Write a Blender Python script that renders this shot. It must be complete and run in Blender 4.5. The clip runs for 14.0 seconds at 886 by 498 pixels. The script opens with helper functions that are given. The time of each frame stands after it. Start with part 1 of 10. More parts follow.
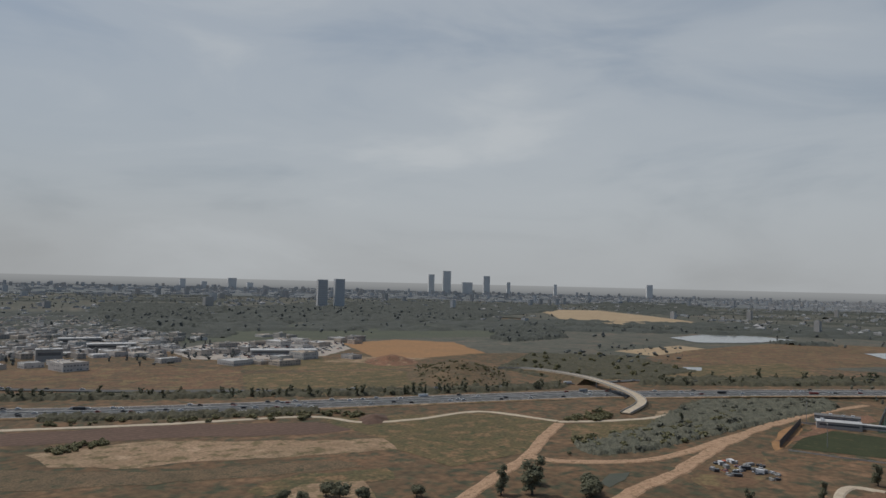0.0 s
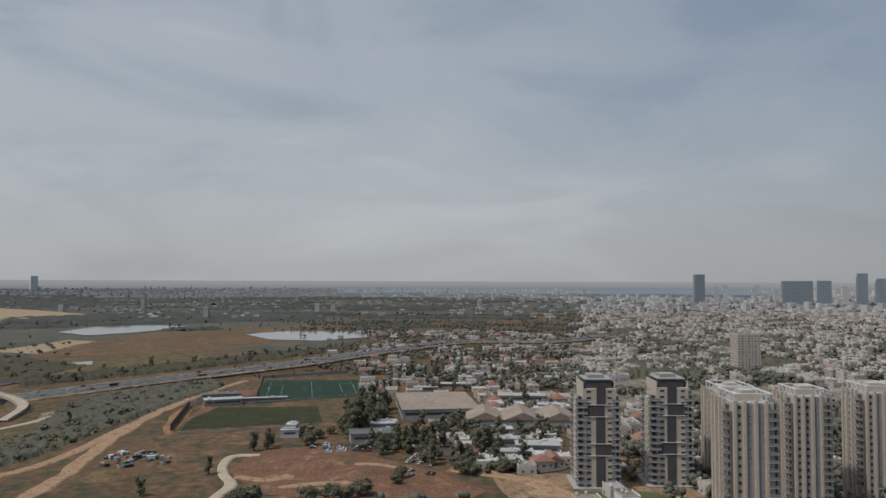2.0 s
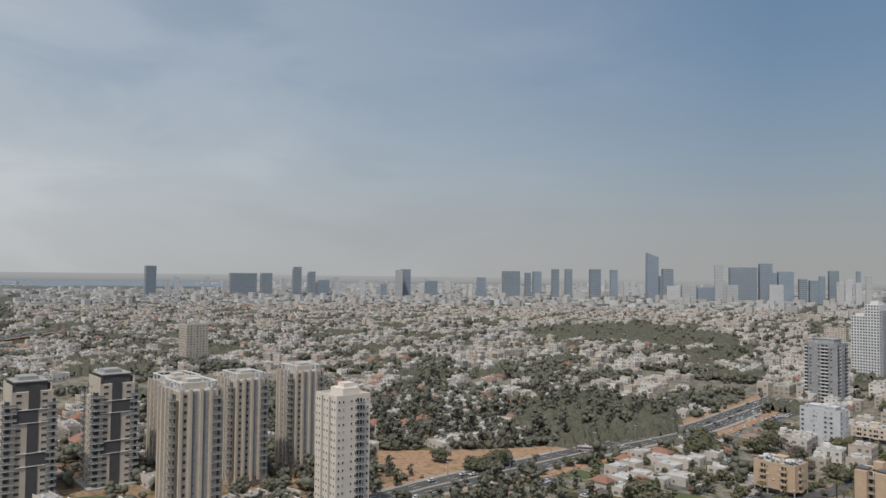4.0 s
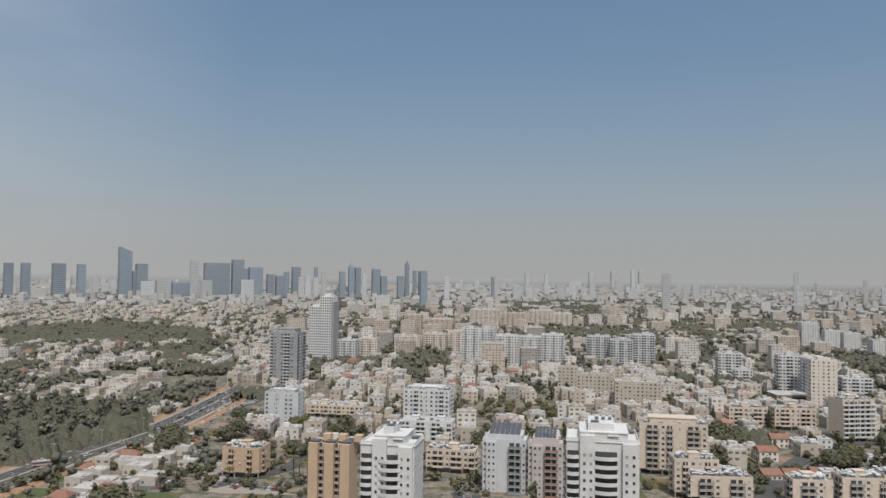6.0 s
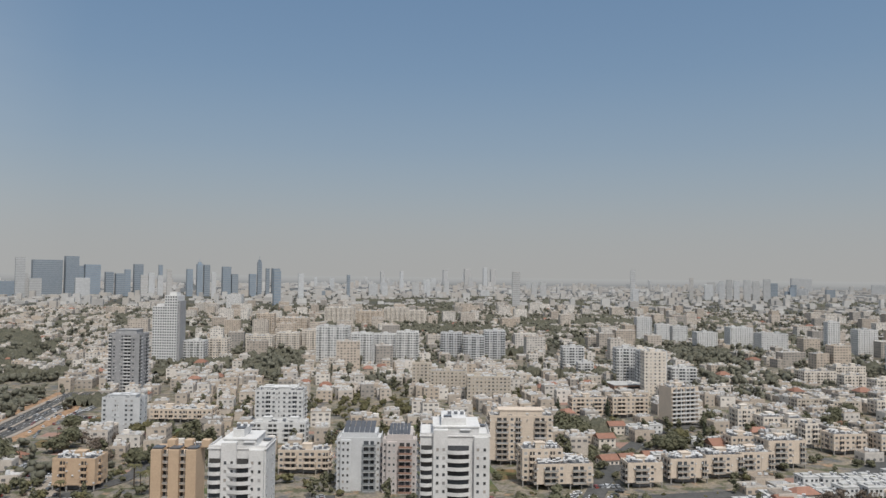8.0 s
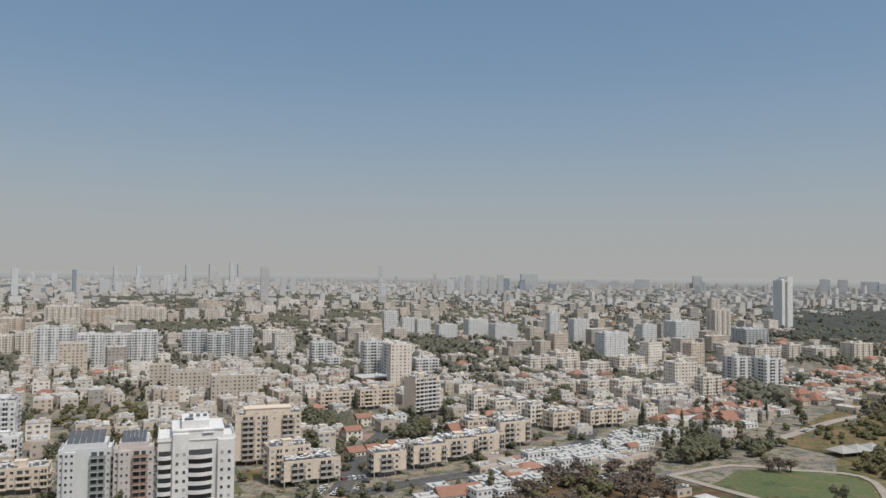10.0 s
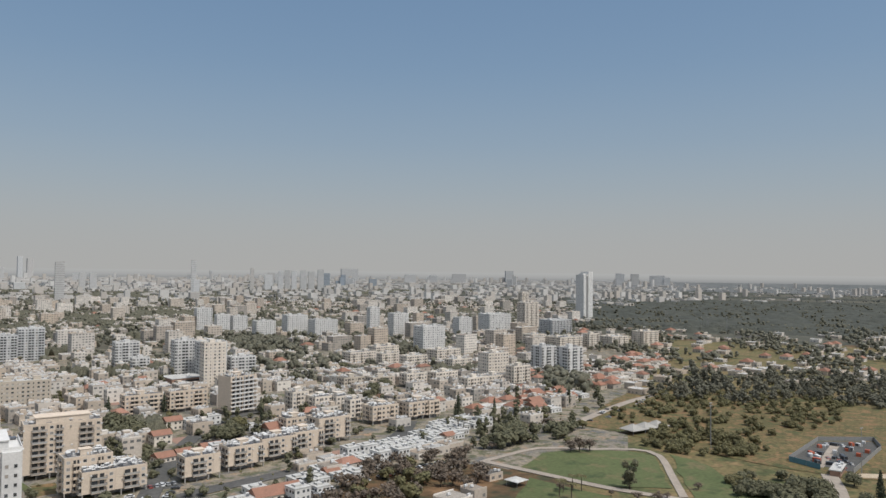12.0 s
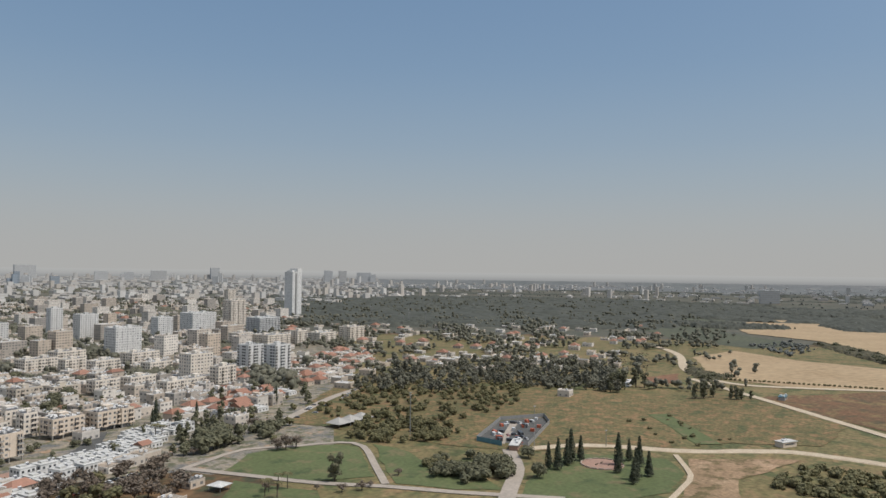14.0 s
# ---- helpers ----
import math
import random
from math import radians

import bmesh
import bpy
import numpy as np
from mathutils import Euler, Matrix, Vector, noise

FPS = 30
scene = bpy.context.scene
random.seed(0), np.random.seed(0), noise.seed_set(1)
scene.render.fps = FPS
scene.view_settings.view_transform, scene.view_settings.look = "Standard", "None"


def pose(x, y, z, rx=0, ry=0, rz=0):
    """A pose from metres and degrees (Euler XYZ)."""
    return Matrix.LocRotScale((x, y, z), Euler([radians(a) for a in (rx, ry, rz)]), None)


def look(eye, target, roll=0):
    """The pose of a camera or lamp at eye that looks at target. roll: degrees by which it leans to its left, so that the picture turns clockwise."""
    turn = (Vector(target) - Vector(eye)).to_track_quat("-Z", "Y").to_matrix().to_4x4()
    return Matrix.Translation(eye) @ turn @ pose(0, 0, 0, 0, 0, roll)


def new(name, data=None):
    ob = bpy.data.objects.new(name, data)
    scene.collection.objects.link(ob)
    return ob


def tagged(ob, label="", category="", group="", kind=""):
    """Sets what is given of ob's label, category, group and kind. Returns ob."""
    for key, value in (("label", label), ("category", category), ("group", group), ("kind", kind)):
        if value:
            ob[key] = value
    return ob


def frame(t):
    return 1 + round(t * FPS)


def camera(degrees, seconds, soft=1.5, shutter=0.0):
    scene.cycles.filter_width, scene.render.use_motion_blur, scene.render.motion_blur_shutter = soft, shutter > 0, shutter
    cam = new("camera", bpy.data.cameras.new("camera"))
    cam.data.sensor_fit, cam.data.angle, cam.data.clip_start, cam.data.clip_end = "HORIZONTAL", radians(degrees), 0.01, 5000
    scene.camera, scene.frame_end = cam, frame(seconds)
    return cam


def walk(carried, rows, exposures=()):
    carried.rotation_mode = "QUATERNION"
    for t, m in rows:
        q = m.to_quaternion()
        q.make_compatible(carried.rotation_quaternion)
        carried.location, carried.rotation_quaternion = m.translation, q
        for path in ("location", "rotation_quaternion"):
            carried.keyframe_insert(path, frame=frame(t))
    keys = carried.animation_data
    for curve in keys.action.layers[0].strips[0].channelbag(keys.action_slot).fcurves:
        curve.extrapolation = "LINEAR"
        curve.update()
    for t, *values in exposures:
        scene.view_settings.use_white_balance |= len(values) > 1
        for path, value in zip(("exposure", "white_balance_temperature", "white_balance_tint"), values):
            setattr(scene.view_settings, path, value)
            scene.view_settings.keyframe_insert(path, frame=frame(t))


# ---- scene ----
import collections
from math import atan2, cos, exp, hypot, pi, sin, sqrt, tan

# ---- camera: a drone that hovers and turns on the spot ----
EYE = 105.0
cam = camera(62.2, 14.0)
WALK = [
    (0, 135.58, 2.70, -1.35),
    (0.5, 124.14, 2.66, -1.03),
    (1, 112.54, 2.65, -0.73),
    (1.5, 101.01, 2.58, -0.31),
    (2, 90.80, 2.51, -0.20),
    (2.5, 81.11, 2.38, 0.21),
    (2.7, 76.99, 2.35, 0.25),
    (4.8, 32.94, 2.24, -0.93),
    (5, 28.71, 2.25, -0.85),
    (5.5, 19.06, 2.23, -0.79),
    (6, 10.59, 2.24, -0.64),
    (6.5, 5.96, 2.23, -0.62),
    (7, 1.54, 2.21, -0.50),
    (7.5, -0.16, 2.20, -0.61),
    (7.7, -0.14, 2.20, -0.63),
    (9.8, -17.38, 2.07, -0.63),
    (10, -19.93, 2.05, -0.65),
    (10.5, -25.73, 1.99, -0.65),
    (11, -29.72, 1.93, -0.56),
    (11.5, -31.16, 1.87, -0.52),
    (12, -33.85, 1.80, -0.57),
    (12.5, -38.82, 1.79, -0.66),
    (13, -44.65, 1.79, -0.66),
    (13.5, -49.81, 1.78, -0.66),
    (14, -56.25, 1.81, -0.68),
]
walk(cam, [(t, pose(0, 0, EYE, 90 + p, r, y)) for t, y, p, r in WALK], exposures=[
    (0.0, -0.42, 6270, 10), (1.5, -0.40, 6270, 10), (2.7, -0.24, 6280, 10), (4.8, -0.01, 6380, 10), (7.5, 0.08, 6420, 10), (11.0, 0.15, 6440, 10), (14.0, 0.19, 6480, 10),
])

# ---- light ----
SUN_AZ, SUN_EL = -154.0, 60.0
sun = new("sun", bpy.data.lights.new("sun", "SUN"))
sun.data.energy, sun.data.angle, sun.data.color = 2.75, radians(0.7), (1.0, 0.95, 0.87)
sun.matrix_world = look((-sin(radians(SUN_AZ)) * 400, cos(radians(SUN_AZ)) * 400, EYE + 400 * tan(radians(SUN_EL))), (0, 0, EYE))


def nodes_of(tree):
    tree.nodes.clear()
    return tree.nodes, tree.links


def math_node(n, l, op, a, b=None, clamp=False):
    m = n.new("ShaderNodeMath")
    m.operation, m.use_clamp = op, clamp
    for i, v in enumerate((a, b)):
        if v is None:
            continue
        if isinstance(v, (int, float)):
            m.inputs[i].default_value = v
        else:
            l.new(v, m.inputs[i])
    return m.outputs[0]


def ramp_node(n, l, fac, stops, smooth=False):
    r = n.new("ShaderNodeValToRGB")
    if smooth:
        r.color_ramp.interpolation = "B_SPLINE" if smooth == 2 else "EASE"
    e = r.color_ramp.elements
    while len(e) > 1:
        e.remove(e[-1])
    e[0].position, e[0].color = stops[0][0], (*stops[0][1], 1)
    for p, c in stops[1:]:
        k = e.new(p)
        k.color = (*c, 1)
    l.new(fac, r.inputs[0])
    return r.outputs[0]


def mix_node(n, l, fac, a, b, kind="MIX"):
    m = n.new("ShaderNodeMix")
    m.data_type, m.blend_type = "RGBA", kind
    for sock, v in ((m.inputs[0], fac), (m.inputs[6], a), (m.inputs[7], b)):
        if isinstance(v, (int, float)):
            sock.default_value = v
        elif isinstance(v, tuple):
            sock.default_value = (*v, 1)
        else:
            l.new(v, sock)
    return m.outputs[2]


def build_world():
    world = bpy.data.worlds.new("sky")
    scene.world = world
    world.use_nodes = True
    n, l = nodes_of(world.node_tree)
    sky = n.new("ShaderNodeTexSky")
    sky.sky_type, sky.sun_disc = "NISHITA", False
    sky.sun_elevation, sky.sun_rotation = radians(SUN_EL), radians(-SUN_AZ)
    sky.air_density, sky.dust_density, sky.ozone_density = 1.0, 2.0, 2.0
    dim = mix_node(n, l, 1.0, sky.outputs[0], (0.085, 0.085, 0.085), "MULTIPLY")
    way = n.new("ShaderNodeTexCoord")
    cut = n.new("ShaderNodeSeparateXYZ")
    l.new(way.outputs["Generated"], cut.inputs[0])
    up = cut.outputs[2]
    # dusty air: thick at the horizon, thin above
    dust = ramp_node(n, l, math_node(n, l, "MAXIMUM", up, 0.0), [(0.0, (0.97,) * 3), (0.05, (0.93,) * 3), (0.14, (0.80,) * 3), (0.32, (0.7,) * 3), (0.7, (0.5,) * 3)], 2)
    veil = ramp_node(n, l, math_node(n, l, "MAXIMUM", up, 0.0), [(0.0, (0.372, 0.368, 0.355)), (0.06, (0.354, 0.366, 0.37)), (0.11, (0.312, 0.356, 0.388)), (0.17, (0.262, 0.335, 0.405)), (0.27, (0.185, 0.285, 0.405)), (0.42, (0.145, 0.245, 0.385)), (0.9, (0.14, 0.24, 0.40))], 2)
    air = mix_node(n, l, dust, dim, veil)
    # dusty glow round the sun
    aim = n.new("ShaderNodeVectorMath")
    aim.operation = "DOT_PRODUCT"
    l.new(way.outputs["Generated"], aim.inputs[0])
    aim.inputs[1].default_value = (-sin(radians(SUN_AZ)) * cos(radians(SUN_EL)), cos(radians(SUN_AZ)) * cos(radians(SUN_EL)), sin(radians(SUN_EL)))
    glow = math_node(n, l, "POWER", math_node(n, l, "MAXIMUM", aim.outputs["Value"], 0.0), 7.0)
    halo = mix_node(n, l, glow, (0.0, 0.0, 0.0), (1.5, 1.42, 1.3))
    air = mix_node(n, l, 1.0, air, halo, "ADD")
    # thin high cloud in long streaks, denser over the sea
    lay = n.new("ShaderNodeMapping")
    lay.inputs["Scale"].default_value = (1.0, 1.0, 3.4)
    lay.inputs["Rotation"].default_value = (radians(7), radians(-6), 0.0)
    l.new(way.outputs["Generated"], lay.inputs[0])
    cloud = n.new("ShaderNodeTexNoise")
    cloud.inputs["Scale"].default_value, cloud.inputs["Detail"].default_value, cloud.inputs["Roughness"].default_value = 2.6, 6.0, 0.52
    cloud.inputs["Distortion"].default_value = 0.5
    l.new(lay.outputs[0], cloud.inputs["Vector"])
    thick = ramp_node(n, l, cloud.outputs[0], [(0.3, (0.5,) * 3), (0.5, (0.74,) * 3), (0.7, (1.0,) * 3)], True)
    # towards the south-west, where the cloud lies
    side = math_node(n, l, "ADD", math_node(n, l, "MULTIPLY", cut.outputs[0], -0.82), math_node(n, l, "MULTIPLY", cut.outputs[1], -0.57))
    w = n.new("ShaderNodeMapRange")
    l.new(side, w.inputs[0])
    w.inputs[1].default_value, w.inputs[2].default_value, w.inputs[3].default_value, w.inputs[4].default_value = -0.15, 1.05, 0.0, 0.94
    rise = ramp_node(n, l, up, [(0.0, (0.72,) * 3), (0.10, (1.0,) * 3)])
    fac = math_node(n, l, "MULTIPLY", math_node(n, l, "MULTIPLY", thick, w.outputs[0]), rise)
    all_sky = mix_node(n, l, fac, air, (0.68, 0.70, 0.70))
    bg = n.new("ShaderNodeBackground")
    l.new(all_sky, bg.inputs[0])
    bg.inputs[1].default_value = 1.0
    out = n.new("ShaderNodeOutputWorld")
    l.new(bg.outputs[0], out.inputs[0])


build_world()


# ---- materials ----
def surface(name, a, b, size=4.0, rough=0.85, fine=0.25, bump=0.0, island=0.0, rand=0.0, metal=0.0, spots=None, world_space=True, wave=None, spec=0.3, thin=0.0, broad=0.0):
    """a, b: two base colours that noise of that size in metres mixes; fine: grain; island, rand: spread of brightness by piece or object."""
    m = bpy.data.materials.new(name)
    m.use_nodes = True
    n, l = nodes_of(m.node_tree)
    out, sh = n.new("ShaderNodeOutputMaterial"), n.new("ShaderNodeBsdfPrincipled")
    l.new(sh.outputs[0], out.inputs[0])
    geo = n.new("ShaderNodeNewGeometry")
    where = geo.outputs["Position"]
    if not world_space:
        where = n.new("ShaderNodeTexCoord").outputs["Object"]
    big = n.new("ShaderNodeTexNoise")
    big.inputs["Scale"].default_value, big.inputs["Detail"].default_value, big.inputs["Roughness"].default_value = 1.0 / size, 6.0, 0.6
    l.new(where, big.inputs["Vector"])
    mixed = mix_node(n, l, ramp_node(n, l, big.outputs[0], [(0.33, (0,) * 3), (0.67, (1,) * 3)]), a, b)
    for colour, spot_size, share in spots if spots and isinstance(spots[0][0], tuple) else [spots] if spots else []:
        sp = n.new("ShaderNodeTexNoise")
        sp.inputs["Scale"].default_value, sp.inputs["Detail"].default_value = 1.0 / spot_size, 5.0
        sp.inputs["Roughness"].default_value = 0.65
        l.new(where, sp.inputs["Vector"])
        mixed = mix_node(n, l, ramp_node(n, l, sp.outputs[0], [(0.62 - share, (0,) * 3), (0.72 - share, (1,) * 3)]), mixed, colour)
    if broad:
        bn = n.new("ShaderNodeTexNoise")
        bn.inputs["Scale"].default_value, bn.inputs["Detail"].default_value = 0.22 / size, 3.0
        l.new(where, bn.inputs["Vector"])
        mixed = mix_node(n, l, 1.0, mixed, ramp_node(n, l, bn.outputs[0], [(0.3, (1 - broad, 1 - 0.8 * broad, 1 - broad)), (0.7, (1 + broad, 1 + 0.8 * broad, 1 + 0.9 * broad))]), "MULTIPLY")
    small = n.new("ShaderNodeTexNoise")
    small.inputs["Scale"].default_value, small.inputs["Detail"].default_value = 9.0 / size, 4.0
    l.new(where, small.inputs["Vector"])
    mixed = mix_node(n, l, 1.0, mixed, ramp_node(n, l, small.outputs[0], [(0.3, (1 - fine,) * 3), (0.7, (1 + fine,) * 3)]), "MULTIPLY")
    if wave:
        wv = n.new("ShaderNodeTexWave")
        wv.bands_direction = wave[0]
        wv.inputs["Scale"].default_value, wv.inputs["Distortion"].default_value = wave[1], wave[3]
        l.new(where, wv.inputs["Vector"])
        mixed = mix_node(n, l, 1.0, mixed, ramp_node(n, l, wv.outputs[0], [(0.0, (1 - wave[2],) * 3), (1.0, (1 + wave[2],) * 3)]), "MULTIPLY")
    if island or rand:
        pick = geo.outputs["Random Per Island"] if island else n.new("ShaderNodeObjectInfo").outputs["Random"]
        k = island or rand
        mixed = mix_node(n, l, 1.0, mixed, ramp_node(n, l, pick, [(0.0, (1 - k, 1 - k, 1 - k)), (0.35, (1.0, 1 - 0.3 * k, 1 - 0.6 * k)), (0.7, (1.0, 1.0, 1.0)), (1.0, (1 + k, 1 + k, 1 + k))]), "MULTIPLY")
    l.new(mixed, sh.inputs["Base Color"])
    sh.inputs["Roughness"].default_value, sh.inputs["Metallic"].default_value = rough, metal
    sh.inputs["Specular IOR Level"].default_value = spec
    if bump:
        bp = n.new("ShaderNodeBump")
        bp.inputs["Strength"].default_value, bp.inputs["Distance"].default_value = 0.8, bump
        l.new(small.outputs[0], bp.inputs["Height"])
        l.new(bp.outputs[0], sh.inputs["Normal"])
    if thin:
        # leaves let part of the light through
        glow = n.new("ShaderNodeBsdfTranslucent")
        l.new(mixed, glow.inputs[0])
        both = n.new("ShaderNodeMixShader")
        both.inputs[0].default_value = thin
        l.new(sh.outputs[0], both.inputs[1])
        l.new(glow.outputs[0], both.inputs[2])
        l.new(both.outputs[0], out.inputs[0])
    return m


M = {}
M["ground"] = surface("dry_ground", (0.138, 0.08, 0.042), (0.082, 0.057, 0.031), 48, 0.95, 0.35, 0.25, spots=[((0.055, 0.054, 0.03), 12, 0.13), ((0.17, 0.10, 0.055), 31, 0.07)], broad=0.16)
M["east_ground"] = surface("dry_meadow", (0.163, 0.125, 0.060), (0.107, 0.099, 0.043), 30, 0.95, 0.34, 0.25, spots=[((0.185, 0.129, 0.067), 13, 0.1), ((0.071, 0.079, 0.033), 24, 0.11)], broad=0.14)
M["mid_ground"] = surface("grey_green_land", (0.07, 0.072, 0.056), (0.092, 0.085, 0.064), 80, 0.95, 0.25, spots=[((0.13, 0.10, 0.072), 60, 0.07), ((0.05, 0.054, 0.042), 45, 0.1)], broad=0.16)
M["town_ground"] = surface("town_ground", (0.27, 0.225, 0.165), (0.15, 0.142, 0.128), 13, 0.9, 0.3, spots=[((0.088, 0.09, 0.052), 8, 0.14), ((0.30, 0.20, 0.13), 11, 0.05), ((0.11, 0.11, 0.11), 17, 0.08)])
# Far land, paled and blued: distance haze put into the soil colour.
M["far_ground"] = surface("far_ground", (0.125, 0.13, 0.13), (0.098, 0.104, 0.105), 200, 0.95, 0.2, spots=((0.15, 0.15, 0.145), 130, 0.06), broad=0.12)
M["field_tan"] = surface("stubble", (0.33, 0.245, 0.15), (0.27, 0.195, 0.115), 70, 0.95, 0.16, wave=("X", 0.02, 0.05, 4))
M["field_orange"] = surface("bare_orange_soil", (0.27, 0.145, 0.064), (0.225, 0.128, 0.06), 60, 0.95, 0.15, wave=("Y", 0.03, 0.05, 3))
M["field_brown"] = surface("brown_fallow", (0.140, 0.076, 0.041), (0.097, 0.064, 0.035), 30, 0.95, 0.3, 0.2, spots=[((0.152, 0.109, 0.051), 20, 0.11), ((0.069, 0.057, 0.031), 15, 0.08)], broad=0.15)
M["field_olive"] = surface("olive_meadow", (0.116, 0.084, 0.037), (0.074, 0.063, 0.029), 24, 0.95, 0.38, 0.25, spots=[((0.167, 0.104, 0.053), 15, 0.12), ((0.055, 0.058, 0.025), 11, 0.08)], broad=0.15)
M["field_east"] = surface("dry_grass", (0.142, 0.107, 0.050), (0.093, 0.084, 0.036), 20, 0.95, 0.36, 0.25, spots=[((0.194, 0.120, 0.062), 9, 0.12), ((0.067, 0.074, 0.031), 13, 0.1)], broad=0.14)
M["field_dark"] = surface("dark_field", (0.078, 0.082, 0.052), (0.06, 0.066, 0.046), 60, 0.95, 0.25)
M["plough"] = surface("ploughed_soil", (0.088, 0.054, 0.038), (0.108, 0.066, 0.046), 30, 0.95, 0.2, wave=("Y", 0.05, 0.08, 2))
M["beige"] = surface("bare_beige_soil", (0.28, 0.192, 0.12), (0.19, 0.125, 0.073), 18, 0.95, 0.3, 0.2, spots=[((0.115, 0.088, 0.042), 11, 0.12), ((0.32, 0.225, 0.145), 25, 0.05)], broad=0.12)
M["dirt"] = surface("dirt_track", (0.36, 0.235, 0.145), (0.29, 0.18, 0.108), 7, 0.95, 0.25, spots=((0.2, 0.125, 0.07), 4, 0.1))
M["pale_track"] = surface("pale_gravel", (0.43, 0.36, 0.27), (0.36, 0.29, 0.21), 6, 0.95, 0.2)
M["red_soil"] = surface("red_soil", (0.18, 0.092, 0.054), (0.135, 0.075, 0.045), 16, 0.95, 0.28, 0.2, spots=[((0.25, 0.165, 0.10), 10, 0.06), ((0.09, 0.062, 0.036), 8, 0.06)], broad=0.12)
M["scrub"] = surface("dark_scrub", (0.085, 0.062, 0.035), (0.135, 0.09, 0.05), 12, 0.95, 0.38, 0.3, spots=((0.058, 0.052, 0.028), 7, 0.1), broad=0.12)
M["lawn"] = surface("mown_lawn", (0.076, 0.096, 0.038), (0.093, 0.108, 0.045), 20, 0.9, 0.18, spots=[((0.129, 0.112, 0.057), 14, 0.08), ((0.052, 0.071, 0.029), 18, 0.06)], broad=0.1)
M["turf"] = surface("football_turf", (0.024, 0.046, 0.032), (0.029, 0.052, 0.036), 20, 0.95, 0.1, wave=("X", 0.06, 0.08, 0), spec=0.1)
M["old_turf"] = surface("worn_turf", (0.036, 0.042, 0.022), (0.048, 0.052, 0.027), 20, 0.95, 0.14, spots=((0.075, 0.064, 0.034), 9, 0.05), spec=0.1)
M["asphalt"] = surface("asphalt", (0.078, 0.078, 0.077), (0.105, 0.102, 0.098), 14, 0.95, 0.18, spec=0.15, broad=0.1)
M["pavement"] = surface("pale_paving", (0.33, 0.285, 0.24), (0.27, 0.235, 0.20), 12, 0.9, 0.12)
M["red_paving"] = surface("red_paving", (0.30, 0.19, 0.145), (0.26, 0.165, 0.13), 10, 0.9, 0.12)
M["paint"] = surface("road_paint", (0.62, 0.62, 0.60), (0.55, 0.55, 0.53), 3, 0.7, 0.1)
M["concrete"] = surface("concrete", (0.34, 0.33, 0.31), (0.28, 0.27, 0.255), 6, 0.9, 0.12)
M["white"] = surface("white_render", (0.64, 0.635, 0.625), (0.55, 0.545, 0.535), 5, 0.8, 0.08)
M["cool_white"] = surface("cool_white_render", (0.555, 0.56, 0.565), (0.49, 0.495, 0.50), 5, 0.8, 0.08)
M["pinkish"] = surface("pinkish_render", (0.50, 0.45, 0.43), (0.45, 0.41, 0.39), 5, 0.8, 0.06)
M["cream"] = surface("cream_render", (0.68, 0.615, 0.54), (0.61, 0.55, 0.48), 5, 0.85, 0.08)
M["beige_wall"] = surface("beige_render", (0.61, 0.515, 0.42), (0.55, 0.465, 0.38), 5, 0.85, 0.09)
M["tan_wall"] = surface("tan_render", (0.51, 0.375, 0.26), (0.47, 0.345, 0.24), 5, 0.85, 0.07)
M["stone"] = surface("beige_stone", (0.51, 0.45, 0.375), (0.45, 0.395, 0.33), 3, 0.8, 0.1)
M["grey_wall"] = surface("grey_render", (0.33, 0.33, 0.335), (0.28, 0.28, 0.285), 5, 0.85, 0.07)
M["dark_clad"] = surface("dark_cladding", (0.085, 0.083, 0.085), (0.068, 0.066, 0.068), 4, 0.6, 0.1)
M["glass"] = surface("window_glass", (0.055, 0.062, 0.07), (0.08, 0.086, 0.094), 3, 0.25, 0.2, rand=0.4, spec=0.5)
M["shutter"] = surface("shutter_grey", (0.36, 0.35, 0.34), (0.28, 0.275, 0.27), 3, 0.7, 0.1, rand=0.3)
M["rail"] = surface("balcony_rail_glass", (0.20, 0.215, 0.22), (0.24, 0.25, 0.255), 3, 0.35, 0.1, spec=0.5)
M["roof_pale"] = surface("pale_roof_coat", (0.50, 0.495, 0.48), (0.38, 0.375, 0.36), 5, 0.8, 0.2)
M["roof_grey"] = surface("grey_roof_felt", (0.29, 0.285, 0.275), (0.22, 0.215, 0.21), 5, 0.9, 0.18)
M["panel"] = surface("solar_panel", (0.075, 0.08, 0.09), (0.10, 0.105, 0.115), 3, 0.3, 0.12, spec=0.5)
M["tank"] = surface("white_tank", (0.62, 0.62, 0.62), (0.50, 0.50, 0.50), 2, 0.5, 0.15)
M["tile"] = surface("terracotta_tiles", (0.27, 0.145, 0.105), (0.225, 0.125, 0.092), 3, 0.85, 0.18, island=0.2)
M["metal_roof"] = surface("corrugated_sheet", (0.42, 0.41, 0.395), (0.33, 0.325, 0.315), 12, 0.6, 0.14, wave=("Y", 1.2, 0.06, 0))
M["tan_roof"] = surface("weathered_sheet", (0.31, 0.245, 0.19), (0.245, 0.195, 0.15), 14, 0.75, 0.2, spots=((0.36, 0.31, 0.25), 9, 0.05))
M["bark"] = surface("bark", (0.10, 0.08, 0.06), (0.075, 0.06, 0.048), 1, 0.95, 0.2)
M["leaf"] = surface("dark_foliage", (0.127, 0.130, 0.084), (0.153, 0.151, 0.097), 3, 0.85, 0.2, island=0.16, thin=0.25)
M["leaf_mid"] = surface("grey_green_foliage", (0.145, 0.145, 0.113), (0.168, 0.166, 0.127), 6, 0.85, 0.2, island=0.14, thin=0.25)
M["leaf_olive"] = surface("olive_foliage", (0.14, 0.136, 0.07), (0.16, 0.15, 0.08), 3, 0.8, 0.25, island=0.25, thin=0.25)
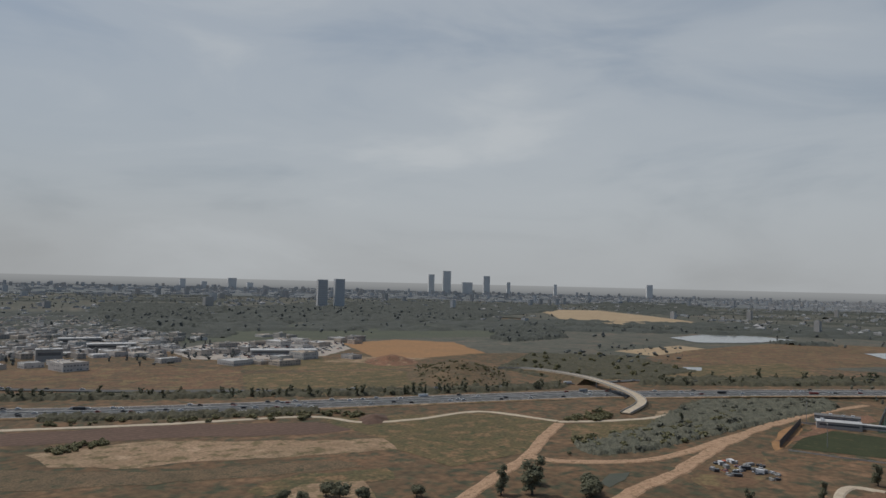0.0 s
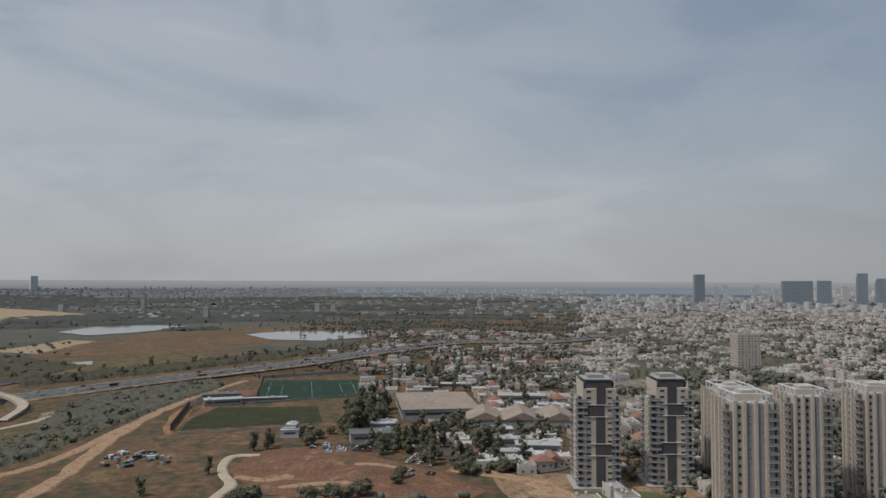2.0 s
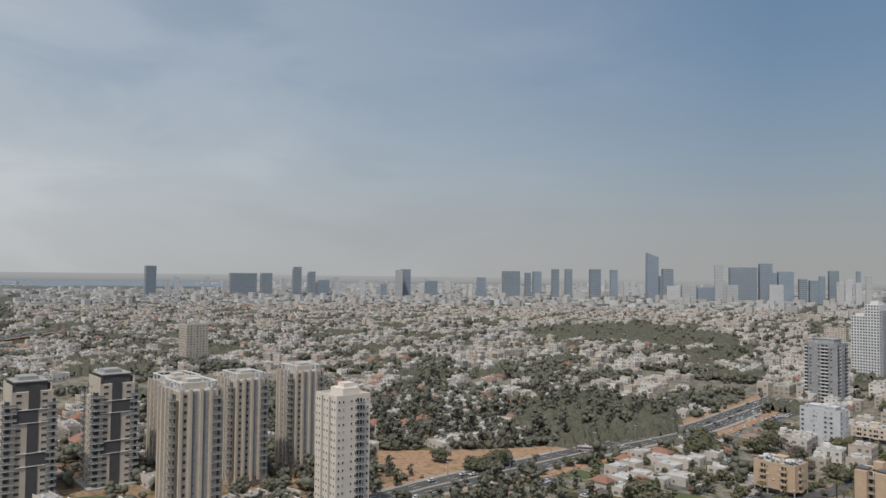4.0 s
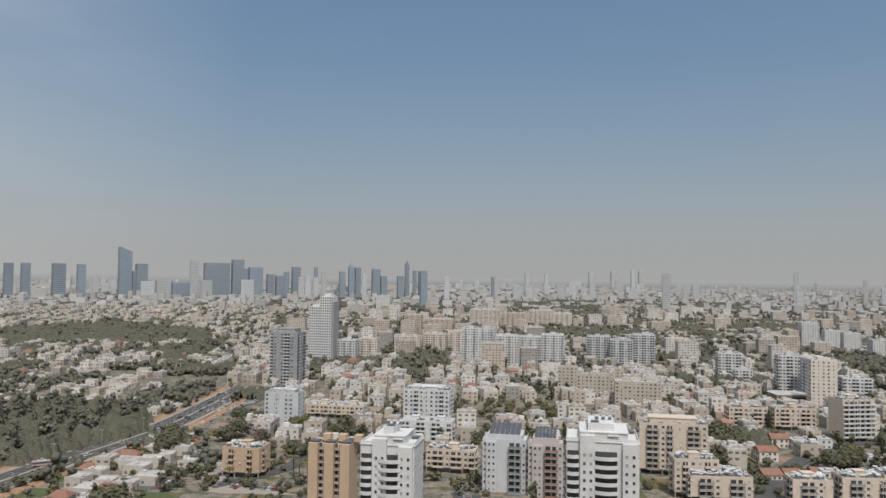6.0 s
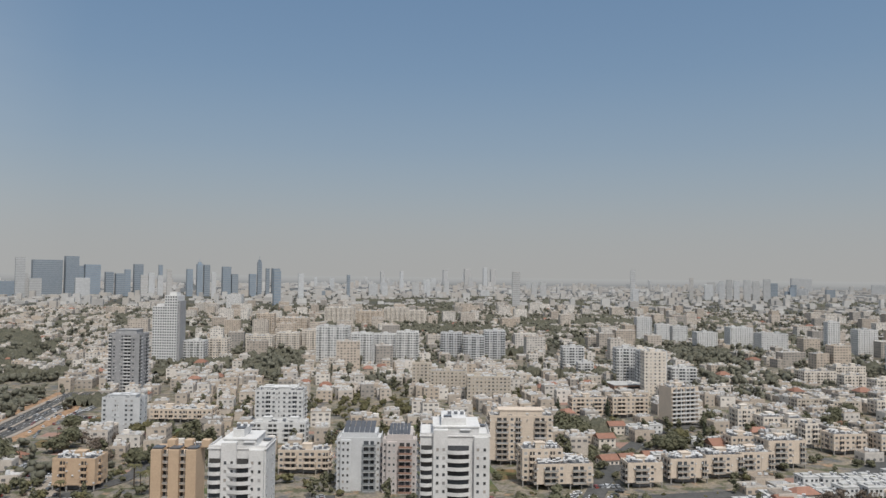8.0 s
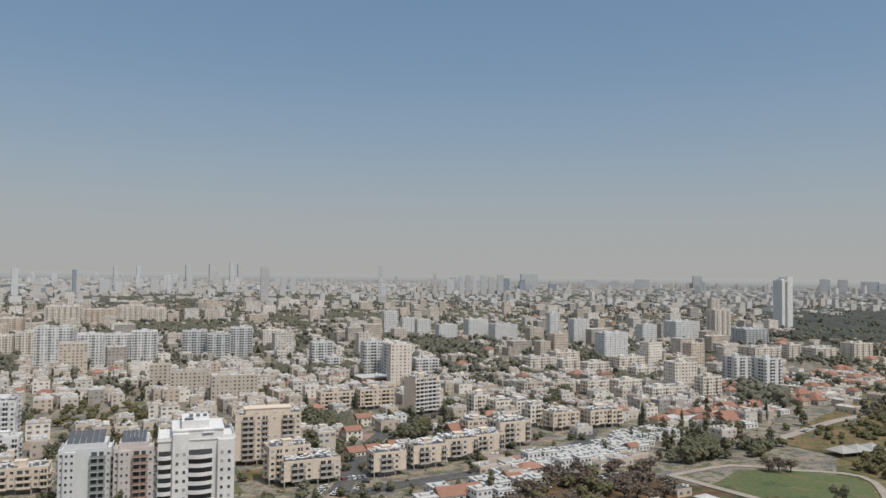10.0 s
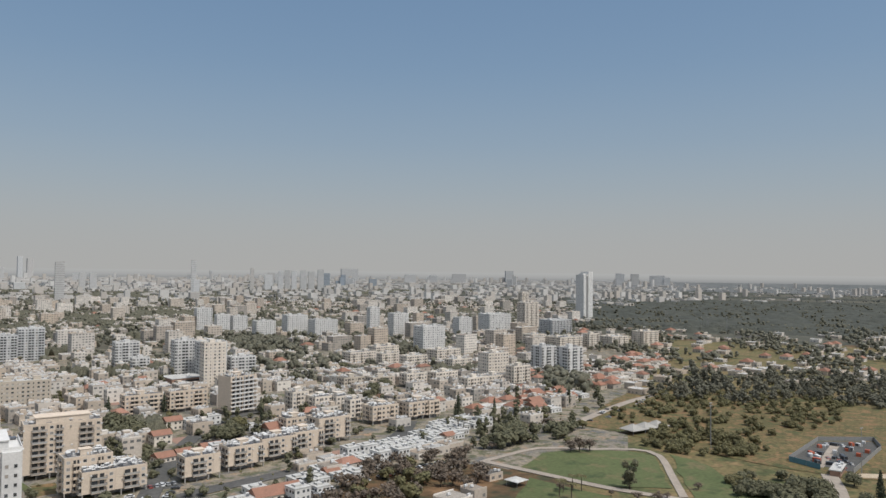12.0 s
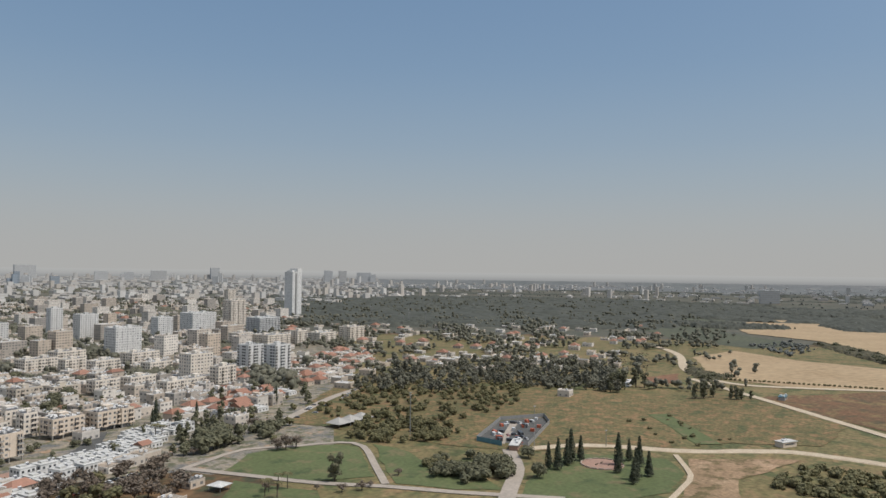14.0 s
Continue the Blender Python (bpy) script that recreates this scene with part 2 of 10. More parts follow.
M["leaf_brown"] = surface("bare_twigs", (0.17, 0.138, 0.112), (0.145, 0.122, 0.10), 3, 0.9, 0.25, island=0.25, thin=0.25)
M["leaf_fir"] = surface("conifer_foliage", (0.058, 0.07, 0.048), (0.072, 0.082, 0.054), 3, 0.85, 0.25, island=0.25, thin=0.25)
# Far copy of the leaf colour, greyed and paled to carry the haze.
M["leaf_far"] = surface("hazed_foliage", (0.142, 0.152, 0.145), (0.158, 0.166, 0.156), 40, 0.9, 0.12, island=0.1, thin=0.25)
M["thick"] = surface("dark_brushwood", (0.046, 0.045, 0.028), (0.082, 0.072, 0.043), 5, 0.9, 0.4, 0.5)
M["thick_town"] = surface("dark_tree_canopy", (0.072, 0.073, 0.052), (0.108, 0.102, 0.073), 8, 0.9, 0.4, 0.5)
M["thick_far"] = surface("far_tree_canopy", (0.045, 0.049, 0.041), (0.064, 0.067, 0.055), 30, 0.9, 0.3, 0.5)
M["dark_roof"] = surface("dark_roof_sheet", (0.11, 0.108, 0.105), (0.15, 0.146, 0.14), 6, 0.8, 0.2)
M["water"] = surface("still_water", (0.16, 0.17, 0.17), (0.18, 0.185, 0.18), 60, 0.12, 0.05, spec=0.8)
M["murky"] = surface("murky_pool_water", (0.045, 0.05, 0.032), (0.062, 0.06, 0.04), 9, 0.55, 0.2, spec=0.25)
# Sea colour already mixed towards the pale haze at the horizon.
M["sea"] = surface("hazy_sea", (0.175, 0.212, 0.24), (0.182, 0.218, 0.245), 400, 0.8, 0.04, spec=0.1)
M["steel"] = surface("galvanised_steel", (0.34, 0.34, 0.34), (0.28, 0.28, 0.28), 2, 0.5, 0.1, metal=0.4)
M["orange_paint"] = surface("orange_paint", (0.46, 0.115, 0.055), (0.40, 0.10, 0.05), 3, 0.5, 0.1)
M["blue_paint"] = surface("blue_green_paint", (0.09, 0.20, 0.24), (0.08, 0.17, 0.21), 3, 0.5, 0.1)
M["car_white"] = surface("white_car_paint", (0.62, 0.63, 0.64), (0.58, 0.59, 0.60), 2, 0.3, 0.03, spec=0.5)
M["car_grey"] = surface("silver_car_paint", (0.28, 0.29, 0.30), (0.24, 0.25, 0.26), 2, 0.3, 0.03, spec=0.5)
M["car_dark"] = surface("dark_car_paint", (0.035, 0.038, 0.045), (0.045, 0.047, 0.052), 2, 0.3, 0.03, spec=0.5)
M["car_red"] = surface("red_car_paint", (0.25, 0.05, 0.04), (0.22, 0.045, 0.038), 2, 0.3, 0.03, spec=0.5)
M["tyre"] = surface("tyre", (0.025,) * 3, (0.03,) * 3, 1, 0.9, 0.1)
M["bus"] = surface("bus_red_white", (0.40, 0.30, 0.28), (0.42, 0.33, 0.31), 2, 0.4, 0.05)
M["house_mix"] = surface("mixed_render", (0.53, 0.495, 0.455), (0.45, 0.42, 0.385), 9, 0.85, 0.12, island=0.36)
M["roof_mix"] = surface("mixed_roofs", (0.37, 0.36, 0.345), (0.24, 0.234, 0.224), 8, 0.85, 0.2, island=0.55)
# Far walls and roofs, greyed and low in contrast: haze in the colour.
M["far_mix"] = surface("hazed_far_render", (0.48, 0.47, 0.455), (0.43, 0.42, 0.41), 30, 0.9, 0.08, island=0.22)
M["far_roof"] = surface("hazed_far_roofs", (0.37, 0.365, 0.36), (0.31, 0.305, 0.30), 30, 0.9, 0.08, island=0.2)
M["dark_pane"] = surface("distant_windows", (0.13, 0.13, 0.132), (0.165, 0.163, 0.16), 6, 0.5, 0.15)
M["haze"] = None
# Skyline walls and bands: air haze painted into each base colour.
M["sky_tower"] = surface("hazed_curtain_wall", (0.201, 0.247, 0.299), (0.230, 0.274, 0.322), 60, 0.4, 0.1, rand=0.2)
M["sky_tower_pale"] = surface("hazed_pale_render", (0.46, 0.465, 0.47), (0.40, 0.405, 0.41), 60, 0.7, 0.1, rand=0.2)
M["sky_band"] = surface("hazed_tower_bands", (0.270, 0.299, 0.328), (0.299, 0.325, 0.348), 40, 0.5, 0.1)
M["sky_dim"] = surface("hazed_tower_wall", (0.46, 0.47, 0.48), (0.48, 0.49, 0.495), 60, 0.8, 0.06, rand=0.08)
# Whitened so towers seen against the sun still look pale with haze.
M["sky_white"] = surface("hazed_backlit_wall", (0.650, 0.643, 0.624), (0.611, 0.605, 0.592), 60, 0.8, 0.05, rand=0.08)


# ---- building blocks ----
NEAR = 2200.0


def squeeze(x, y, z):
    """Draws what lies past 2.2 km towards the eye along its line of sight, its size shrinking alike, to end inside 4.9 km."""
    d = hypot(x, y)
    if d <= NEAR:
        return x, y, z
    k = (NEAR + 2650 * (1 - exp(-(d - NEAR) / 2650))) / d
    return x * k, y * k, EYE + (z - EYE) * k


LOBE_FACES = [(0, 4, 3), (0, 3, 10), (0, 11, 4), (0, 10, 8), (0, 8, 11), (1, 5, 4), (1, 4, 11), (1, 9, 5), (1, 6, 9), (1, 11, 6), (2, 3, 5), (2, 10, 3), (2, 5, 9), (2, 9, 7), (2, 7, 10), (3, 4, 5), (6, 8, 7), (6, 7, 9), (6, 11, 8), (7, 8, 10)]


class Shape:
    """Collects faces of one mesh; each face has a material slot."""

    def __init__(self):
        self.v, self.f, self.s = [], [], []

    def add(self, verts, faces, slot=0):
        k = len(self.v)
        self.v.extend(verts)
        self.f.extend([tuple(i + k for i in f) for f in faces])
        self.s.extend([slot] * len(faces))

    def box(self, x0, x1, y0, y1, z0, z1, slot=0, yaw=0.0, at=(0, 0), bottom=True):
        c, s = cos(yaw), sin(yaw)
        vs = [(at[0] + x * c - y * s, at[1] + x * s + y * c, z) for z in (z0, z1) for x, y in ((x0, y0), (x1, y0), (x1, y1), (x0, y1))]
        fs = [(0, 1, 5, 4), (1, 2, 6, 5), (2, 3, 7, 6), (3, 0, 4, 7), (4, 5, 6, 7)]
        if bottom:
            fs.append((3, 2, 1, 0))
        self.add(vs, fs, slot)

    def tube(self, x, y, z0, z1, r0, r1, sides=8, slot=0, lean=(0, 0)):
        vs = [(x + r * cos(2 * pi * i / sides) + q * lean[0], y + r * sin(2 * pi * i / sides) + q * lean[1], z) for z, r, q in ((z0, r0, 0), (z1, r1, 1)) for i in range(sides)]
        fs = [(i, (i + 1) % sides, sides + (i + 1) % sides, sides + i) for i in range(sides)] + [tuple(range(sides, 2 * sides)), tuple(range(sides - 1, -1, -1))]
        self.add(vs, fs, slot)

    def lying(self, x0, x1, y, z, r, sides=8, slot=0):
        vs = [(x, y + r * cos(2 * pi * i / sides), z + r * sin(2 * pi * i / sides)) for x in (x0, x1) for i in range(sides)]
        fs = [(i, sides + i, sides + (i + 1) % sides, (i + 1) % sides) for i in range(sides)] + [tuple(range(sides)), tuple(range(2 * sides - 1, sides - 1, -1))]
        self.add(vs, fs, slot)

    def lobe(self, x, y, z, rx, rz, rng, slot=0):
        """An uneven closed clump of foliage."""
        g = (1 + sqrt(5)) / 2
        k = 1 / sqrt(1 + g * g)
        vs = []
        turn = rng.uniform(0, 3)
        c, s = cos(turn), sin(turn)
        for a, b in ((-1, g), (1, g), (-1, -g), (1, -g)):
            for p in ((a, b, 0), (0, a, b), (b, 0, a)):
                r = k * rng.uniform(0.58, 1.26)
                vs.append((x + rx * r * (p[0] * c - p[1] * s), y + rx * r * (p[0] * s + p[1] * c), z + rz * r * p[2]))
        self.add(vs, LOBE_FACES, slot)

    def gable(self, x0, x1, y0, y1, z0, z1, slot=0, over=0.4, yaw=0.0, at=(0, 0), hip=0.0):
        """A pitched roof, ridge along x."""
        x0, x1, y0, y1 = x0 - over, x1 + over, y0 - over, y1 + over
        m, c, s = (y0 + y1) / 2, cos(yaw), sin(yaw)
        pts = [(x0, y0, z0), (x1, y0, z0), (x1, y1, z0), (x0, y1, z0), (x0 + hip, m, z1), (x1 - hip, m, z1)]
        self.add([(at[0] + x * c - y * s, at[1] + x * s + y * c, z) for x, y, z in pts], [(0, 1, 5, 4), (2, 3, 4, 5), (1, 2, 5), (3, 0, 4), (3, 2, 1, 0)], slot)

    def mesh(self, name, mats):
        me = bpy.data.meshes.new(name)
        me.from_pydata(self.v, [], self.f)
        for m in mats if isinstance(mats, (list, tuple)) else [mats]:
            me.materials.append(M[m])
        me.polygons.foreach_set("material_index", self.s)
        me.update()
        return me

    def weld(self):
        """Joins corners that meet."""
        seen, order, to = {}, [], []
        for p in self.v:
            k = tuple(round(c, 3) for c in p)
            if k not in seen:
                seen[k] = len(order)
                order.append(p)
            to.append(seen[k])
        self.v, self.f = order, [tuple(to[i] for i in f) for f in self.f]
        return self

    def squeezed(self):
        self.v = [squeeze(*p) for p in self.v]
        return self


def part(name, shape, mats, parent, label="", at=None):
    me = shape.mesh(name, mats) if isinstance(shape, Shape) else shape
    ob = new(name, me)
    ob.parent = parent
    if at:
        ob.location = at
    if label:
        ob["label"] = label
    return ob


def thing(name, x, y, z, yaw, label, category, group=""):
    ob = new(name)
    ob.empty_display_size = 1.0
    ob.location, ob.rotation_euler = (x, y, z), (0, 0, radians(yaw))
    return tagged(ob, label, category, group)


def solid(name, shape, mats, label, category, kind="", group=""):
    return tagged(new(name, shape.mesh(name, mats)), label, category, group, kind)


def smooth_line(pts, step=12.0):
    """A rounded line through a few points."""
    pts = [Vector(p) for p in pts]
    ext = [pts[0] * 2 - pts[1]] + pts + [pts[-1] * 2 - pts[-2]]
    out = []
    for i in range(1, len(ext) - 2):
        a, b, c, d = ext[i - 1:i + 3]
        n = max(2, int((c - b).length / step))
        for k in range(n):
            t = k / n
            out.append(0.5 * ((2 * b) + (c - a) * t + (2 * a - 5 * b + 4 * c - d) * t * t + (3 * b - a - 3 * c + d) * t ** 3))
    out.append(pts[-1])
    return out


def strip(name, pts, width, z, mat, label="", category="road", rough_edge=0.0, kind="structure", thick=0.3, parent=None):
    """A road, track or path along a rounded line of (x, y) or (x, y, z)."""
    line = smooth_line([(*p, 0)[:3] for p in pts], 5.0 if rough_edge else 12.0)
    sh = Shape()
    n = len(line)
    for i, p in enumerate(line):
        d = (line[min(i + 1, n - 1)] - line[max(i - 1, 0)])
        side = Vector((-d.y, d.x, 0)).normalized()
        wob = [width / 2 * (1 + rough_edge * (1.3 * noise.noise(p * 0.05 + k) + 0.45 * noise.noise(p * 0.19 + k))) for k in (Vector((0, 0, 0)), Vector((9, 9, 0)))]
        for q in (side * wob[0], side * -wob[1]):
            sh.v.append(squeeze(p.x + q.x, p.y + q.y, p.z + z))
        for q in (side * wob[0], side * -wob[1]):
            q = q * (1 + (2.4 / width if rough_edge else 0))
            sh.v.append(squeeze(p.x + q.x, p.y + q.y, p.z + z - thick - (0.3 if rough_edge else 0)))
    for i in range(n - 1):
        a, b = 4 * i, 4 * i + 4
        sh.f += [(a, a + 1, b + 1, b), (a + 2, a, b, b + 2), (a + 1, a + 3, b + 3, b + 1)]
        sh.s += [0, 0, 0]
    me = sh.mesh(name, mat)
    return tagged(new(name, me), label or name.replace("_", " "), category, "", kind)


def patch(name, pts, mat, z=0.1, label="", wobble=0.04, category="field"):
    """A piece of land inside a few corners, its edge uneven."""
    pts = [Vector((x, y, 0)) for x, y in pts]
    size = max((a - pts[0]).length for a in pts)
    sh, ring = Shape(), []
    for i, a in enumerate(pts):
        b = pts[(i + 1) % len(pts)]
        n = max(2, min(40, int((b - a).length / 12)))
        for k in range(n):
            p = a.lerp(b, k / n)
            off = noise.noise_vector(p * (3.0 / max(size, 1)) + Vector((i * 0.1, 0, 0))) * size * wobble + noise.noise_vector(p * 0.05) * min(5.0, size * wobble) + noise.noise_vector(p * 0.17) * min(2.0, size * wobble)
            ring.append(squeeze(p.x + off.x, p.y + off.y, z))
    sh.v, sh.f, sh.s = ring, [tuple(range(len(ring)))], [0]
    ob = new(name, sh.mesh(name, mat))
    if ob.data.polygons[0].normal.z < 0:
        ob.data.flip_normals()
    return tagged(ob, label or name.replace("_", " "), category, "", "structure")


def sector(name, az0, az1, d0, d1, mat, z=0.1, label="", category="ground"):
    """A ring piece of land between two bearings (degrees) and two distances, its edges uneven."""
    sh, na, nd = Shape(), max(4, int(abs(az1 - az0))), 26
    for j in range(nd + 1):
        d = d0 * (d1 / d0) ** (j / nd)
        for i in range(na + 1):
            a = radians(az0 + (az1 - az0) * i / na)
            e = 1 + (0.05 * noise.noise(Vector((i * 0.31, j * 0.2, z))) if j in (0, nd) or i in (0, na) else 0)
            sh.v.append(squeeze(-sin(a) * d * e, cos(a) * d * e, z))
    for j in range(nd):
        for i in range(na):
            k = j * (na + 1) + i
            sh.f.append((k, k + na + 1, k + na + 2, k + 1) if az1 > az0 else (k, k + 1, k + na + 2, k + na + 1))
            sh.s.append(0)
    ob = new(name, sh.mesh(name, mat))
    if sum(p.normal.z for p in ob.data.polygons) < 0:
        ob.data.flip_normals()
    return tagged(ob, label or name.replace("_", " "), category, "", "structure")


# ---- the land ----
def build_ground():
    sh, na = Shape(), 240
    rings = [0.0] + [60 * 1.06 ** i for i in range(88) if 60 * 1.06 ** i < 10200]
    for d in rings:
        for i in range(na):
            a = 2 * pi * i / na
            sh.v.append(squeeze(-sin(a) * d, cos(a) * d, 0.0))
    for j in range(len(rings) - 1):
        for i in range(na):
            a, b = j * na + i, j * na + (i + 1) % na
            sh.f.append((a, a + na, b + na, b))
            sh.s.append(0)
    ob = solid("ground", sh, "ground", "dry olive and straw-coloured open land", "ground", "structure")
    if ob.data.polygons[500].normal.z < 0:
        ob.data.flip_normals()


build_ground()


def mound(x, y, rx, ry, h, yaw, mat, label, name="mound", power=2.0, category="mound"):
    """Returns a function that gives a place on the mound for (u, v) from -1 to 1."""
    sh, n = Shape(), 40
    c, s = cos(radians(yaw)), sin(radians(yaw))

    def spot(u, v):
        r = min(1.0, hypot(u, v))
        p = Vector((u * rx, v * ry, 0))
        z = h * (cos(r * pi / 2) ** power) * (1 + 0.35 * noise.noise(p * 0.05)) - 0.3 + (0.9 * noise.noise(p * 0.16) if r < 0.9 else 0)
        return x + p.x * c - p.y * s, y + p.x * s + p.y * c, z if r < 1 else -0.5

    for j in range(n + 1):
        for i in range(n + 1):
            sh.v.append(spot(i / n * 2 - 1, j / n * 2 - 1))
    for j in range(n):
        for i in range(n):
            k = j * (n + 1) + i
            sh.f.append((k, k + 1, k + n + 2, k + n + 1))
            sh.s.append(0)
    me = sh.mesh(name, mat)
    me.polygons.foreach_set("use_smooth", [True] * len(me.polygons))
    tagged(new(name, me), label, category, "", "structure")
    return spot


# ---- trees ----
def leaf_cloud(rng, lobes, count, leaf, slot=0, sh=None, body=0.8):
    """Many small leaf clumps, folded pieces of foliage, on the skins of a few lobes (x, y, z, rx, rz)."""
    sh = sh or Shape()
    for x, y, z, rx, rz in lobes if body else ():
        sh.lobe(x, y, z, rx * body, rz * body, rng, slot)
    weights = [l[3] * l[4] for l in lobes]
    for lobe in rng.choices(lobes, weights, k=count):
        x, y, z, rx, rz = lobe
        a, u = rng.uniform(0, 2 * pi), rng.uniform(-0.8, 1.0)
        q = sqrt(max(0, 1 - u * u))
        k = rng.uniform(0.7, 1.08)
        p = Vector((x + rx * q * cos(a) * k, y + rx * q * sin(a) * k, z + rz * u * k))
        nrm = Vector((q * cos(a), q * sin(a), u + 0.4)) + Vector([rng.uniform(-0.4, 0.4) for _ in range(3)])
        nrm.normalize()
        t1 = nrm.orthogonal().normalized()
        t1.rotate(Matrix.Rotation(rng.uniform(0, 6.3), 3, nrm))
        t2 = nrm.cross(t1)
        s = leaf * rng.uniform(0.6, 1.35)
        lift = nrm * s * 0.3
        vs = [p + t1 * s + lift, p + t2 * s * 0.85, p - t1 * s * 0.9 + lift, p - t2 * s]
        sh.add([tuple(v) for v in vs], [(0, 1, 3), (1, 2, 3)], slot)
    return sh


def tree_shapes(kind, rng, rich=1.0):
    """Trunk and crown of a tree about 1 unit = 1 m, crown near 8 m across (conifers 5)."""
    trunk = Shape()
    if kind == "round":
        trunk.tube(0, 0, 0, 2.0, 0.32, 0.22)
        for a in range(4):
            trunk.tube(0, 0, 1.8, 4.0, 0.17, 0.07, 5, 0, (1.7 * cos(a * 1.6), 1.7 * sin(a * 1.6)))
        lobes = [(rng.uniform(-2.2, 2.2), rng.uniform(-2.2, 2.2), rng.uniform(2.3, 4.9), rng.uniform(1.5, 2.3), rng.uniform(1.3, 2.0)) for _ in range(9)] + [(0, 0, 3.6, 3.0, 2.6)]
        return trunk, leaf_cloud(rng, lobes, int(620 * rich), 0.4 / sqrt(rich) ** 0.8)
    if kind == "tall":
        trunk.tube(0, 0, 0, 6.0, 0.38, 0.2)
        for a in range(4):
            trunk.tube(0, 0, 4 + a, 7 + a, 0.16, 0.06, 5, 0, (1.5 * cos(a * 2.1), 1.5 * sin(a * 2.1)))
        lobes = [(rng.uniform(-1.7, 1.7), rng.uniform(-1.7, 1.7), 2.4 + i * 1.2, rng.uniform(1.3, 2.1), rng.uniform(1.1, 1.8)) for i in range(8)]
        return trunk, leaf_cloud(rng, lobes, int(600 * rich), 0.4 / sqrt(rich) ** 0.8)
    if kind == "fir":
        trunk.tube(0, 0, 0, 11.0, 0.24, 0.04)
        lobes = [(0, 0, 1.6 + i * 1.05, 2.3 * (1 - i / 11.5) + 0.15, 0.75) for i in range(11)]
        return trunk, leaf_cloud(rng, lobes, int(420 * rich), 0.42 / sqrt(rich) ** 0.8)
    if kind == "cypress":
        trunk.tube(0, 0, 0, 9.0, 0.2, 0.04)
        lobes = [(0, 0, 1.0 + i * 1.0, 1.15 * sin(0.5 + i * 0.27), 0.9) for i in range(10)]
        return trunk, leaf_cloud(rng, lobes, int(220 * rich), 0.36 / sqrt(rich) ** 0.8)
    if kind == "bare":
        trunk.tube(0, 0, 0, 1.8, 0.28, 0.2)
        for a in range(9):
            r = rng.uniform(1.6, 3.2)
            trunk.tube(0, 0, 1.5, rng.uniform(3.8, 5.6), 0.13, 0.03, 5, 0, (r * cos(a * 0.7), r * sin(a * 0.7)))
        lobes = [(rng.uniform(-2.2, 2.2), rng.uniform(-2.2, 2.2), rng.uniform(2.8, 4.8), 1.7, 1.3) for _ in range(9)]
        return trunk, leaf_cloud(rng, lobes, int(330 * rich), 0.26 / sqrt(rich) ** 0.8, body=0.55)
    if kind == "bush":
        trunk.tube(0, 0, 0, 0.8, 0.1, 0.05, 5)
        lobes = [(rng.uniform(-0.9, 0.9), rng.uniform(-0.9, 0.9), rng.uniform(0.7, 1.2), 0.9, 0.75) for _ in range(5)]
        return trunk, leaf_cloud(rng, lobes, int(130 * rich), 0.27 / sqrt(rich) ** 0.8)
    # palm
    trunk.tube(0, 0, 0, 7.5, 0.26, 0.2)
    crown = Shape()
    for i in range(20):
        a, droop = i * 2.4, 0.2 + 0.75 * (i % 5) / 4
        last = None
        for k in range(5):
            r, z = 0.2 + k * 0.62, 7.6 + 0.9 * sin(k * 0.55) - droop * k * k * 0.13
            wd = 0.36 * (1 - k / 5.5)
            row = [(r * cos(a) - wd * sin(a), r * sin(a) + wd * cos(a), z - 0.1), (r * cos(a), r * sin(a), z + 0.12), (r * cos(a) + wd * sin(a), r * sin(a) - wd * cos(a), z - 0.1)]
            if last:
                crown.add(last + row, [(0, 1, 4, 3), (1, 2, 5, 4)])
            last = row
    return trunk, crown


LEAF_OF = {"round": "leaf", "tall": "leaf", "fir": "leaf_fir", "cypress": "leaf_fir", "bare": "leaf_brown", "bush": "leaf_olive", "palm": "leaf_olive", "olive": "leaf_olive"}
TREE_LABEL = {"round": "dark green broadleaf tree with rounded crown", "olive": "olive-green broadleaf tree with open crown", "tall": "tall dark eucalyptus tree with uneven crown",
              "fir": "tall pointed dark green conifer on grass", "cypress": "slim dark green cypress tree", "bare": "brown leafless tree with fine twigs", "bush": "low olive green bush on dry ground", "palm": "palm tree with slim bare trunk"}
TREE_KIT, tree_rng = {}, random.Random(5)
TREES_AT = []


def tree(kind, x, y, size=1.0, z=0.0):
    """size: 1 is about 7 m high for broadleaf trees, 12 m for conifers."""
    form = "round" if kind == "olive" else kind
    if kind not in TREE_KIT:
        TREE_KIT[kind] = []
        for _ in range(3 if kind in ("round", "olive", "tall") else 2):
            trunk, crown = tree_shapes(form, tree_rng)
            TREE_KIT[kind].append((trunk.mesh("trunk", "bark"), crown.mesh("crown", LEAF_OF[kind])))
    a, b = tree_rng.choice(TREE_KIT[kind])
    name = {"bush": "bush", "palm": "palm_tree", "fir": "conifer", "cypress": "cypress_tree"}.get(kind, "tree")
    root = thing(name, x, y, z, tree_rng.uniform(0, 360), TREE_LABEL[kind], "bush" if kind == "bush" else "tree", "scattered " + name.replace("_", " ") + "s")
    s = size * tree_rng.uniform(0.88, 1.12)
    root.scale = (s * tree_rng.uniform(0.9, 1.15), s * tree_rng.uniform(0.9, 1.15), s)
    part("trunk", a, None, root)
    part("crown", b, None, root)
    TREES_AT.append((x, y))


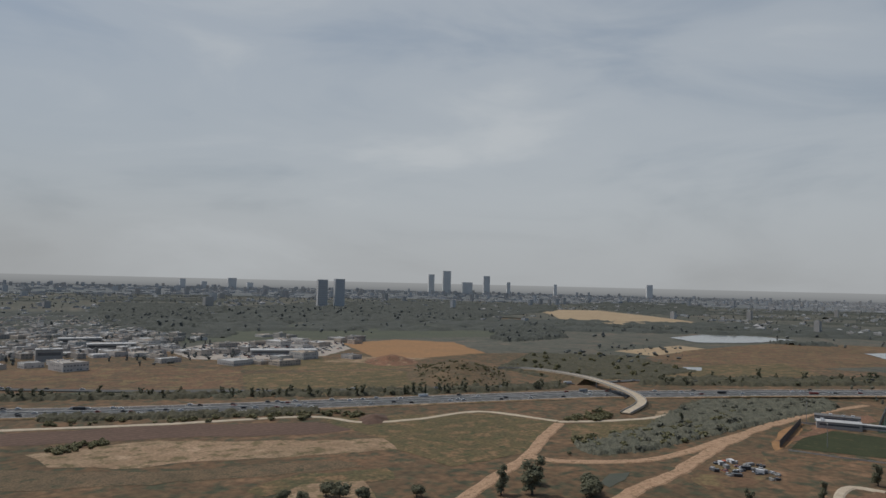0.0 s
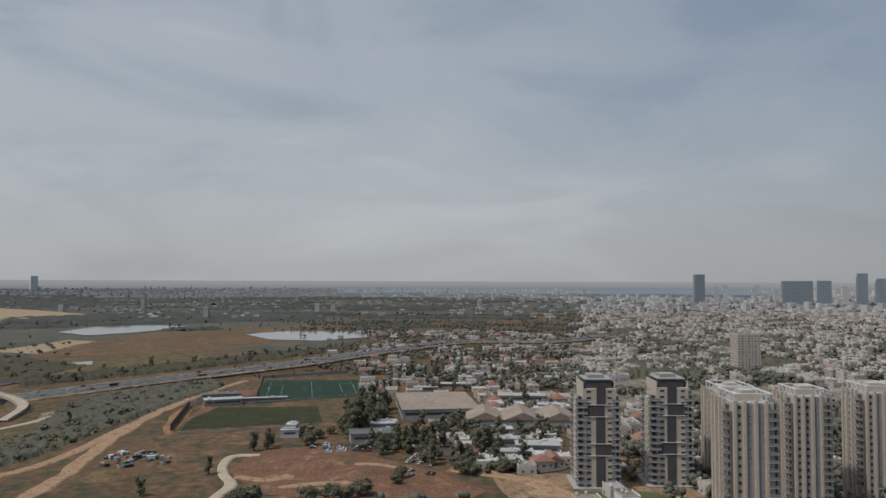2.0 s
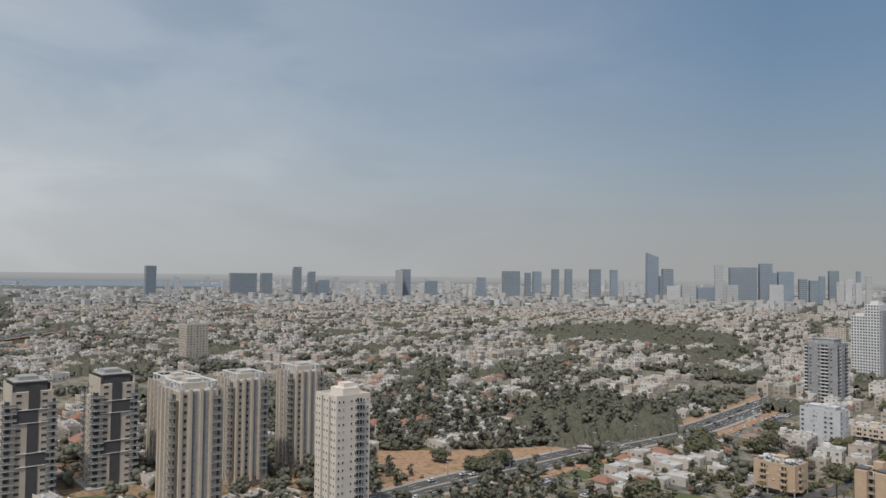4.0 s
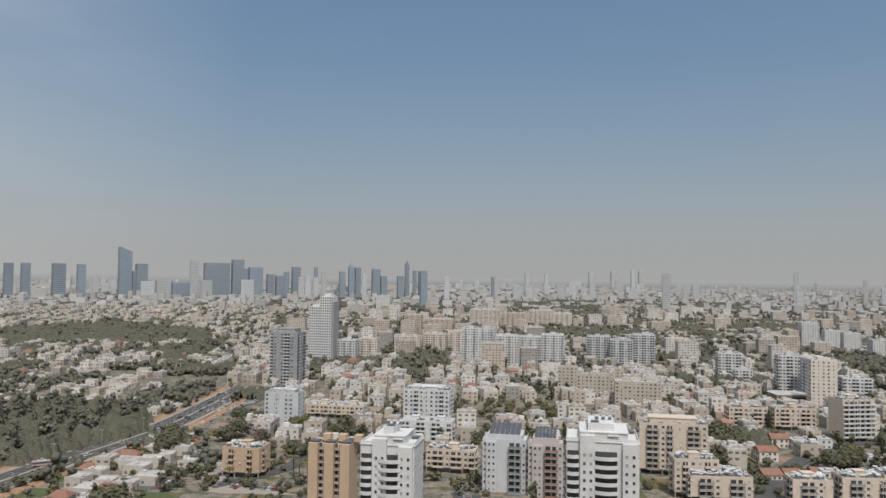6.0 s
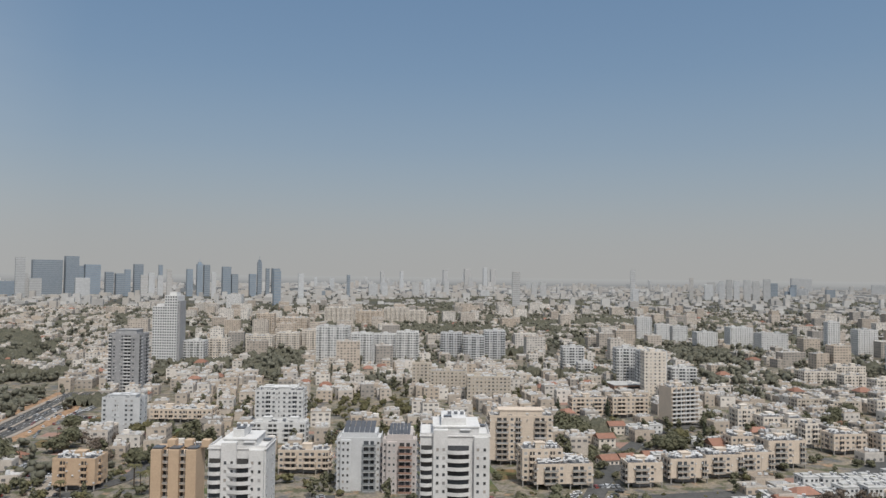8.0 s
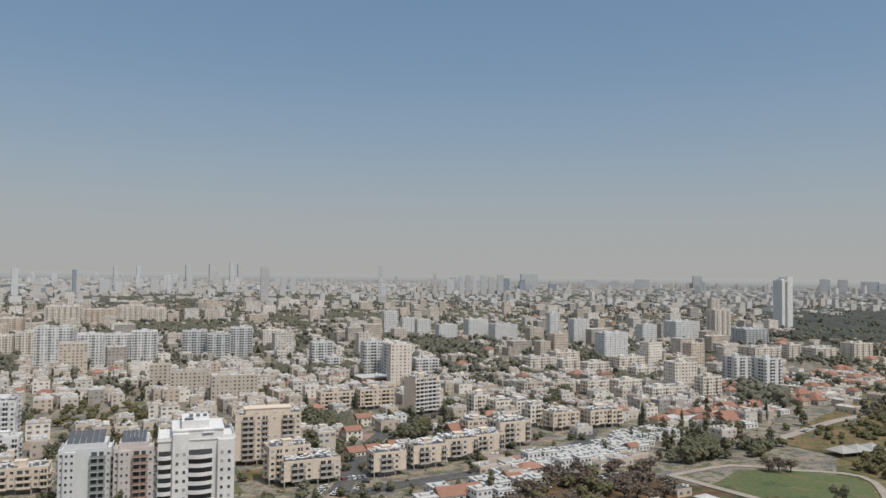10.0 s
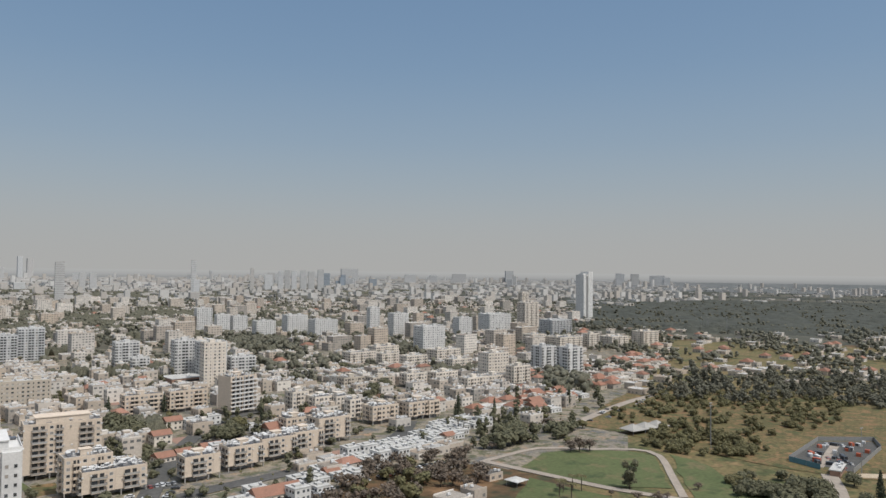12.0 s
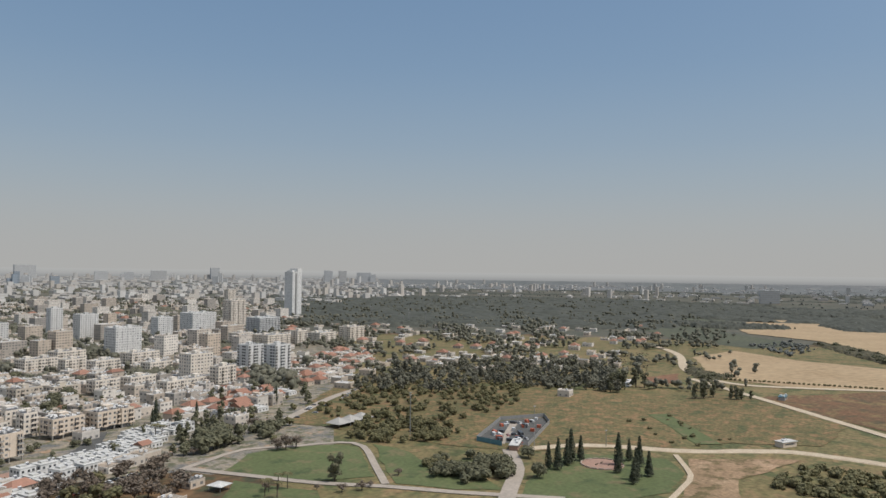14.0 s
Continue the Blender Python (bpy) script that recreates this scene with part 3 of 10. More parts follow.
def far_crown(kind, rng, clumps):
    """Crown of a far tree: a few clumps, the nearer ones with a fringe of leaves."""
    if kind == "tall":
        lobes = [(rng.uniform(-1.0, 1.0), rng.uniform(-1.0, 1.0), 3.2 + i * 6.5 / clumps, rng.uniform(1.9, 2.7), rng.uniform(1.9, 2.8)) for i in range(clumps)]
    else:
        lobes = [(rng.uniform(-1.8, 1.8), rng.uniform(-1.8, 1.8), rng.uniform(2.5, 4.4), rng.uniform(2.2, 3.0), rng.uniform(1.7, 2.4)) for _ in range(clumps)]
    return leaf_cloud(rng, lobes, 12 if clumps > 2 else 4, 0.8, body=1.0)


def np_kit(kind, rng, rich):
    """Vertex and face arrays of a plain tree for woods; far ones keep a bare stem."""
    trunk, crown = tree_shapes(kind, rng, rich * 0.5) if rich > 0.15 or kind not in ("round", "tall") else (None, far_crown(kind, rng, 2 if rich < 0.06 else 3))
    if rich < 0.3:
        trunk = Shape()
        trunk.add([(0.3, 0, 0), (-0.15, 0.26, 0), (-0.15, -0.26, 0), (0, 0, 2.6)], [(0, 1, 3), (1, 2, 3), (2, 0, 3)])
    v = np.array(crown.v + trunk.v)
    k = len(crown.v)
    tri = [f for f in crown.f] + [tuple(i + k for i in f) for f in trunk.f]
    out = []
    for f in tri:
        for i in range(1, len(f) - 1):
            out.append((f[0], f[i], f[i + 1]))
    return v, np.array(out)


def np_mesh(name, verts, tris, mat):
    me = bpy.data.meshes.new(name)
    me.vertices.add(len(verts))
    me.vertices.foreach_set("co", verts.astype(np.float32).ravel())
    me.loops.add(len(tris) * 3)
    me.loops.foreach_set("vertex_index", tris.astype(np.int32).ravel())
    me.polygons.add(len(tris))
    me.polygons.foreach_set("loop_start", np.arange(0, len(tris) * 3, 3, dtype=np.int32))
    me.polygons.foreach_set("loop_total", np.full(len(tris), 3, dtype=np.int32))
    me.materials.append(M[mat])
    me.update(calc_edges=True)
    return me


def np_squeeze(v):
    d = np.hypot(v[:, 0], v[:, 1])
    k = np.where(d > NEAR, (NEAR + 2650 * (1 - np.exp(-(np.maximum(d, NEAR) - NEAR) / 2650))) / np.maximum(d, 1), 1.0)
    return np.stack([v[:, 0] * k, v[:, 1] * k, EYE + (v[:, 2] - EYE) * k], 1)


WOOD_KIT = {}


def thicket(name, poly, height, crown, mat, label, seed=1, category="trees"):
    """Closed brushwood or canopy inside an outline: many crowns grown into one another, uneven on top."""
    rng = np.random.default_rng(seed)
    p = np.array(poly)
    lo, hi = p.min(0), p.max(0)
    cell = max(crown * 0.36, 0.0026 * hypot(*p.mean(0)), sqrt((hi[0] - lo[0]) * (hi[1] - lo[1]) / 22000))
    nx, ny = int((hi[0] - lo[0]) / cell) + 2, int((hi[1] - lo[1]) / cell) + 2
    gx, gy = np.meshgrid(lo[0] + np.arange(nx) * cell, lo[1] + np.arange(ny) * cell)
    x, y = gx.ravel() + rng.uniform(-0.3, 0.3, nx * ny) * cell, gy.ravel() + rng.uniform(-0.3, 0.3, nx * ny) * cell
    hit = np.zeros(len(x), bool)
    ex, ey = x + crown * rng.uniform(-1, 1, len(x)), y + crown * rng.uniform(-1, 1, len(x))
    for i in range(len(p)):
        (a, b), (c, d) = p[i], p[i - 1]
        if b != d:
            hit ^= ((b > ey) != (d > ey)) & (ex < (c - a) * (ey - b) / (d - b) + a)
    z = np.full(len(x), -0.4)
    area = (hi[0] - lo[0]) * (hi[1] - lo[1])
    big = max(crown, cell * 2.2)
    for cx, cy in rng.uniform(lo, hi, (int(min(2600, area / (big * big * 1.1))), 2)):
        r, h = big * rng.uniform(0.7, 1.35), height * rng.uniform(0.45, 1.15)
        near = np.nonzero((np.abs(x - cx) < r) & (np.abs(y - cy) < r))[0]
        q = 1 - ((x[near] - cx) ** 2 + (y[near] - cy) ** 2) / (r * r)
        z[near] = np.maximum(z[near], np.where(q > 0, h * np.sqrt(np.maximum(q, 0)), -0.4))
    z = np.where(hit & (z > 0), z * rng.uniform(0.68, 1.18, len(x)), -0.4)
    k = (np.arange(ny - 1)[:, None] * nx + np.arange(nx - 1)[None, :]).ravel()
    k = k[(z[k] > 0) | (z[k + 1] > 0) | (z[k + nx] > 0) | (z[k + nx + 1] > 0)]
    if not len(k):
        return None
    tris = np.concatenate([np.stack([k, k + 1, k + nx + 1], 1), np.stack([k, k + nx + 1, k + nx], 1)])
    used, back = np.unique(tris, return_inverse=True)
    v = np_squeeze(np.stack([x, y, z], 1)[used])
    return tagged(new(name, np_mesh(name, v, back.reshape(-1, 3), mat)), label, category, "", "stuff")


def woods(name, spots, mat, label, kinds=("round", "round", "tall"), size=(0.7, 1.3), rich=0.16, seed=1, category="trees"):
    """One joined body of many trees at (x, y)."""
    rng = random.Random(seed)
    vs, ts, off = [], [], 0
    for kd in set(kinds):
        if (kd, rich) not in WOOD_KIT:
            WOOD_KIT[kd, rich] = [np_kit(kd, rng, rich) for _ in range(3)]
    for x, y, *up in spots:
        z = up[0] if up else 0.0
        v, t = rng.choice(WOOD_KIT[rng.choice(kinds), rich])
        s, a = rng.uniform(*size), rng.uniform(0, 6.28)
        sx, sy = s * rng.uniform(0.85, 1.2), s * rng.uniform(0.85, 1.2)
        c, q = cos(a), sin(a)
        w = np.stack([x + sx * (v[:, 0] * c - v[:, 1] * q), y + sy * (v[:, 0] * q + v[:, 1] * c), z + v[:, 2] * s], 1)
        vs.append(w)
        ts.append(t + off)
        off += len(v)
    if not vs:
        return None
    return tagged(new(name, np_mesh(name, np_squeeze(np.concatenate(vs)), np.concatenate(ts), mat)), label, category, "", "stuff")


# ---- where something already stands ----
CELL = 60.0
TAKEN = collections.defaultdict(list)


CLEAR = collections.defaultdict(list)


def leave_clear(poly):
    """A piece of land kept free of houses, noted by squares of the map."""
    xs, ys = [p[0] for p in poly], [p[1] for p in poly]
    for i in range(int(min(xs) // CELL), int(max(xs) // CELL) + 1):
        for j in range(int(min(ys) // CELL), int(max(ys) // CELL) + 1):
            CLEAR[i, j].append(poly)


def take(x, y, r):
    for i in range(int((x - r) // CELL), int((x + r) // CELL) + 1):
        for j in range(int((y - r) // CELL), int((y + r) // CELL) + 1):
            TAKEN[i, j].append((x, y, r))


def free(x, y, r):
    for i in range(int((x - r) // CELL), int((x + r) // CELL) + 1):
        for j in range(int((y - r) // CELL), int((y + r) // CELL) + 1):
            if any((x - a) ** 2 + (y - b) ** 2 <= (r + c) ** 2 for a, b, c in TAKEN.get((i, j), ())):
                return False
    return True


def inside(x, y, poly):
    hit = False
    for i in range(len(poly)):
        (a, b), (c, d) = poly[i], poly[i - 1]
        if (b > y) != (d > y) and x < (c - a) * (y - b) / (d - b) + a:
            hit = not hit
    return hit


def keep_clear(line, r):
    """Keeps houses and trees off a road."""
    for p in smooth_line([(*q, 0)[:3] for q in line], r):
        take(p.x, p.y, r)


def buildable(x, y):
    return not any(inside(x, y, poly) for poly in CLEAR.get((int(x // CELL), int(y // CELL)), ()))


def polar(az, d):
    return -sin(radians(az)) * d, cos(radians(az)) * d


def scatter(count, az0, az1, d0, d1, rng, gap=0.0, lump=0.0):
    """Places in a ring piece; lump: how far they gather in groves."""
    out = []
    for _ in range(count * 4):
        if len(out) >= count:
            break
        d = sqrt(rng.uniform(d0 * d0, d1 * d1))
        x, y = polar(rng.uniform(az0, az1) + rng.gauss(0, 2.0), d)
        if lump and noise.noise(Vector((x, y, 3.0)) * (1 / 90)) < lump * rng.uniform(-0.3, 0.5):
            continue
        if free(x, y, gap) and buildable(x, y):
            out.append((x, y))
    return out


def scatter_in(count, poly, rng, gap=0.0):
    out = []
    x0, x1 = min(p[0] for p in poly), max(p[0] for p in poly)
    y0, y1 = min(p[1] for p in poly), max(p[1] for p in poly)
    for _ in range(count * 30):
        if len(out) >= count:
            break
        x, y = rng.uniform(x0, x1), rng.uniform(y0, y1)
        if inside(x, y, poly) and free(x, y, gap):
            out.append((x, y))
    return out


# ---- buildings ----
b_rng = random.Random(11)
SHARED = {}


def shared(key, make):
    if key not in SHARED:
        SHARED[key] = make()
    return SHARED[key]


def window_mesh(w, h, trim="white", glass="glass"):
    def make():
        sh = Shape()
        sh.box(-w / 2, w / 2, -0.02, 0.12, 0, h, 1)
        for a, b, c, d in ((-w / 2 - 0.08, w / 2 + 0.08, -0.12, 0), (-w / 2 - 0.08, w / 2 + 0.08, h, h + 0.08), (-w / 2 - 0.08, -w / 2, 0, h), (w / 2, w / 2 + 0.08, 0, h)):
            sh.box(a, b, -0.09, 0.12, c, d, 0)
        return sh.mesh("window", [trim, glass])
    return shared(("win", w, h, trim, glass), make)


def railing_mesh(w, deep, mat):
    """The curved front of a rounded balcony."""
    def make():
        sh, n = Shape(), 10
        outer = [(-w / 2 + w * i / n, -deep * (0.55 + 0.45 * sin(pi * i / n))) for i in range(n + 1)]
        for (xa, ya), (xb, yb) in zip(outer, outer[1:]):
            sh.add([(xa, ya, 0), (xb, yb, 0), (xb, yb + 0.15, 0), (xa, ya + 0.15, 0), (xa, ya, 1.15), (xb, yb, 1.15), (xb, yb + 0.15, 1.15), (xa, ya + 0.15, 1.15)],
                   [(0, 1, 5, 4), (4, 5, 6, 7), (2, 3, 7, 6), (3, 2, 1, 0)])
        return sh.weld().mesh("railing", mat)
    return shared(("railing", w, deep, mat), make)


def balcony_mesh(w, deep, wall, rail, round_=False):
    def make():
        sh = Shape()
        if round_:
            # Dark pane over the full width stands in for the recess's shade.
            sh.box(-w * 0.46, w * 0.46, -0.05, 0.15, 0.05, 2.6, 2)
        else:
            # Door panes, widened so dark glass also fills the shaded void.
            sh.box(-w * 0.45, -w * 0.08, -0.05, 0.15, 0.05, 2.35, 2)
            sh.box(w * 0.06, w * 0.34, -0.05, 0.15, 0.05, 2.35, 2)
        if round_:
            n = 10
            outer = [(-w / 2 + w * i / n, -deep * (0.55 + 0.45 * sin(pi * i / n))) for i in range(n + 1)]
            for z0, z1, slot, tk in ((-0.25, 0.0, 0, None),):
                for i in range(n):
                    (xa, ya), (xb, yb) = outer[i], outer[i + 1]
                    ia, ib = (0.0, 0.0) if tk is None else (ya + tk, yb + tk)
                    sh.add([(xa, ya, z0), (xb, yb, z0), (xb, ib, z0), (xa, ia, z0), (xa, ya, z1), (xb, yb, z1), (xb, ib, z1), (xa, ia, z1)],
                           [(0, 1, 5, 4), (4, 5, 6, 7), (2, 3, 7, 6), (3, 2, 1, 0)], slot)
        else:
            sh.box(-w / 2, w / 2, -deep, 0, -0.22, 0, 0)
            sh.box(-w / 2, w / 2, -deep, -deep + 0.12, 0, 0.95, 1)
            sh.box(-w / 2, -w / 2 + 0.12, -deep, 0, 0, 0.95, 1)
            sh.box(w / 2 - 0.12, w / 2, -deep, 0, 0, 0.95, 1)
        return sh.weld().mesh("balcony", [wall, rail, "glass"])
    return shared(("bal", w, deep, wall, rail, round_), make)


def heater_mesh():
    def make():
        sh = Shape()
        sh.lying(-0.8, 0.8, 0.4, 1.3, 0.36, 8, 0)
        sh.add([(-0.7, -0.75, 0.3), (0.7, -0.75, 0.3), (0.7, 0.15, 0.95), (-0.7, 0.15, 0.95), (-0.7, -0.75, 0.2), (0.7, -0.75, 0.2), (0.7, 0.15, 0.85), (-0.7, 0.15, 0.85)],
               [(0, 1, 2, 3), (7, 6, 5, 4), (0, 4, 5, 1), (1, 5, 6, 2), (2, 6, 7, 3), (3, 7, 4, 0)], 1)
        for x in (-0.6, 0.6):
            sh.box(x - 0.05, x + 0.05, 0.3, 0.4, 0, 1.0, 2)
        return sh.mesh("water_heater", ["tank", "panel", "steel"])
    return shared("heater", make)


def faces_seen(x, y, yaw, w, d):
    """Sides (name, turn, length, out) of a block that face the eye."""
    out = []
    for side, turn, length, dist in (("front", 0, w, d / 2), ("right", 90, d, w / 2), ("back", 180, w, d / 2), ("left", 270, d, w / 2)):
        a = radians(yaw + turn)
        nx, ny = sin(a), -cos(a)
        cx, cy = x + nx * dist, y + ny * dist
        if nx * -cx + ny * -cy > 0:
            out.append((side, turn, length, dist))
    return out


def on_face(root, name, me, turn, dist, u, z, label=""):
    a = radians(turn)
    ob = part(name, me, None, root, label)
    ob.location = (cos(a) * u + sin(a) * dist, sin(a) * u - cos(a) * dist, z)
    ob.rotation_euler = (0, 0, a)
    return ob


def roof_kit(root, w, d, top, floors, heaters, wall, seed, slab=False):
    rng = random.Random(seed)
    sh = Shape()
    for x0, x1, y0, y1 in ((-w / 2, w / 2, -d / 2, -d / 2 + 0.25), (-w / 2, w / 2, d / 2 - 0.25, d / 2), (-w / 2, -w / 2 + 0.25, -d / 2 + 0.25, d / 2 - 0.25), (w / 2 - 0.25, w / 2, -d / 2 + 0.25, d / 2 - 0.25)):
        sh.box(x0, x1, y0, y1, top, top + 0.9)
    part("parapet", sh, wall, root)
    sh = Shape()
    sh.box(-w / 2 + 0.25, w / 2 - 0.25, -d / 2 + 0.25, d / 2 - 0.25, top - 0.1, top + 0.06)
    part("roof", sh, "roof_pale" if rng.random() < 0.5 else "roof_grey", root)
    k = max(1, int(w / 16))
    for i in range(k):
        sh = Shape()
        x = (i + 0.5) / k * w - w / 2 + rng.uniform(-1, 1)
        hx, hy = min(2.6, w * 0.2), min(2.4, d * 0.22)
        sh.box(x - hx, x + hx, -hy + d * 0.08, hy + d * 0.08, top, top + 2.7)
        sh.box(x - hx - 0.2, x + hx + 0.2, -hy - 0.2 + d * 0.08, hy + 0.2 + d * 0.08, top + 2.7, top + 2.9)
        part("stair_head", sh, wall, root)
    if heaters:
        sh = Shape()
        for _ in range(min(90, int(heaters * w * d / 150))):
            px, py = rng.uniform(-w / 2 + 1.3, w / 2 - 1.3), rng.uniform(-d / 2 + 1.5, d / 2 - 1.1)
            kind = rng.random()
            if kind < 0.45:
                up = rng.uniform(1.2, 2.0)
                sh.lying(px - 0.75, px + 0.75, py, top + up, 0.36, 6, 0)
                sh.box(px - 0.6, px - 0.5, py - 0.1, py, top, top + up - 0.3, 2, 0, (0, 0), False)
                sh.box(px - 0.65, px + 0.65, py - 1.1, py - 0.45, top + 0.35, top + 0.75, 1)
            elif kind < 0.7:
                sh.box(px - 0.38, px + 0.38, py - 0.38, py + 0.38, top + 0.5, top + rng.uniform(1.6, 2.4), 0)
            elif kind < 0.88:
                sh.box(px - 0.9, px + 0.9, py - 0.5, py + 0.5, top + 0.4, top + 0.8, 1)
            else:
                sh.box(px - 0.05, px + 0.05, py - 0.05, py + 0.05, top, top + rng.uniform(2.5, 4.0), 2, 0, (0, 0), False)
        part("roof_gear", sh, ["tank", "panel", "steel"], root)["kind"] = "stuff"
        if hypot(root.location.x, root.location.y) > 560:
            heaters = 0
    for _ in range(heaters):
        ob = part("water_heater", heater_mesh(), None, root)
        ob.location = (rng.uniform(-w / 2 + 1.4, w / 2 - 1.4), rng.uniform(-d / 2 + 1.5, d / 2 - 1.2), top + 0.06)
        ob.rotation_euler = (0, 0, rng.uniform(-0.25, 0.25))
        ob.scale = (rng.uniform(1.0, 1.5),) * 3


def apartment(x, y, yaw, w, d, floors, wall="beige_wall", label="beige rendered apartment block with flat roof", name="apartment_block", stilts=True, fh=3.0,
              pattern="wbw", blank=(), heaters=6, trim="white", rail=None, round_=False, group="apartment blocks", shut=0.25, deep=1.3, z=0.0, crown=0.0, piers=False):
    """A block of flats. pattern: bays repeated along each wall, w window, b balcony, s slim window, n nothing."""
    root = thing(name, x, y, z, yaw, label, "building", group)
    take(x, y, 0.5 * max(w, d) * 1.02)
    near = hypot(x, y) < 470
    seed = int(abs(x * 7 + y * 13)) + floors
    rng = random.Random(seed)
    low = 2.9 if stilts else 0.0
    top = low + floors * fh
    sh = Shape()
    sh.box(-w / 2, w / 2, -d / 2, d / 2, low, top)
    part("body", sh, wall, root)
    if stilts:
        sh = Shape()
        sh.box(-w * 0.3, w * 0.3, -d * 0.22, d * 0.22, 0, low)
        part("entrance_core", sh, "grey_wall", root)
        n = max(3, int(w / 4.5)) if near else 0
        if not near:
            sh = Shape()
            for i in range(max(3, int(w / 4.5))):
                for yy in (-d / 2 + 0.35, d / 2 - 0.35):
                    u = -w / 2 + 0.35 + (w - 0.7) * i / (max(3, int(w / 4.5)) - 1)
                    sh.box(u - 0.25, u + 0.25, yy - 0.25, yy + 0.25, 0, low)
            part("stilts", sh, "concrete", root)["kind"] = "stuff"
        col = shared("col", lambda: (lambda s: (s.box(-0.25, 0.25, -0.25, 0.25, 0, 2.9), s)[1])(Shape()).mesh("column", "concrete"))
        for i in range(n):
            for yy in (-d / 2 + 0.35, d / 2 - 0.35):
                ob = part("column", col, None, root)
                ob.location = (-w / 2 + 0.35 + (w - 0.7) * i / (n - 1), yy, 0)
    rail = rail or wall
    for side, turn, length, dist in faces_seen(x, y, yaw, w, d):
        if side in blank:
            continue
        bays = max(1, int(length / 3.3))
        pat = pattern if side in ("front", "back") else pattern[::-1]
        kinds = [pat[i % len(pat)] for i in range(bays)]
        us = [(i + 0.5) / bays * length - length / 2 for i in range(bays)]
        win = [u for u, k in zip(us, kinds) if k == "w"]
        slim = [u for u, k in zip(us, kinds) if k == "s"]
        bal = [u for u, k in zip(us, kinds) if k == "b"]
        runs = []
        for i, (u, k) in enumerate(zip(us, kinds)):
            if k == "b":
                if runs and i - runs[-1][1] == 1:
                    runs[-1][1] = i
                else:
                    runs.append([i, i])
        bw = length / bays
        if not near:
            sh = Shape()
            for xs, ww in ((win, 1.5), (slim, 0.8)):
                for fl in range(floors):
                    for u in xs:
                        z0 = low + fl * fh + 1.0
                        sh.box(u - ww / 2, u + ww / 2, -0.05, 0.1, z0, z0 + 1.3, 2 if rng.random() < shut else 1)
                        sh.box(u - ww / 2 - 0.1, u + ww / 2 + 0.1, -0.14, 0.1, z0 - 0.14, z0, 0)
            if sh.v:
                on_face(root, "windows", sh.mesh("windows", [trim, "glass", "shutter"]), turn, dist, 0, 0)["kind"] = "stuff"
        else:
            for fl in range(floors):
                for xs, ww in ((win, 1.5), (slim, 0.8)):
                    for u in xs:
                        on_face(root, "window", window_mesh(ww, 1.3, trim, "shutter" if rng.random() < shut else "glass"), turn, dist, u, low + fl * fh + 1.0)
        sh = Shape()
        for fl in range(1, floors + 1):
            sh.box(-length / 2, length / 2, -0.07, 0.05, low + fl * fh - 0.16, low + fl * fh + 0.08, 0)
        for i in range(1, bays):
            if piers:
                u = i / bays * length - length / 2
                sh.box(u - 0.2, u + 0.2, -deep - 0.06, 0.05, low, top + 0.5, 1)
            elif kinds[i] != kinds[i - 1]:
                u = i / bays * length - length / 2
                sh.box(u - 0.16, u + 0.16, -0.16, 0.05, low, top + 0.3, 0)
        for fl in range(floors):
            for u in us:
                if rng.random() < 0.4:
                    v = u + rng.choice((-1, 1)) * bw * 0.42
                    z0 = low + fl * fh + rng.uniform(0.4, 1.7)
                    sh.box(v - 0.42, v + 0.42, -0.42, 0.0, z0, z0 + 0.62, rng.choice((1, 1, 2)))
        on_face(root, "facade_trim", sh.mesh("facade_trim", [wall, "tank", "shutter"]), turn, dist, 0, 0)["kind"] = "stuff"
        for a, b in runs:
            width = (b - a + 1) * bw - 0.3
            u = (us[a] + us[b]) / 2
            me = balcony_mesh(round(width, 1), deep, wall, rail, round_)
            if not near:
                sh = Shape()
                for fl in range(floors):
                    z0 = low + fl * fh + 0.1
                    # Same widened dark panes, door glass and painted shade of the void.
                    sh.box(-width * 0.44, -width * 0.06, -0.05, 0.15, z0 + 0.05, z0 + 2.35, 2)
                    sh.box(width * 0.06, width * 0.36, -0.05, 0.15, z0 + 0.05, z0 + 2.35, 2)
                    sh.box(-width / 2, width / 2, -deep, 0, z0 - 0.22, z0, 0)
                    sh.box(-width / 2, width / 2, -deep, -deep + 0.12, z0, z0 + 0.95, 1)
                on_face(root, "balcony_stack", sh.mesh("balcony_stack", [wall, rail, "glass"]), turn, dist, u, 0)["kind"] = "stuff"
                continue
            for fl in range(floors):
                on_face(root, "balcony", me, turn, dist, u, low + fl * fh + 0.1)
    roof_kit(root, w, d, top, floors, heaters, wall, seed)
    if crown:
        sh = Shape()
        sh.box(-w * 0.34, w * 0.34, -d * 0.3, d * 0.34, top, top + crown)
        sh.box(-w * 0.36, w * 0.36, -d * 0.32, d * 0.36, top + crown, top + crown + 0.4)
        part("penthouse", sh, wall, root)
    return root


# ---- joined far parts of the town ----
HOUSES = []


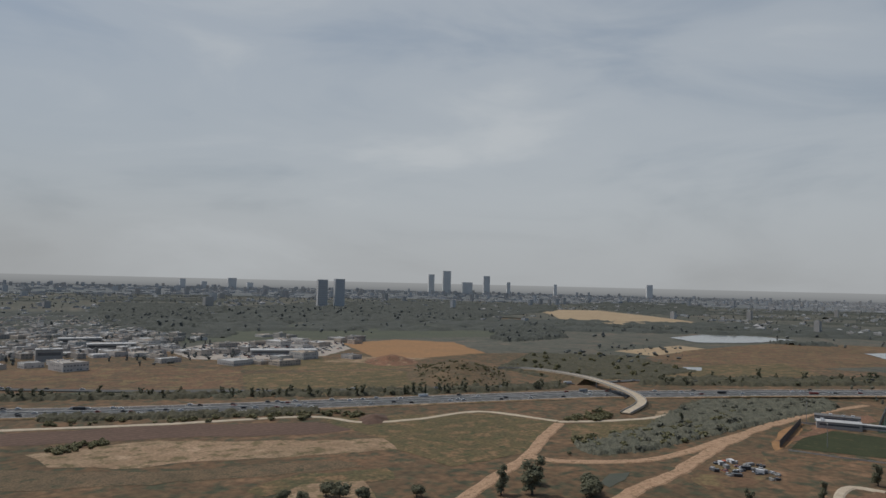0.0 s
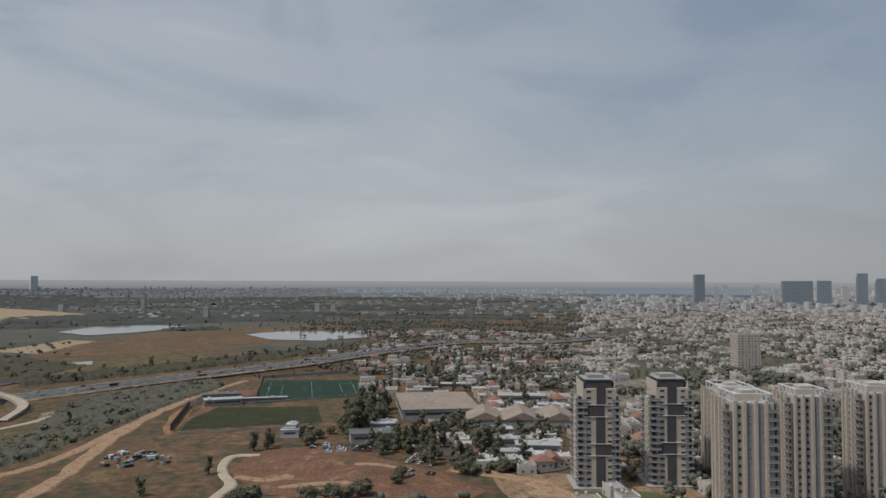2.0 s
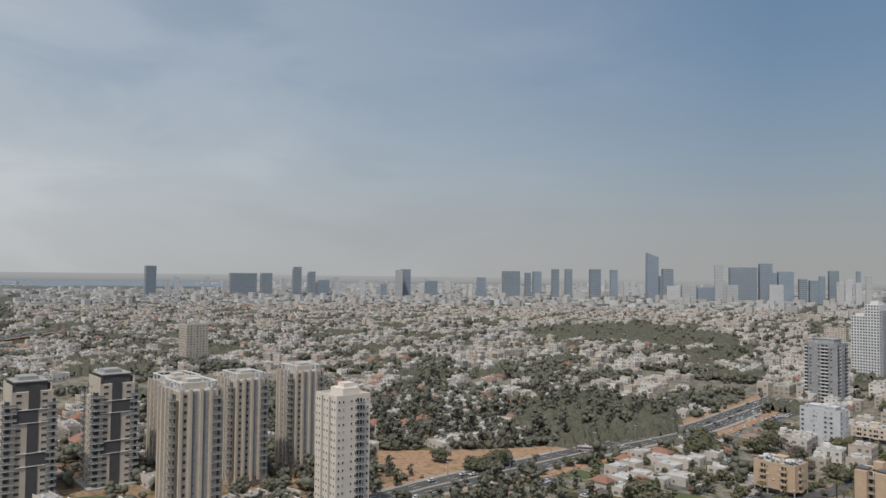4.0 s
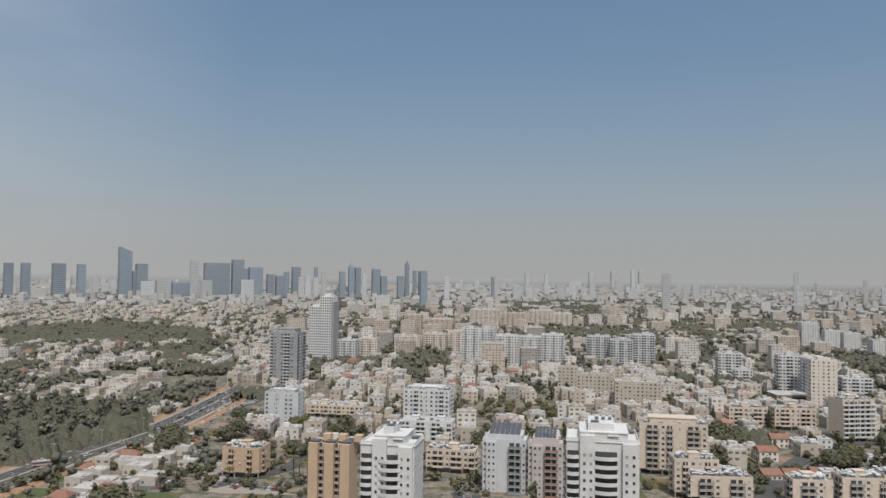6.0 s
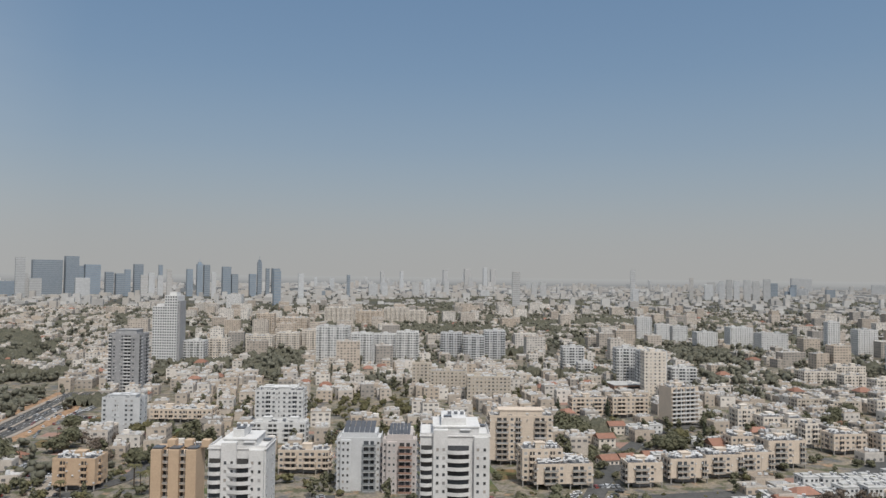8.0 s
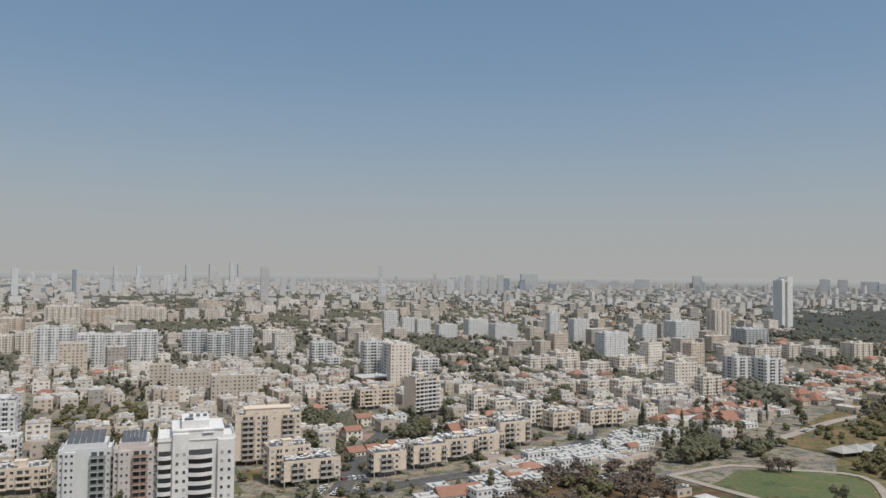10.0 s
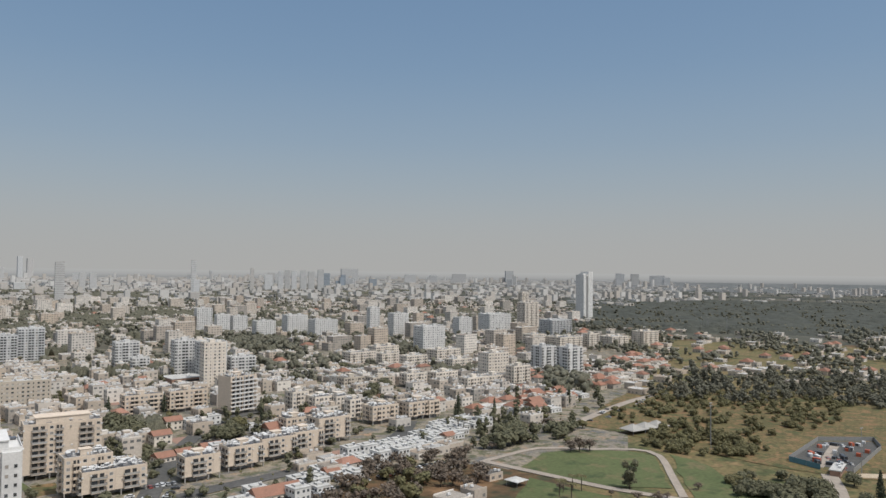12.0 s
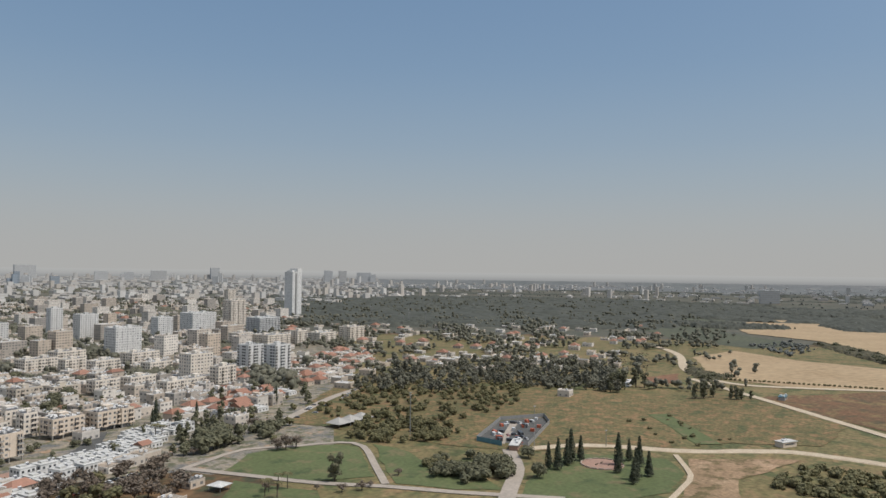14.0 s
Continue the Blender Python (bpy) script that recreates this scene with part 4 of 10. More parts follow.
class Town:
    """Many far houses joined into one body: walls, roofs, panes and tanks."""

    def __init__(self, seed):
        self.sh, self.rng = Shape(), random.Random(seed)

    def house(self, x, y, w, d, h, yaw, slot=0, pitched=False, panes=True, gear=2):
        sh, rng = self.sh, self.rng
        c, s = cos(yaw), sin(yaw)
        sh.box(-w / 2, w / 2, -d / 2, d / 2, 0, h, slot, yaw, (x, y), False)
        if pitched:
            sh.gable(-w / 2, w / 2, -d / 2, d / 2, h, h + min(w, d) * 0.3, 4, 0.5, yaw, (x, y), min(w, d) * 0.35)
        else:
            sh.box(-w / 2 + 0.3, w / 2 - 0.3, -d / 2 + 0.3, d / 2 - 0.3, h, h + 0.15, 1, yaw, (x, y), False)
            sh.box(-w / 2, w / 2, -d / 2, -d / 2 + 0.3, h, h + 0.8, slot, yaw, (x, y), False)
            sh.box(-w / 2, w / 2, d / 2 - 0.3, d / 2, h, h + 0.8, slot, yaw, (x, y), False)
            if h > 6:
                px, py = rng.uniform(-w * 0.3, w * 0.3), rng.uniform(-d * 0.2, d * 0.3)
                sh.box(px - 1.8, px + 1.8, py - 1.6, py + 1.6, h, h + 2.5, slot, yaw, (x, y), False)
            for _ in range(gear):
                px, py = rng.uniform(-w * 0.42, w * 0.42), rng.uniform(-d * 0.42, d * 0.42)
                sh.box(px - 0.9, px + 0.9, py - 0.45, py + 0.45, h + 0.5, h + 1.5, 3, yaw, (x, y), False)
        if panes:
            floors = max(1, int(h / 3))
            for turn, length, dist in ((0, w, d / 2), (90, d, w / 2), (180, w, d / 2), (270, d, w / 2)):
                a = yaw + radians(turn)
                nx, ny = sin(a), -cos(a)
                if nx * (x + nx * dist) + ny * (y + ny * dist) > 0:
                    continue
                n = max(1, int(length / 3.6))
                for fl in range(floors):
                    for i in range(n):
                        if rng.random() < 0.18:
                            continue
                        u = (i + 0.5) / n * length - length / 2
                        hw, z0 = rng.uniform(0.6, 1.25), fl * h / floors + 1.0
                        bx, by = x + nx * (dist + 0.06), y + ny * (dist + 0.06)
                        tx, ty = cos(a), sin(a)
                        sh.add([(bx + tx * (u - hw), by + ty * (u - hw), z0), (bx + tx * (u + hw), by + ty * (u + hw), z0), (bx + tx * (u + hw), by + ty * (u + hw), z0 + 1.4), (bx + tx * (u - hw), by + ty * (u - hw), z0 + 1.4)], [(0, 1, 2, 3)], 2)

    def single(self, x, y, w, d, h, yaw, pitched, gear):
        """The same house as a thing of its own, its roof a part."""
        keep, self.sh = self.sh, Shape()
        self.house(x, y, w, d, h, yaw, 0, pitched, True, gear)
        made, self.sh = self.sh, keep
        made.v = [(a - x, b - y, e) for a, b, e in made.v]
        low, up = Shape(), Shape()
        for f, k in zip(made.f, made.s):
            sh, slot = (low, k // 2) if k in (0, 2) else (up, {1: 0, 3: 1, 4: 2}[k])
            sh.add([made.v[i] for i in f], [tuple(range(len(f)))], slot)
        label = "small house with red tiled roof" if pitched else "low pale house with flat roof" if h < 6.5 else "pale flat-roofed apartment house with roof tanks"
        root = solid("house" if h < 8 else "apartment_house", low.weld(), ["house_mix", "dark_pane"], label, "house", "", "town houses")
        root.location = (x, y, 0)
        part("roof", up, ["roof_mix", "tank", "tile"], root)
        return root

    def done(self, name, mats, label):
        self.sh.squeezed()
        return solid(name, self.sh, mats, label, "buildings", "stuff")


def district(name, az0, az1, d0, d1, pitch, wide, high, label, seed, mats=("house_mix", "roof_mix", "dark_pane", "tank", "tile"), yaw=8.0, red=0.06, fill=0.8, panes=True, gear=2, tall=0.0, tall_h=(20, 40), spread=0.06, apart_under=0.0):
    """Fills a ring piece with houses on a loose street grid."""
    t = Town(seed)
    rng = t.rng
    c, s = cos(radians(yaw)), sin(radians(yaw))
    n = int(d1 / pitch) + 2
    for j in range(-n, n + 1):
        for i in range(-n, n + 1):
            if (i + j // 5) % 6 == 0 or j % 5 == 0:
                continue
            gx, gy = (i + 0.43) * pitch + rng.uniform(-0.24, 0.24) * pitch, j * pitch + rng.uniform(-0.24, 0.24) * pitch
            bend = 14 * sin(gy / 170) + 9 * sin(gx / 120)
            x, y = gx * c - gy * s + bend, gx * s + gy * c + bend * 0.6
            d = hypot(x, y)
            if not d0 < d < d1:
                continue
            az = degrees_of(x, y)
            if not az0 < az + 5 * noise.noise(Vector((x, y, 0)) * 0.008) < az1 or rng.random() > fill:
                continue
            w, dd = rng.uniform(*wide), rng.uniform(*wide)
            h = rng.uniform(*high)
            if rng.random() < tall * (1.6 + 2.4 * noise.noise(Vector((x, y, 7.0)) * 0.005)):
                h, w, dd = rng.uniform(*tall_h), rng.uniform(16, 34), rng.uniform(12, 17)
            if not free(x, y, max(w, dd) * 0.5) or not buildable(x, y):
                continue
            if d < apart_under and len(HOUSES) < 240:
                HOUSES.append(t.single(x, y, w, dd, h, radians(yaw) + rng.uniform(-spread, spread), rng.random() < red and h < 10, gear))
                continue
            t.house(x, y, w, dd, h, radians(yaw) + rng.uniform(-spread, spread), 0, rng.random() < red and h < 10, panes, gear)
    return t.done(name, list(mats), label)


def degrees_of(x, y):
    return math.degrees(atan2(-x, y))


# ---- the skyline ----
def skyline_tower(az, d, w, deep, h, kind="glass", top="flat", turn=18.0, group="skyline towers"):
    """A far tower with storey bands, drawn in along its line of sight."""
    x, y = polar(az, d)
    sx, sy, sz = squeeze(x, y, 0)
    k = hypot(sx, sy) / d
    pale = kind != "glass"
    body = Shape()
    body.box(-w / 2, w / 2, -deep / 2, deep / 2, 0, h)
    if top == "step":
        body.box(-w / 2, w * 0.05, -deep / 2 + 1, deep / 2 - 1, h, h * 1.12)
    elif top == "crown":
        body.box(-w * 0.3, w * 0.3, -deep * 0.3, deep * 0.3, h, h * 1.06)
        body.box(-0.8, 0.8, -0.8, 0.8, h * 1.06, h * 1.16)
    elif top == "slant":
        body.add([(-w / 2, -deep / 2, h), (w / 2, -deep / 2, h), (w / 2, deep / 2, h), (-w / 2, deep / 2, h), (-w / 2, -deep / 2, h * 1.1), (-w / 2, deep / 2, h * 1.1)],
                 [(0, 1, 4), (3, 5, 2), (1, 2, 5, 4), (0, 4, 5, 3)])
    # Wall picked by distance and bearing, so haze sits in its colour.
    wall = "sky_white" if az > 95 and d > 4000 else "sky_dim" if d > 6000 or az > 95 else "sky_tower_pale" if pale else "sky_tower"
    root = solid("high_rise", body, wall, "pale concrete high-rise in hazed colours" if pale else "blue-grey glass high-rise in hazed colours", "building", "", group)
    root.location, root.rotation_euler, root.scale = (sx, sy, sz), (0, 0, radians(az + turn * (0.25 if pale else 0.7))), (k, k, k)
    bands = Shape()
    step = 7.0 if pale else 9.0
    z = step
    while z < h - 2:
        bands.box(-w / 2 - 0.25, w / 2 + 0.25, -deep / 2 - 0.25, deep / 2 + 0.25, z, z + step * 0.4)
        z += step
    # Bands take their haze colour by the same distances.
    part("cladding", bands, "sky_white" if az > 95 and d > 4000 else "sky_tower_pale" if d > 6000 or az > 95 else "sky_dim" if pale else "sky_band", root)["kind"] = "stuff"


# ---- special towers ----
def add_boxes(root, name, mat, *boxes, label=""):
    sh = Shape()
    for b in boxes:
        sh.box(*b)
    return part(name, sh, mat, root, label)


def striped_tower(x, y, yaw, w, d, floors, flip=False):
    """Beige tower with dark panels in an offset pattern and balconies at the corners."""
    root = thing("striped_tower", x, y, 0, yaw, "beige apartment tower with dark panels and corner balconies", "building", "tower cluster")
    take(x, y, 16)
    fh, top = 3.15, floors * 3.15
    add_boxes(root, "body", "stone", (-w / 2, w / 2, -d / 2 + 2.4, d / 2 - 2.4, 0, top), (-w / 2 + 2.4, w / 2 - 2.4, -d / 2, d / 2, 0, top - 2 * fh))
    s = -1 if flip else 1
    f = w / 2
    add_boxes(root, "dark_panel", "dark_clad", (f, f + 0.25, -2.3 + s * 0.6, 2.3 + s * 0.6, 0, top * 0.33), label="dark grey vertical panel")
    add_boxes(root, "dark_panel", "dark_clad", (f, f + 0.25, *sorted((-2.0 * s, 7.6 * s)), top * 0.33, top * 0.33 + 6), label="dark grey window panel")
    add_boxes(root, "dark_panel", "dark_clad", (f, f + 0.25, -2.3 + s * 0.6, 2.3 + s * 0.6, top * 0.33 + 6, top * 0.72), label="dark grey vertical panel")
    add_boxes(root, "dark_panel", "dark_clad", (f, f + 0.25, *sorted((-7.6 * s, 2.6 * s)), top * 0.72, top * 0.72 + 6), label="dark grey window panel")
    add_boxes(root, "dark_panel", "dark_clad", (f, f + 0.25, -2.0 + s * 0.6, 2.6 + s * 0.6, top * 0.72 + 6, top + 3), label="dark grey vertical panel")
    for z in (top * 0.33, top * 0.33 + 6, top * 0.72, top * 0.72 + 6):
        add_boxes(root, "ledge", "white", (f, f + 0.5, -8, 8, z - 0.15, z + 0.15))
    win = window_mesh(2.2, 1.15, "stone")
    for fl in range(floors):
        z = fl * fh + 1.1
        for u in (-5.3, 5.3):
            on_face(root, "window", win, 90, w / 2, u, z)
        for u in (-4.5, 0.0, 4.5):
            on_face(root, "window", window_mesh(1.2, 1.2, "stone"), 0, d / 2, u, z)
    slab = balcony_mesh(4.6, 1.6, "white", "rail")
    for fl in range(1, floors - 1):
        for u, face, dist in ((-d / 2 + 2.2, 90, w / 2 - 0.6), (d / 2 - 2.2, 90, w / 2 - 0.6), (w / 2 - 2.3, 0, d / 2 - 0.4), (-w / 2 + 2.3, 0, d / 2 - 0.4)):
            on_face(root, "balcony", slab, face, dist, u, fl * fh + 0.1, "white balcony with glass rail")
    add_boxes(root, "penthouse", "dark_clad", (-w / 2 + 2.5, w / 2 - 2, -d / 2 + 4, d / 2 - 4, top, top + 4.2))
    add_boxes(root, "roof_slab", "concrete", (-w / 2 + 2, w / 2 - 1.5, -d / 2 + 3.4, d / 2 - 3.4, top + 4.2, top + 4.7), (-w / 2 + 5, w / 2 - 6, -d / 2 + 6, d / 2 - 7, top + 4.7, top + 6.4))
    add_boxes(root, "parapet", "stone", (-w / 2, w / 2, -d / 2 + 2.4, -d / 2 + 2.7, top, top + 3.2))
    add_boxes(root, "parapet", "stone", (-w / 2, w / 2, d / 2 - 2.7, d / 2 - 2.4, top, top + 3.2))
    add_boxes(root, "podium", "concrete", (-w / 2 - 3, w / 2 + 3, -d / 2 - 3, d / 2 + 3, 0, 0.9))


def ribbed_tower(x, y, yaw, w, d, floors):
    """Beige stone tower with tall ribs, window columns and stacked balconies."""
    wall = "stone"
    root = thing("ribbed_tower", x, y, 0, yaw, "beige stone apartment tower with tall ribs and balconies", "building", "tower cluster")
    take(x, y, 17)
    fh, low = 3.15, 5.5
    top = low + floors * fh
    add_boxes(root, "body", wall, (-w / 2, w / 2, -d / 2 + 2, d / 2 - 2, low, top), (-w / 2 + 2.2, w / 2 - 2.2, -d / 2, d / 2, low, top - fh))
    add_boxes(root, "base", "stone", (-w / 2 + 1.5, w / 2 - 1.5, -d / 2 + 1.5, d / 2 - 1.5, 0, low), (-w / 2, -w / 2 + 3, -d / 2, -d / 2 + 4, 0, low), (w / 2 - 3, w / 2, d / 2 - 4, d / 2, 0, low))
    for turn, length, dist in ((90, d, w / 2), (0, w, d / 2), (180, w, d / 2)):
        for u in (-0.40, -0.2, 0.03, 0.24):
            a = radians(turn)
            sh = Shape()
            sh.box(-0.55, 0.55, -0.9, 0.4, low - 2, top + 1.2)
            ob = part("rib", sh, wall, root)
            ob.location, ob.rotation_euler = (cos(a) * u * length + sin(a) * dist, sin(a) * u * length - cos(a) * dist, 0), (0, 0, a)
        sh = Shape()
        sh.box(-0.75, 0.75, -0.2, 0.3, low, top)
        for u in (-0.1, 0.13):
            ob = part("recess_panel", sh.mesh("recess_panel", "grey_wall"), None, root)
            ob.location, ob.rotation_euler = (cos(a) * u * length + sin(a) * dist, sin(a) * u * length - cos(a) * dist, 0), (0, 0, a)
        for fl in range(floors):
            z = low + fl * fh
            on_face(root, "window", window_mesh(1.2, 1.3, wall), turn, dist, -0.3 * length, z + 1.0)
            on_face(root, "window", window_mesh(1.2, 1.3, wall), turn, dist + 0.18, -0.1 * length, z + 1.0)
            if fl:
                on_face(root, "balcony", balcony_mesh(4.2, 1.7, wall, "rail"), turn, dist - 0.2, 0.36 * length, z + 0.1)
            on_face(root, "window", window_mesh(1.5, 1.4, wall), turn, dist, 0.14 * length, z + 0.9)
    add_boxes(root, "penthouse", wall, (-w / 2 + 5, w / 2 - 5, -d / 2 + 5, d / 2 - 5, top, top + 2.6), (-2, 4, -3, 3, top + 2.6, top + 4.2))
    add_boxes(root, "pergola", "white", *[(-w / 2 + 1 + i * (w - 2) / 4 - 0.3, -w / 2 + 1 + i * (w - 2) / 4 + 0.3, yy - 0.3, yy + 0.3, top - 0.5, top + 3.2) for i in range(5) for yy in (-d / 2 + 2.6, d / 2 - 2.6)],
              (-w / 2, w / 2, -d / 2 + 2.2, -d / 2 + 3, top + 3.2, top + 3.7), (-w / 2, w / 2, d / 2 - 3, d / 2 - 2.2, top + 3.2, top + 3.7), (-w / 2, -w / 2 + 0.8, -d / 2 + 3, d / 2 - 3, top + 3.2, top + 3.7), (w / 2 - 0.8, w / 2, -d / 2 + 3, d / 2 - 3, top + 3.2, top + 3.7))
    add_boxes(root, "roof", "roof_pale", (-w / 2 + 0.4, w / 2 - 0.4, -d / 2 + 2.4, d / 2 - 2.4, top, top + 0.12))


def plain_tower(x, y, yaw, w, d, floors):
    """Pale tower with small square windows, two grey recesses and a balcony stack."""
    root = thing("plain_tower", x, y, 0, yaw, "pale cream apartment tower with small square windows", "building", "tower cluster")
    take(x, y, 17)
    fh = 3.15
    top = floors * fh
    add_boxes(root, "body", "cream", (-w / 2, w / 2, -d / 2 + 0.6, d / 2, 0, top))
    for a, b in ((-0.5, -0.22), (-0.12, 0.14), (0.24, 0.5)):
        add_boxes(root, "bay", "cream", (a * w, b * w, -d / 2, -d / 2 + 0.6, 0, top))
    for turn, length, dist in ((0, w, d / 2), (90, d, w / 2), (180, w, d / 2)):
        for fl in range(floors):
            z = fl * fh
            for u in (-0.42, -0.3, -0.06, 0.07, 0.3, 0.42):
                on_face(root, "window", window_mesh(0.85, 1.0, "cream", "glass" if b_rng.random() < 0.75 else "shutter"), turn, dist, u * length, z + 1.1)
            if turn:
                on_face(root, "balcony", balcony_mesh(3.6, 1.5, "white", "rail"), turn, dist, 0.18 * length, z + 0.2)
    for u in (-0.17, 0.19):
        add_boxes(root, "recess_panel", "grey_wall", (u * w - w * 0.045, u * w + w * 0.045, -d / 2 + 0.45, -d / 2 + 0.6, 0, top))
        for fl in range(floors):
            on_face(root, "window", window_mesh(0.7, 1.0, "cream"), 0, d / 2 - 0.45, u * w, fl * fh + 1.1)
    add_boxes(root, "parapet", "cream", (-w / 2, w / 2, -d / 2, -d / 2 + 0.35, top, top + 1.2), (-w / 2, w / 2, d / 2 - 0.35, d / 2, top, top + 1.2), (-w / 2, -w / 2 + 0.35, -d / 2 + 0.35, d / 2 - 0.35, top, top + 1.2), (w / 2 - 0.35, w / 2, -d / 2 + 0.35, d / 2 - 0.35, top, top + 1.2))
    add_boxes(root, "roof", "roof_pale", (-w / 2 + 0.35, w / 2 - 0.35, -d / 2 + 0.6, d / 2 - 0.35, top, top + 0.1))
    add_boxes(root, "penthouse", "cream", (-w * 0.28, w * 0.3, -d * 0.2, d * 0.3, top, top + 3.4), (-w * 0.1, w * 0.2, -d * 0.1, d * 0.2, top + 3.4, top + 5.4))


def white_tower(x, y, yaw, w, d, floors):
    """White tower with a bow of rounded balconies and terraces at the top."""
    root = thing("white_tower", x, y, 0, yaw, "white apartment tower with rounded stacked balconies", "building", "white towers")
    take(x, y, 17)
    fh = 3.15
    top = floors * fh
    add_boxes(root, "body", "white", (-w / 2, w / 2, -d / 2 + 1.5, d / 2, 0, top))
    add_boxes(root, "bay", "white", (-w / 2 + 5, -w / 2 + 10.5, -d / 2, -d / 2 + 1.5, 0, top))
    add_boxes(root, "bay", "white", (w / 2 - 6, w / 2 - 0.5, -d / 2, -d / 2 + 1.5, 0, top))
    add_boxes(root, "upper_storeys", "white", (-w / 2 + 5, w / 2 - 4, -d / 2 + 3, d / 2, top, top + 3.2), (-w / 2 + 8, w / 2 - 9, -d / 2 + 5, d / 2 - 2, top + 3.2, top + 6.4), (-w / 2 + 5, -w / 2 + 10.5, -d / 2, -d / 2 + 3, top, top + 2.6))
    add_boxes(root, "cornice", "white", (-w / 2 - 0.3, w / 2 + 0.3, -d / 2 + 1.2, d / 2 + 0.3, top, top + 0.35), (-w / 2 + 4.7, w / 2 - 3.7, -d / 2 + 2.7, d / 2, top + 3.2, top + 3.6))
    add_boxes(root, "terrace_wall", "white", (-w / 2, w / 2, -d / 2 + 1.5, -d / 2 + 1.75, top + 0.35, top + 1.3), (w / 2 - 0.25, w / 2, -d / 2 + 1.75, d / 2, top + 0.35, top + 1.3), (-w / 2, -w / 2 + 0.25, -d / 2 + 1.75, d / 2, top + 0.35, top + 1.3))
    big = balcony_mesh(9.0, 2.8, "white", "white", True)
    side = balcony_mesh(4.6, 1.6, "white", "white", True)
    big_rail, side_rail = railing_mesh(9.0, 2.8, "white"), railing_mesh(4.6, 1.6, "white")
    for fl in range(floors - 1):
        z = fl * fh
        for me, rail, turn, dist, u in ((big, big_rail, 0, d / 2 - 1.5, 1.2), (side, side_rail, 0, d / 2 - 1.5, -w / 2 + 2.4), (side, side_rail, 270, w / 2, -2.0)):
            slab = on_face(root, "balcony", me, turn, dist, u, z + 0.3, "rounded white balcony")
            part("railing", rail, None, slab)
        for u in (-w / 2 + 6.6, -w / 2 + 9.0, w / 2 - 4.6, w / 2 - 2.0):
            on_face(root, "window", window_mesh(0.95, 1.15, "cool_white", "glass" if b_rng.random() < 0.6 else "shutter"), 0, d / 2, u, z + 1.1)
        for turn in (90, 270):
            for u in (-d * 0.3, d * 0.18, d * 0.36):
                on_face(root, "window", window_mesh(0.95, 1.15, "cool_white"), turn, w / 2, u, z + 1.1)
    add_boxes(root, "awning", "cool_white", (2, 6, -d / 2 + 1.6, -d / 2 + 4.5, top + 2.3, top + 2.5))
    add_boxes(root, "roof_panel", "panel", (-w / 2 + 9, -w / 2 + 12, -d / 2 + 6, -d / 2 + 9, top + 6.5, top + 6.9), (w / 2 - 3.6, w / 2 - 0.8, d / 2 - 5, d / 2 - 2, top + 0.6, top + 1.2), label="dark solar panel")
    for u in (-2, 0.5, 3):
        part("water_heater", heater_mesh(), None, root, at=(u, 1.5, top + 6.4))


def panel_roof_tower(x, y, yaw, w, d, floors, wall="cool_white"):
    """White tower with a tilted field of solar panels on top and a balcony stack."""
    root = thing("panel_roof_tower", x, y, 0, yaw, "pale apartment tower with solar panels and balcony stack" if wall == "cool_white" else "pinkish apartment tower with brown balcony stack", "building", "white towers")
    take(x, y, 14)
    fh = 3.1
    top = floors * fh
    add_boxes(root, "body", wall, (-w / 2, w / 2, -d / 2, d / 2, 0, top), (-w / 2 + 2, -w / 2 + 7, -d / 2 - 1.2, -d / 2, 0, top))
    add_boxes(root, "roof_room", wall, (-w / 2 + 2, w / 2 - 2, -d / 2 + 2, d / 2, top, top + 3.0))
    add_boxes(root, "parapet", wall, (-w / 2, w / 2, -d / 2, -d / 2 + 0.3, top, top + 1.1), (-w / 2, -w / 2 + 0.3, -d / 2 + 0.3, d / 2, top, top + 1.1), (w / 2 - 0.3, w / 2, -d / 2 + 0.3, d / 2, top, top + 1.1))
    pw = (w - 6) / 6 - 0.2
    one = Shape()
    one.add([(0, 0, 0), (pw, 0, 0), (pw, 2.4, 1.0), (0, 2.4, 1.0), (0, 0, -0.1), (pw, 0, -0.1), (pw, 2.4, 0.9), (0, 2.4, 0.9)], [(0, 1, 2, 3), (4, 7, 6, 5), (0, 4, 5, 1), (1, 5, 6, 2), (2, 6, 7, 3), (3, 7, 4, 0)])
    one = one.mesh("solar_panel", "panel")
    for i in range(6):
        for j in range(4):
            part("solar_panel", one, None, root, at=(-w / 2 + 3 + i * (w - 6) / 6, -d / 2 + 2.5 + j * (d - 3.5) / 4, top + 3.1 + j * 0.85))
    bal = balcony_mesh(6.4, 1.8, wall, "rail" if wall == "cool_white" else "red_paving")
    small = balcony_mesh(3.2, 1.3, wall, wall)
    for fl in range(floors):
        z = fl * fh
        on_face(root, "balcony", bal, 0, d / 2, w / 2 - 5.4, z + 0.2)
        on_face(root, "balcony", small, 270, w / 2, 2.2, z + 0.2)
        for u, dd in ((-w / 2 + 1.1, 0), (-w / 2 + 3.4, 1.2), (-w / 2 + 5.6, 1.2), (w / 2 - 1.2, 0)):
            on_face(root, "window", window_mesh(1.0, 1.2, "white", "glass" if b_rng.random() < 0.7 else "shutter"), 0, d / 2 + dd, u, z + 1.0)
        for u in (-d * 0.3, 0.0, d * 0.3):
            on_face(root, "window", window_mesh(0.9, 1.2, "white"), 90, w / 2, u, z + 1.0)


